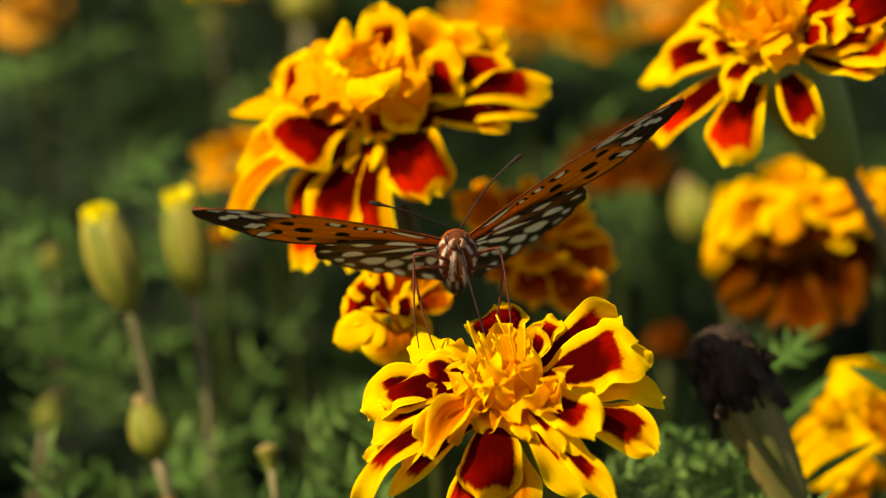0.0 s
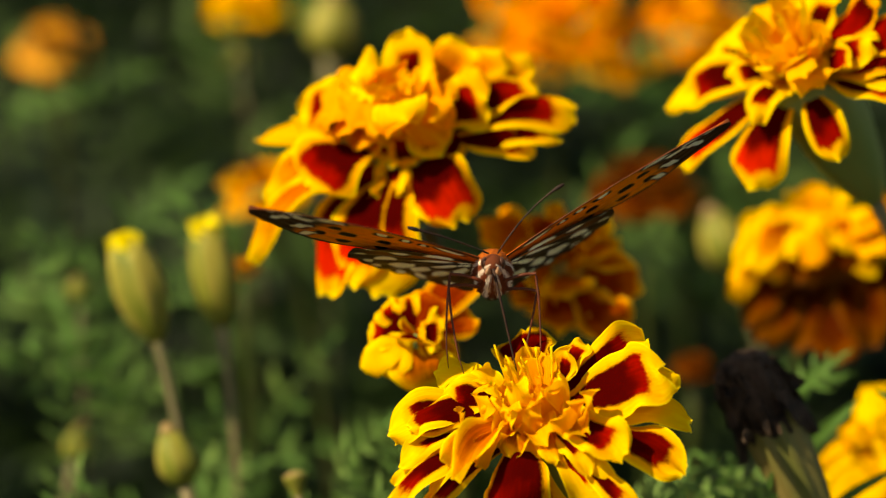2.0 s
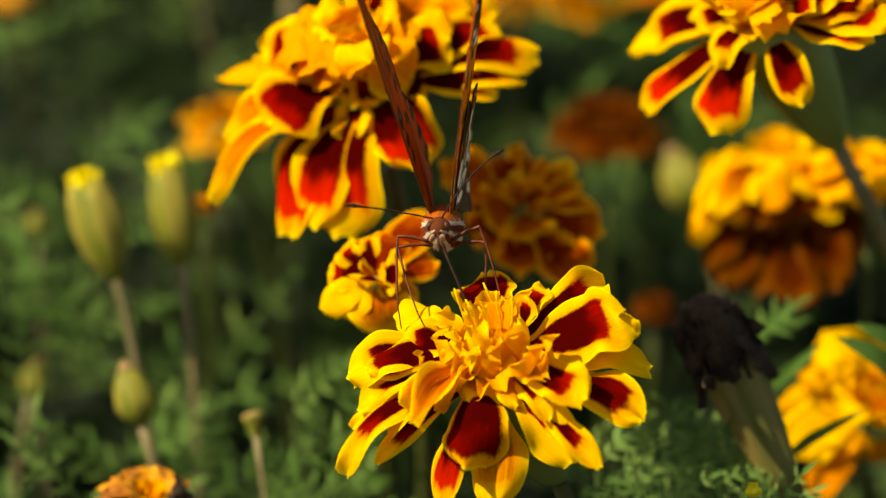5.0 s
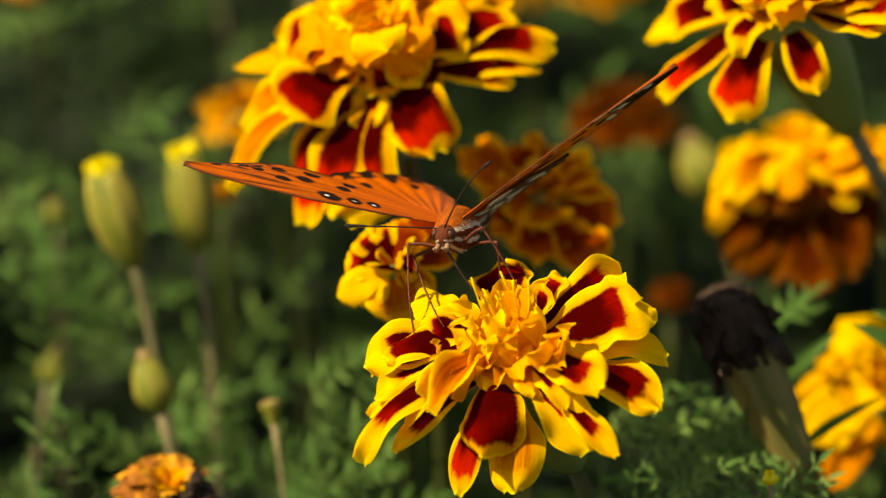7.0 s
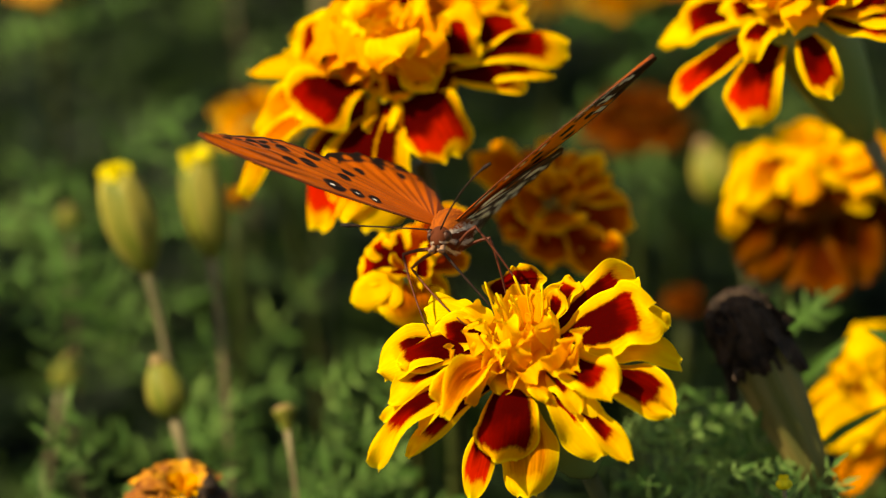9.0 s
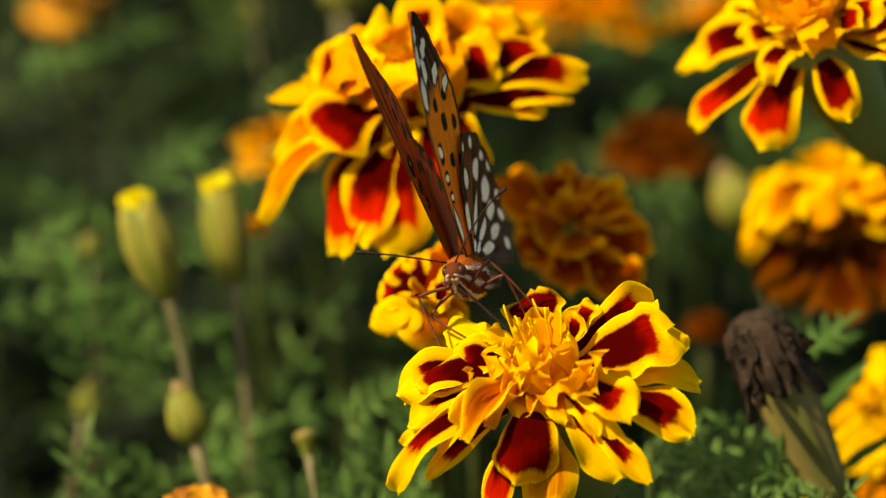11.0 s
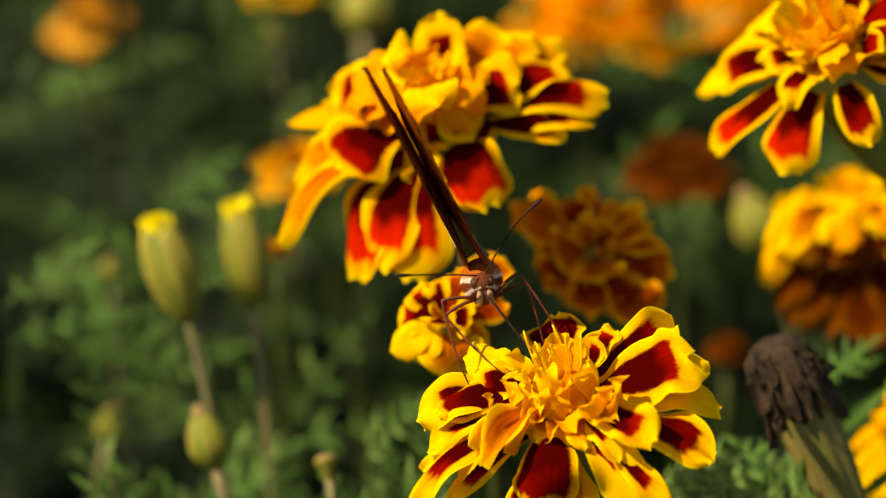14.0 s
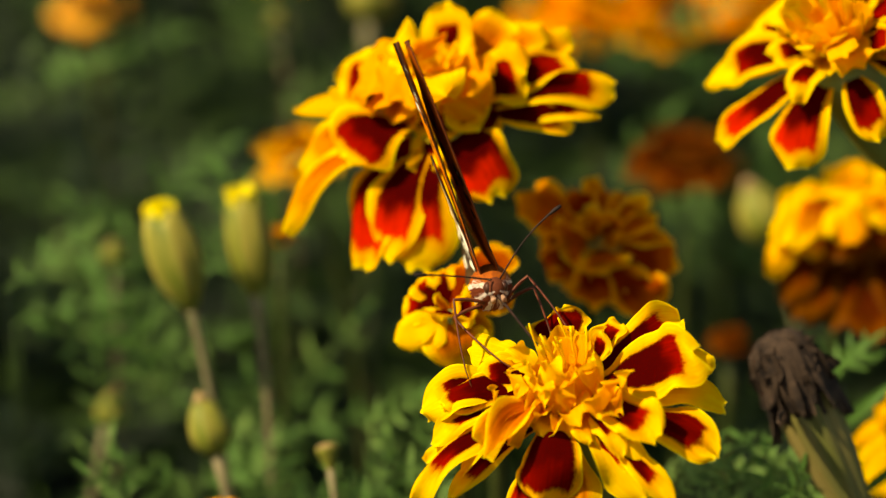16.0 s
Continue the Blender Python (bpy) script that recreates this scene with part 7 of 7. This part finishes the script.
        (15.9, pose(0.0016, 0.001, 0.0018, -75.17, -61.96, 71.77)),
        (16.0, pose(0.0016, 0.001, 0.0018, -62.49, -62.29, 59.28)),
    ])
    walk(wings[-1], [
        (0.0, pose(-0.0016, 0.001, 0.0018, -17.63, 16.64, -31.57)),
        (0.1, pose(-0.0016, 0.001, 0.0018, -27.97, 22.54, -44.82)),
        (0.2, pose(-0.0016, 0.001, 0.0018, -60.99, 39.60, -70.72)),
        (0.3, pose(-0.0016, 0.001, 0.0018, -75.73, 30.52, -82.71)),
        (0.4, pose(-0.0016, 0.001, 0.0018, -54.80, 23.48, -70.68)),
        (0.5, pose(-0.0016, 0.001, 0.0018, -25.11, 13.93, -50.24)),
        (0.6, pose(-0.0016, 0.001, 0.0018, -18.11, 22.28, -22.38)),
        (0.7, pose(-0.0016, 0.001, 0.0018, -23.87, 22.17, -35.54)),
        (0.8, pose(-0.0016, 0.001, 0.0018, -42.83, 27.19, -60.06)),
        (0.9, pose(-0.0016, 0.001, 0.0018, -57.15, 23.10, -76.12)),
        (1.0, pose(-0.0016, 0.001, 0.0018, -67.75, 20.38, -81.36)),
        (1.1, pose(-0.0016, 0.001, 0.0018, -45.89, 14.49, -68.56)),
        (1.2, pose(-0.0016, 0.001, 0.0018, -16.80, 6.81, -44.70)),
        (1.3, pose(-0.0016, 0.001, 0.0018, -12.25, 5.98, -28.78)),
        (1.4, pose(-0.0016, 0.001, 0.0018, -11.34, 22.55, -18.51)),
        (1.5, pose(-0.0016, 0.001, 0.0018, -35.19, 25.92, -47.91)),
        (1.6, pose(-0.0016, 0.001, 0.0018, -39.25, 47.18, -42.91)),
        (1.7, pose(-0.0016, 0.001, 0.0018, -24.98, 33.77, -32.20)),
        (1.8, pose(-0.0016, 0.001, 0.0018, -11.79, 6.39, -28.17)),
        (1.9, pose(-0.0016, 0.001, 0.0018, -10.68, 2.19, -26.43)),
        (2.0, pose(-0.0016, 0.001, 0.0018, -10.92, 28.70, -16.49)),
        (2.1, pose(-0.0016, 0.001, 0.0018, -22.82, 24.97, -33.96)),
        (2.2, pose(-0.0016, 0.001, 0.0018, -60.66, 44.36, -63.85)),
        (2.3, pose(-0.0016, 0.001, 0.0018, -70.76, 45.56, -74.46)),
        (2.4, pose(-0.0016, 0.001, 0.0018, -58.11, 54.24, -59.76)),
        (2.5, pose(-0.0016, 0.001, 0.0018, -51.15, 50.01, -54.21)),
        (2.6, pose(-0.0016, 0.001, 0.0018, -27.48, 54.71, -27.95)),
        (2.7, pose(-0.0016, 0.001, 0.0018, -36.95, 47.39, -45.95)),
        (2.8, pose(-0.0016, 0.001, 0.0018, -19.27, 37.39, -27.35)),
        (2.9, pose(-0.0016, 0.001, 0.0018, -12.46, 35.70, -14.26)),
        (3.0, pose(-0.0016, 0.001, 0.0018, -20.26, 39.66, -28.01)),
        (3.1, pose(-0.0016, 0.001, 0.0018, -39.27, 47.98, -46.05)),
        (3.2, pose(-0.0016, 0.001, 0.0018, -72.04, 62.81, -74.01)),
        (3.3, pose(-0.0016, 0.001, 0.0018, -81.37, 56.05, -83.27)),
        (3.4, pose(-0.0016, 0.001, 0.0018, -53.27, 51.94, -60.93)),
        (3.5, pose(-0.0016, 0.001, 0.0018, -42.31, 50.13, -50.66)),
        (3.6, pose(-0.0016, 0.001, 0.0018, -11.05, 44.96, -7.91)),
        (3.7, pose(-0.0016, 0.001, 0.0018, -16.41, 38.43, -17.93)),
        (3.8, pose(-0.0016, 0.001, 0.0018, -26.09, 54.92, -26.11)),
        (3.9, pose(-0.0016, 0.001, 0.0018, -47.73, 56.50, -44.91)),
        (4.0, pose(-0.0016, 0.001, 0.0018, -70.63, 54.14, -68.42)),
        (4.1, pose(-0.0016, 0.001, 0.0018, -73.23, 53.29, -72.29)),
        (4.2, pose(-0.0016, 0.001, 0.0018, -73.41, 53.46, -72.85)),
        (4.5, pose(-0.0016, 0.001, 0.0018, -26.09, 54.92, -26.11)),
        (4.7, pose(-0.0016, 0.001, 0.0018, -16.41, 38.43, -17.93)),
        (5.0, pose(-0.0016, 0.001, 0.0018, -73.23, 53.29, -72.29)),
        (5.3, pose(-0.0016, 0.001, 0.0018, -11.05, 44.96, -7.91)),
        (5.5, pose(-0.0016, 0.001, 0.0018, -16.41, 38.43, -17.93)),
        (5.9, pose(-0.0016, 0.001, 0.0018, -73.41, 53.46, -72.85)),
        (6.1, pose(-0.0016, 0.001, 0.0018, -70.56, 62.87, -73.19)),
        (6.3, pose(-0.0016, 0.001, 0.0018, -70.56, 62.87, -73.19)),
        (6.4, pose(-0.0016, 0.001, 0.0018, -53.66, 59.69, -57.30)),
        (6.5, pose(-0.0016, 0.001, 0.0018, -45.23, 58.32, -48.26)),
        (6.6, pose(-0.0016, 0.001, 0.0018, -18.21, 55.89, -18.82)),
        (6.7, pose(-0.0016, 0.001, 0.0018, -10.82, 38.81, -17.75)),
        (6.8, pose(-0.0016, 0.001, 0.0018, -4.08, 46.69, -4.82)),
        (6.9, pose(-0.0016, 0.001, 0.0018, 2.30, 29.66, 2.92)),
        (7.0, pose(-0.0016, 0.001, 0.0018, 3.29, 30.90, 10.56)),
        (7.1, pose(-0.0016, 0.001, 0.0018, 11.47, 52.98, 10.62)),
        (7.2, pose(-0.0016, 0.001, 0.0018, -49.55, 52.86, -55.17)),
        (7.3, pose(-0.0016, 0.001, 0.0018, -56.81, 53.05, -60.56)),
        (7.4, pose(-0.0016, 0.001, 0.0018, -52.59, 48.44, -58.66)),
        (7.5, pose(-0.0016, 0.001, 0.0018, -27.27, 48.92, -39.44)),
        (7.6, pose(-0.0016, 0.001, 0.0018, -8.96, 43.30, -13.89)),
        (7.7, pose(-0.0016, 0.001, 0.0018, -11.46, 62.35, -11.89)),
        (7.8, pose(-0.0016, 0.001, 0.0018, -9.17, 62.05, -5.26)),
        (7.9, pose(-0.0016, 0.001, 0.0018, -3.55, 25.68, -3.67)),
        (8.0, pose(-0.0016, 0.001, 0.0018, -8.19, 37.16, -17.38)),
        (8.1, pose(-0.0016, 0.001, 0.0018, -15.98, 50.08, -19.93)),
        (8.2, pose(-0.0016, 0.001, 0.0018, -66.26, 58.13, -67.71)),
        (8.3, pose(-0.0016, 0.001, 0.0018, -75.16, 59.24, -75.80)),
        (8.4, pose(-0.0016, 0.001, 0.0018, -77.72, 62.49, -76.87)),
        (8.5, pose(-0.0016, 0.001, 0.0018, -66.44, 61.84, -64.37)),
        (8.6, pose(-0.0016, 0.001, 0.0018, -73.88, 65.39, -71.44)),
        (8.7, pose(-0.0016, 0.001, 0.0018, -87.84, 62.26, -86.23)),
        (8.8, pose(-0.0016, 0.001, 0.0018, -93.07, 57.87, -93.56)),
        (8.9, pose(-0.0016, 0.001, 0.0018, -58.08, 57.05, -62.56)),
        (9.0, pose(-0.0016, 0.001, 0.0018, -0.98, 35.60, -0.91)),
        (9.1, pose(-0.0016, 0.001, 0.0018, -8.94, 19.70, -17.82)),
        (9.2, pose(-0.0016, 0.001, 0.0018, -21.55, 30.07, -23.53)),
        (9.4, pose(-0.0016, 0.001, 0.0018, -0.98, 35.60, -0.91)),
        (9.7, pose(-0.0016, 0.001, 0.0018, -93.07, 57.87, -93.56)),
        (10.1, pose(-0.0016, 0.001, 0.0018, -66.44, 61.84, -64.37)),
        (10.3, pose(-0.0016, 0.001, 0.0018, -0.98, 35.60, -0.91)),
        (10.5, pose(-0.0016, 0.001, 0.0018, 3.29, 30.90, 10.56)),
        (10.8, pose(-0.0016, 0.001, 0.0018, -49.55, 52.86, -55.17)),
        (11.1, pose(-0.0016, 0.001, 0.0018, -99.22, 59.68, -100.59)),
        (11.3, pose(-0.0016, 0.001, 0.0018, -99.22, 59.68, -100.59)),
        (11.4, pose(-0.0016, 0.001, 0.0018, -104.41, 58.48, -103.45)),
        (11.5, pose(-0.0016, 0.001, 0.0018, -91.44, 51.71, -91.30)),
        (11.6, pose(-0.0016, 0.001, 0.0018, -91.73, 56.83, -90.55)),
        (11.7, pose(-0.0016, 0.001, 0.0018, -95.25, 55.31, -93.92)),
        (11.8, pose(-0.0016, 0.001, 0.0018, -92.09, 51.44, -90.61)),
        (11.9, pose(-0.0016, 0.001, 0.0018, -95.70, 53.86, -94.59)),
        (12.0, pose(-0.0016, 0.001, 0.0018, -104.39, 56.69, -104.22)),
        (12.1, pose(-0.0016, 0.001, 0.0018, -109.54, 57.27, -110.54)),
        (12.2, pose(-0.0016, 0.001, 0.0018, -111.96, 56.53, -112.37)),
        (12.3, pose(-0.0016, 0.001, 0.0018, -103.54, 52.73, -98.84)),
        (12.4, pose(-0.0016, 0.001, 0.0018, -55.51, 55.77, -57.67)),
        (12.5, pose(-0.0016, 0.001, 0.0018, -29.28, 40.43, -36.03)),
        (12.6, pose(-0.0016, 0.001, 0.0018, -34.81, 47.13, -38.40)),
        (12.7, pose(-0.0016, 0.001, 0.0018, -64.62, 59.45, -63.04)),
        (12.8, pose(-0.0016, 0.001, 0.0018, -82.82, 57.32, -83.98)),
        (12.9, pose(-0.0016, 0.001, 0.0018, -63.60, 63.46, -63.69)),
        (13.0, pose(-0.0016, 0.001, 0.0018, -29.04, 44.96, -38.24)),
        (13.1, pose(-0.0016, 0.001, 0.0018, -58.73, 48.62, -63.11)),
        (13.2, pose(-0.0016, 0.001, 0.0018, -103.37, 58.09, -95.82)),
        (13.3, pose(-0.0016, 0.001, 0.0018, -123.49, 59.68, -112.87)),
        (13.4, pose(-0.0016, 0.001, 0.0018, -126.87, 59.95, -116.10)),
        (13.5, pose(-0.0016, 0.001, 0.0018, -123.98, 56.23, -112.35)),
        (13.6, pose(-0.0016, 0.001, 0.0018, -126.30, 58.76, -115.24)),
        (13.8, pose(-0.0016, 0.001, 0.0018, -128.34, 52.70, -116.39)),
        (14.0, pose(-0.0016, 0.001, 0.0018, -127.53, 50.63, -116.13)),
        (14.3, pose(-0.0016, 0.001, 0.0018, -125.24, 46.40, -115.01)),
        (14.6, pose(-0.0016, 0.001, 0.0018, -122.84, 48.61, -113.76)),
        (14.9, pose(-0.0016, 0.001, 0.0018, -109.88, 51.26, -104.15)),
        (15.0, pose(-0.0016, 0.001, 0.0018, -110.69, 54.59, -105.49)),
        (15.2, pose(-0.0016, 0.001, 0.0018, -137.53, 55.05, -130.05)),
        (15.4, pose(-0.0016, 0.001, 0.0018, -135.86, 55.35, -126.64)),
        (15.5, pose(-0.0016, 0.001, 0.0018, -127.85, 49.90, -120.88)),
        (15.7, pose(-0.0016, 0.001, 0.0018, -144.53, 55.53, -137.23)),
        (15.9, pose(-0.0016, 0.001, 0.0018, -115.66, 60.84, -113.96)),
        (16.0, pose(-0.0016, 0.001, 0.0018, -130.30, 61.72, -128.12)),
    ])
    for ob, hip, hold, side in limbs:
        rows = []
        for t, m in body:
            way = (m.inverted() @ hold - hip).normalized()
            z = -way
            y = Vector((0, 1, 0)) - z * z.y
            y.normalize()
            x = y.cross(z)
            rows.append((t, Matrix.Translation(hip) @ Matrix((x, y, z)).transposed().to_4x4()))
        walk(ob, rows)


motions()
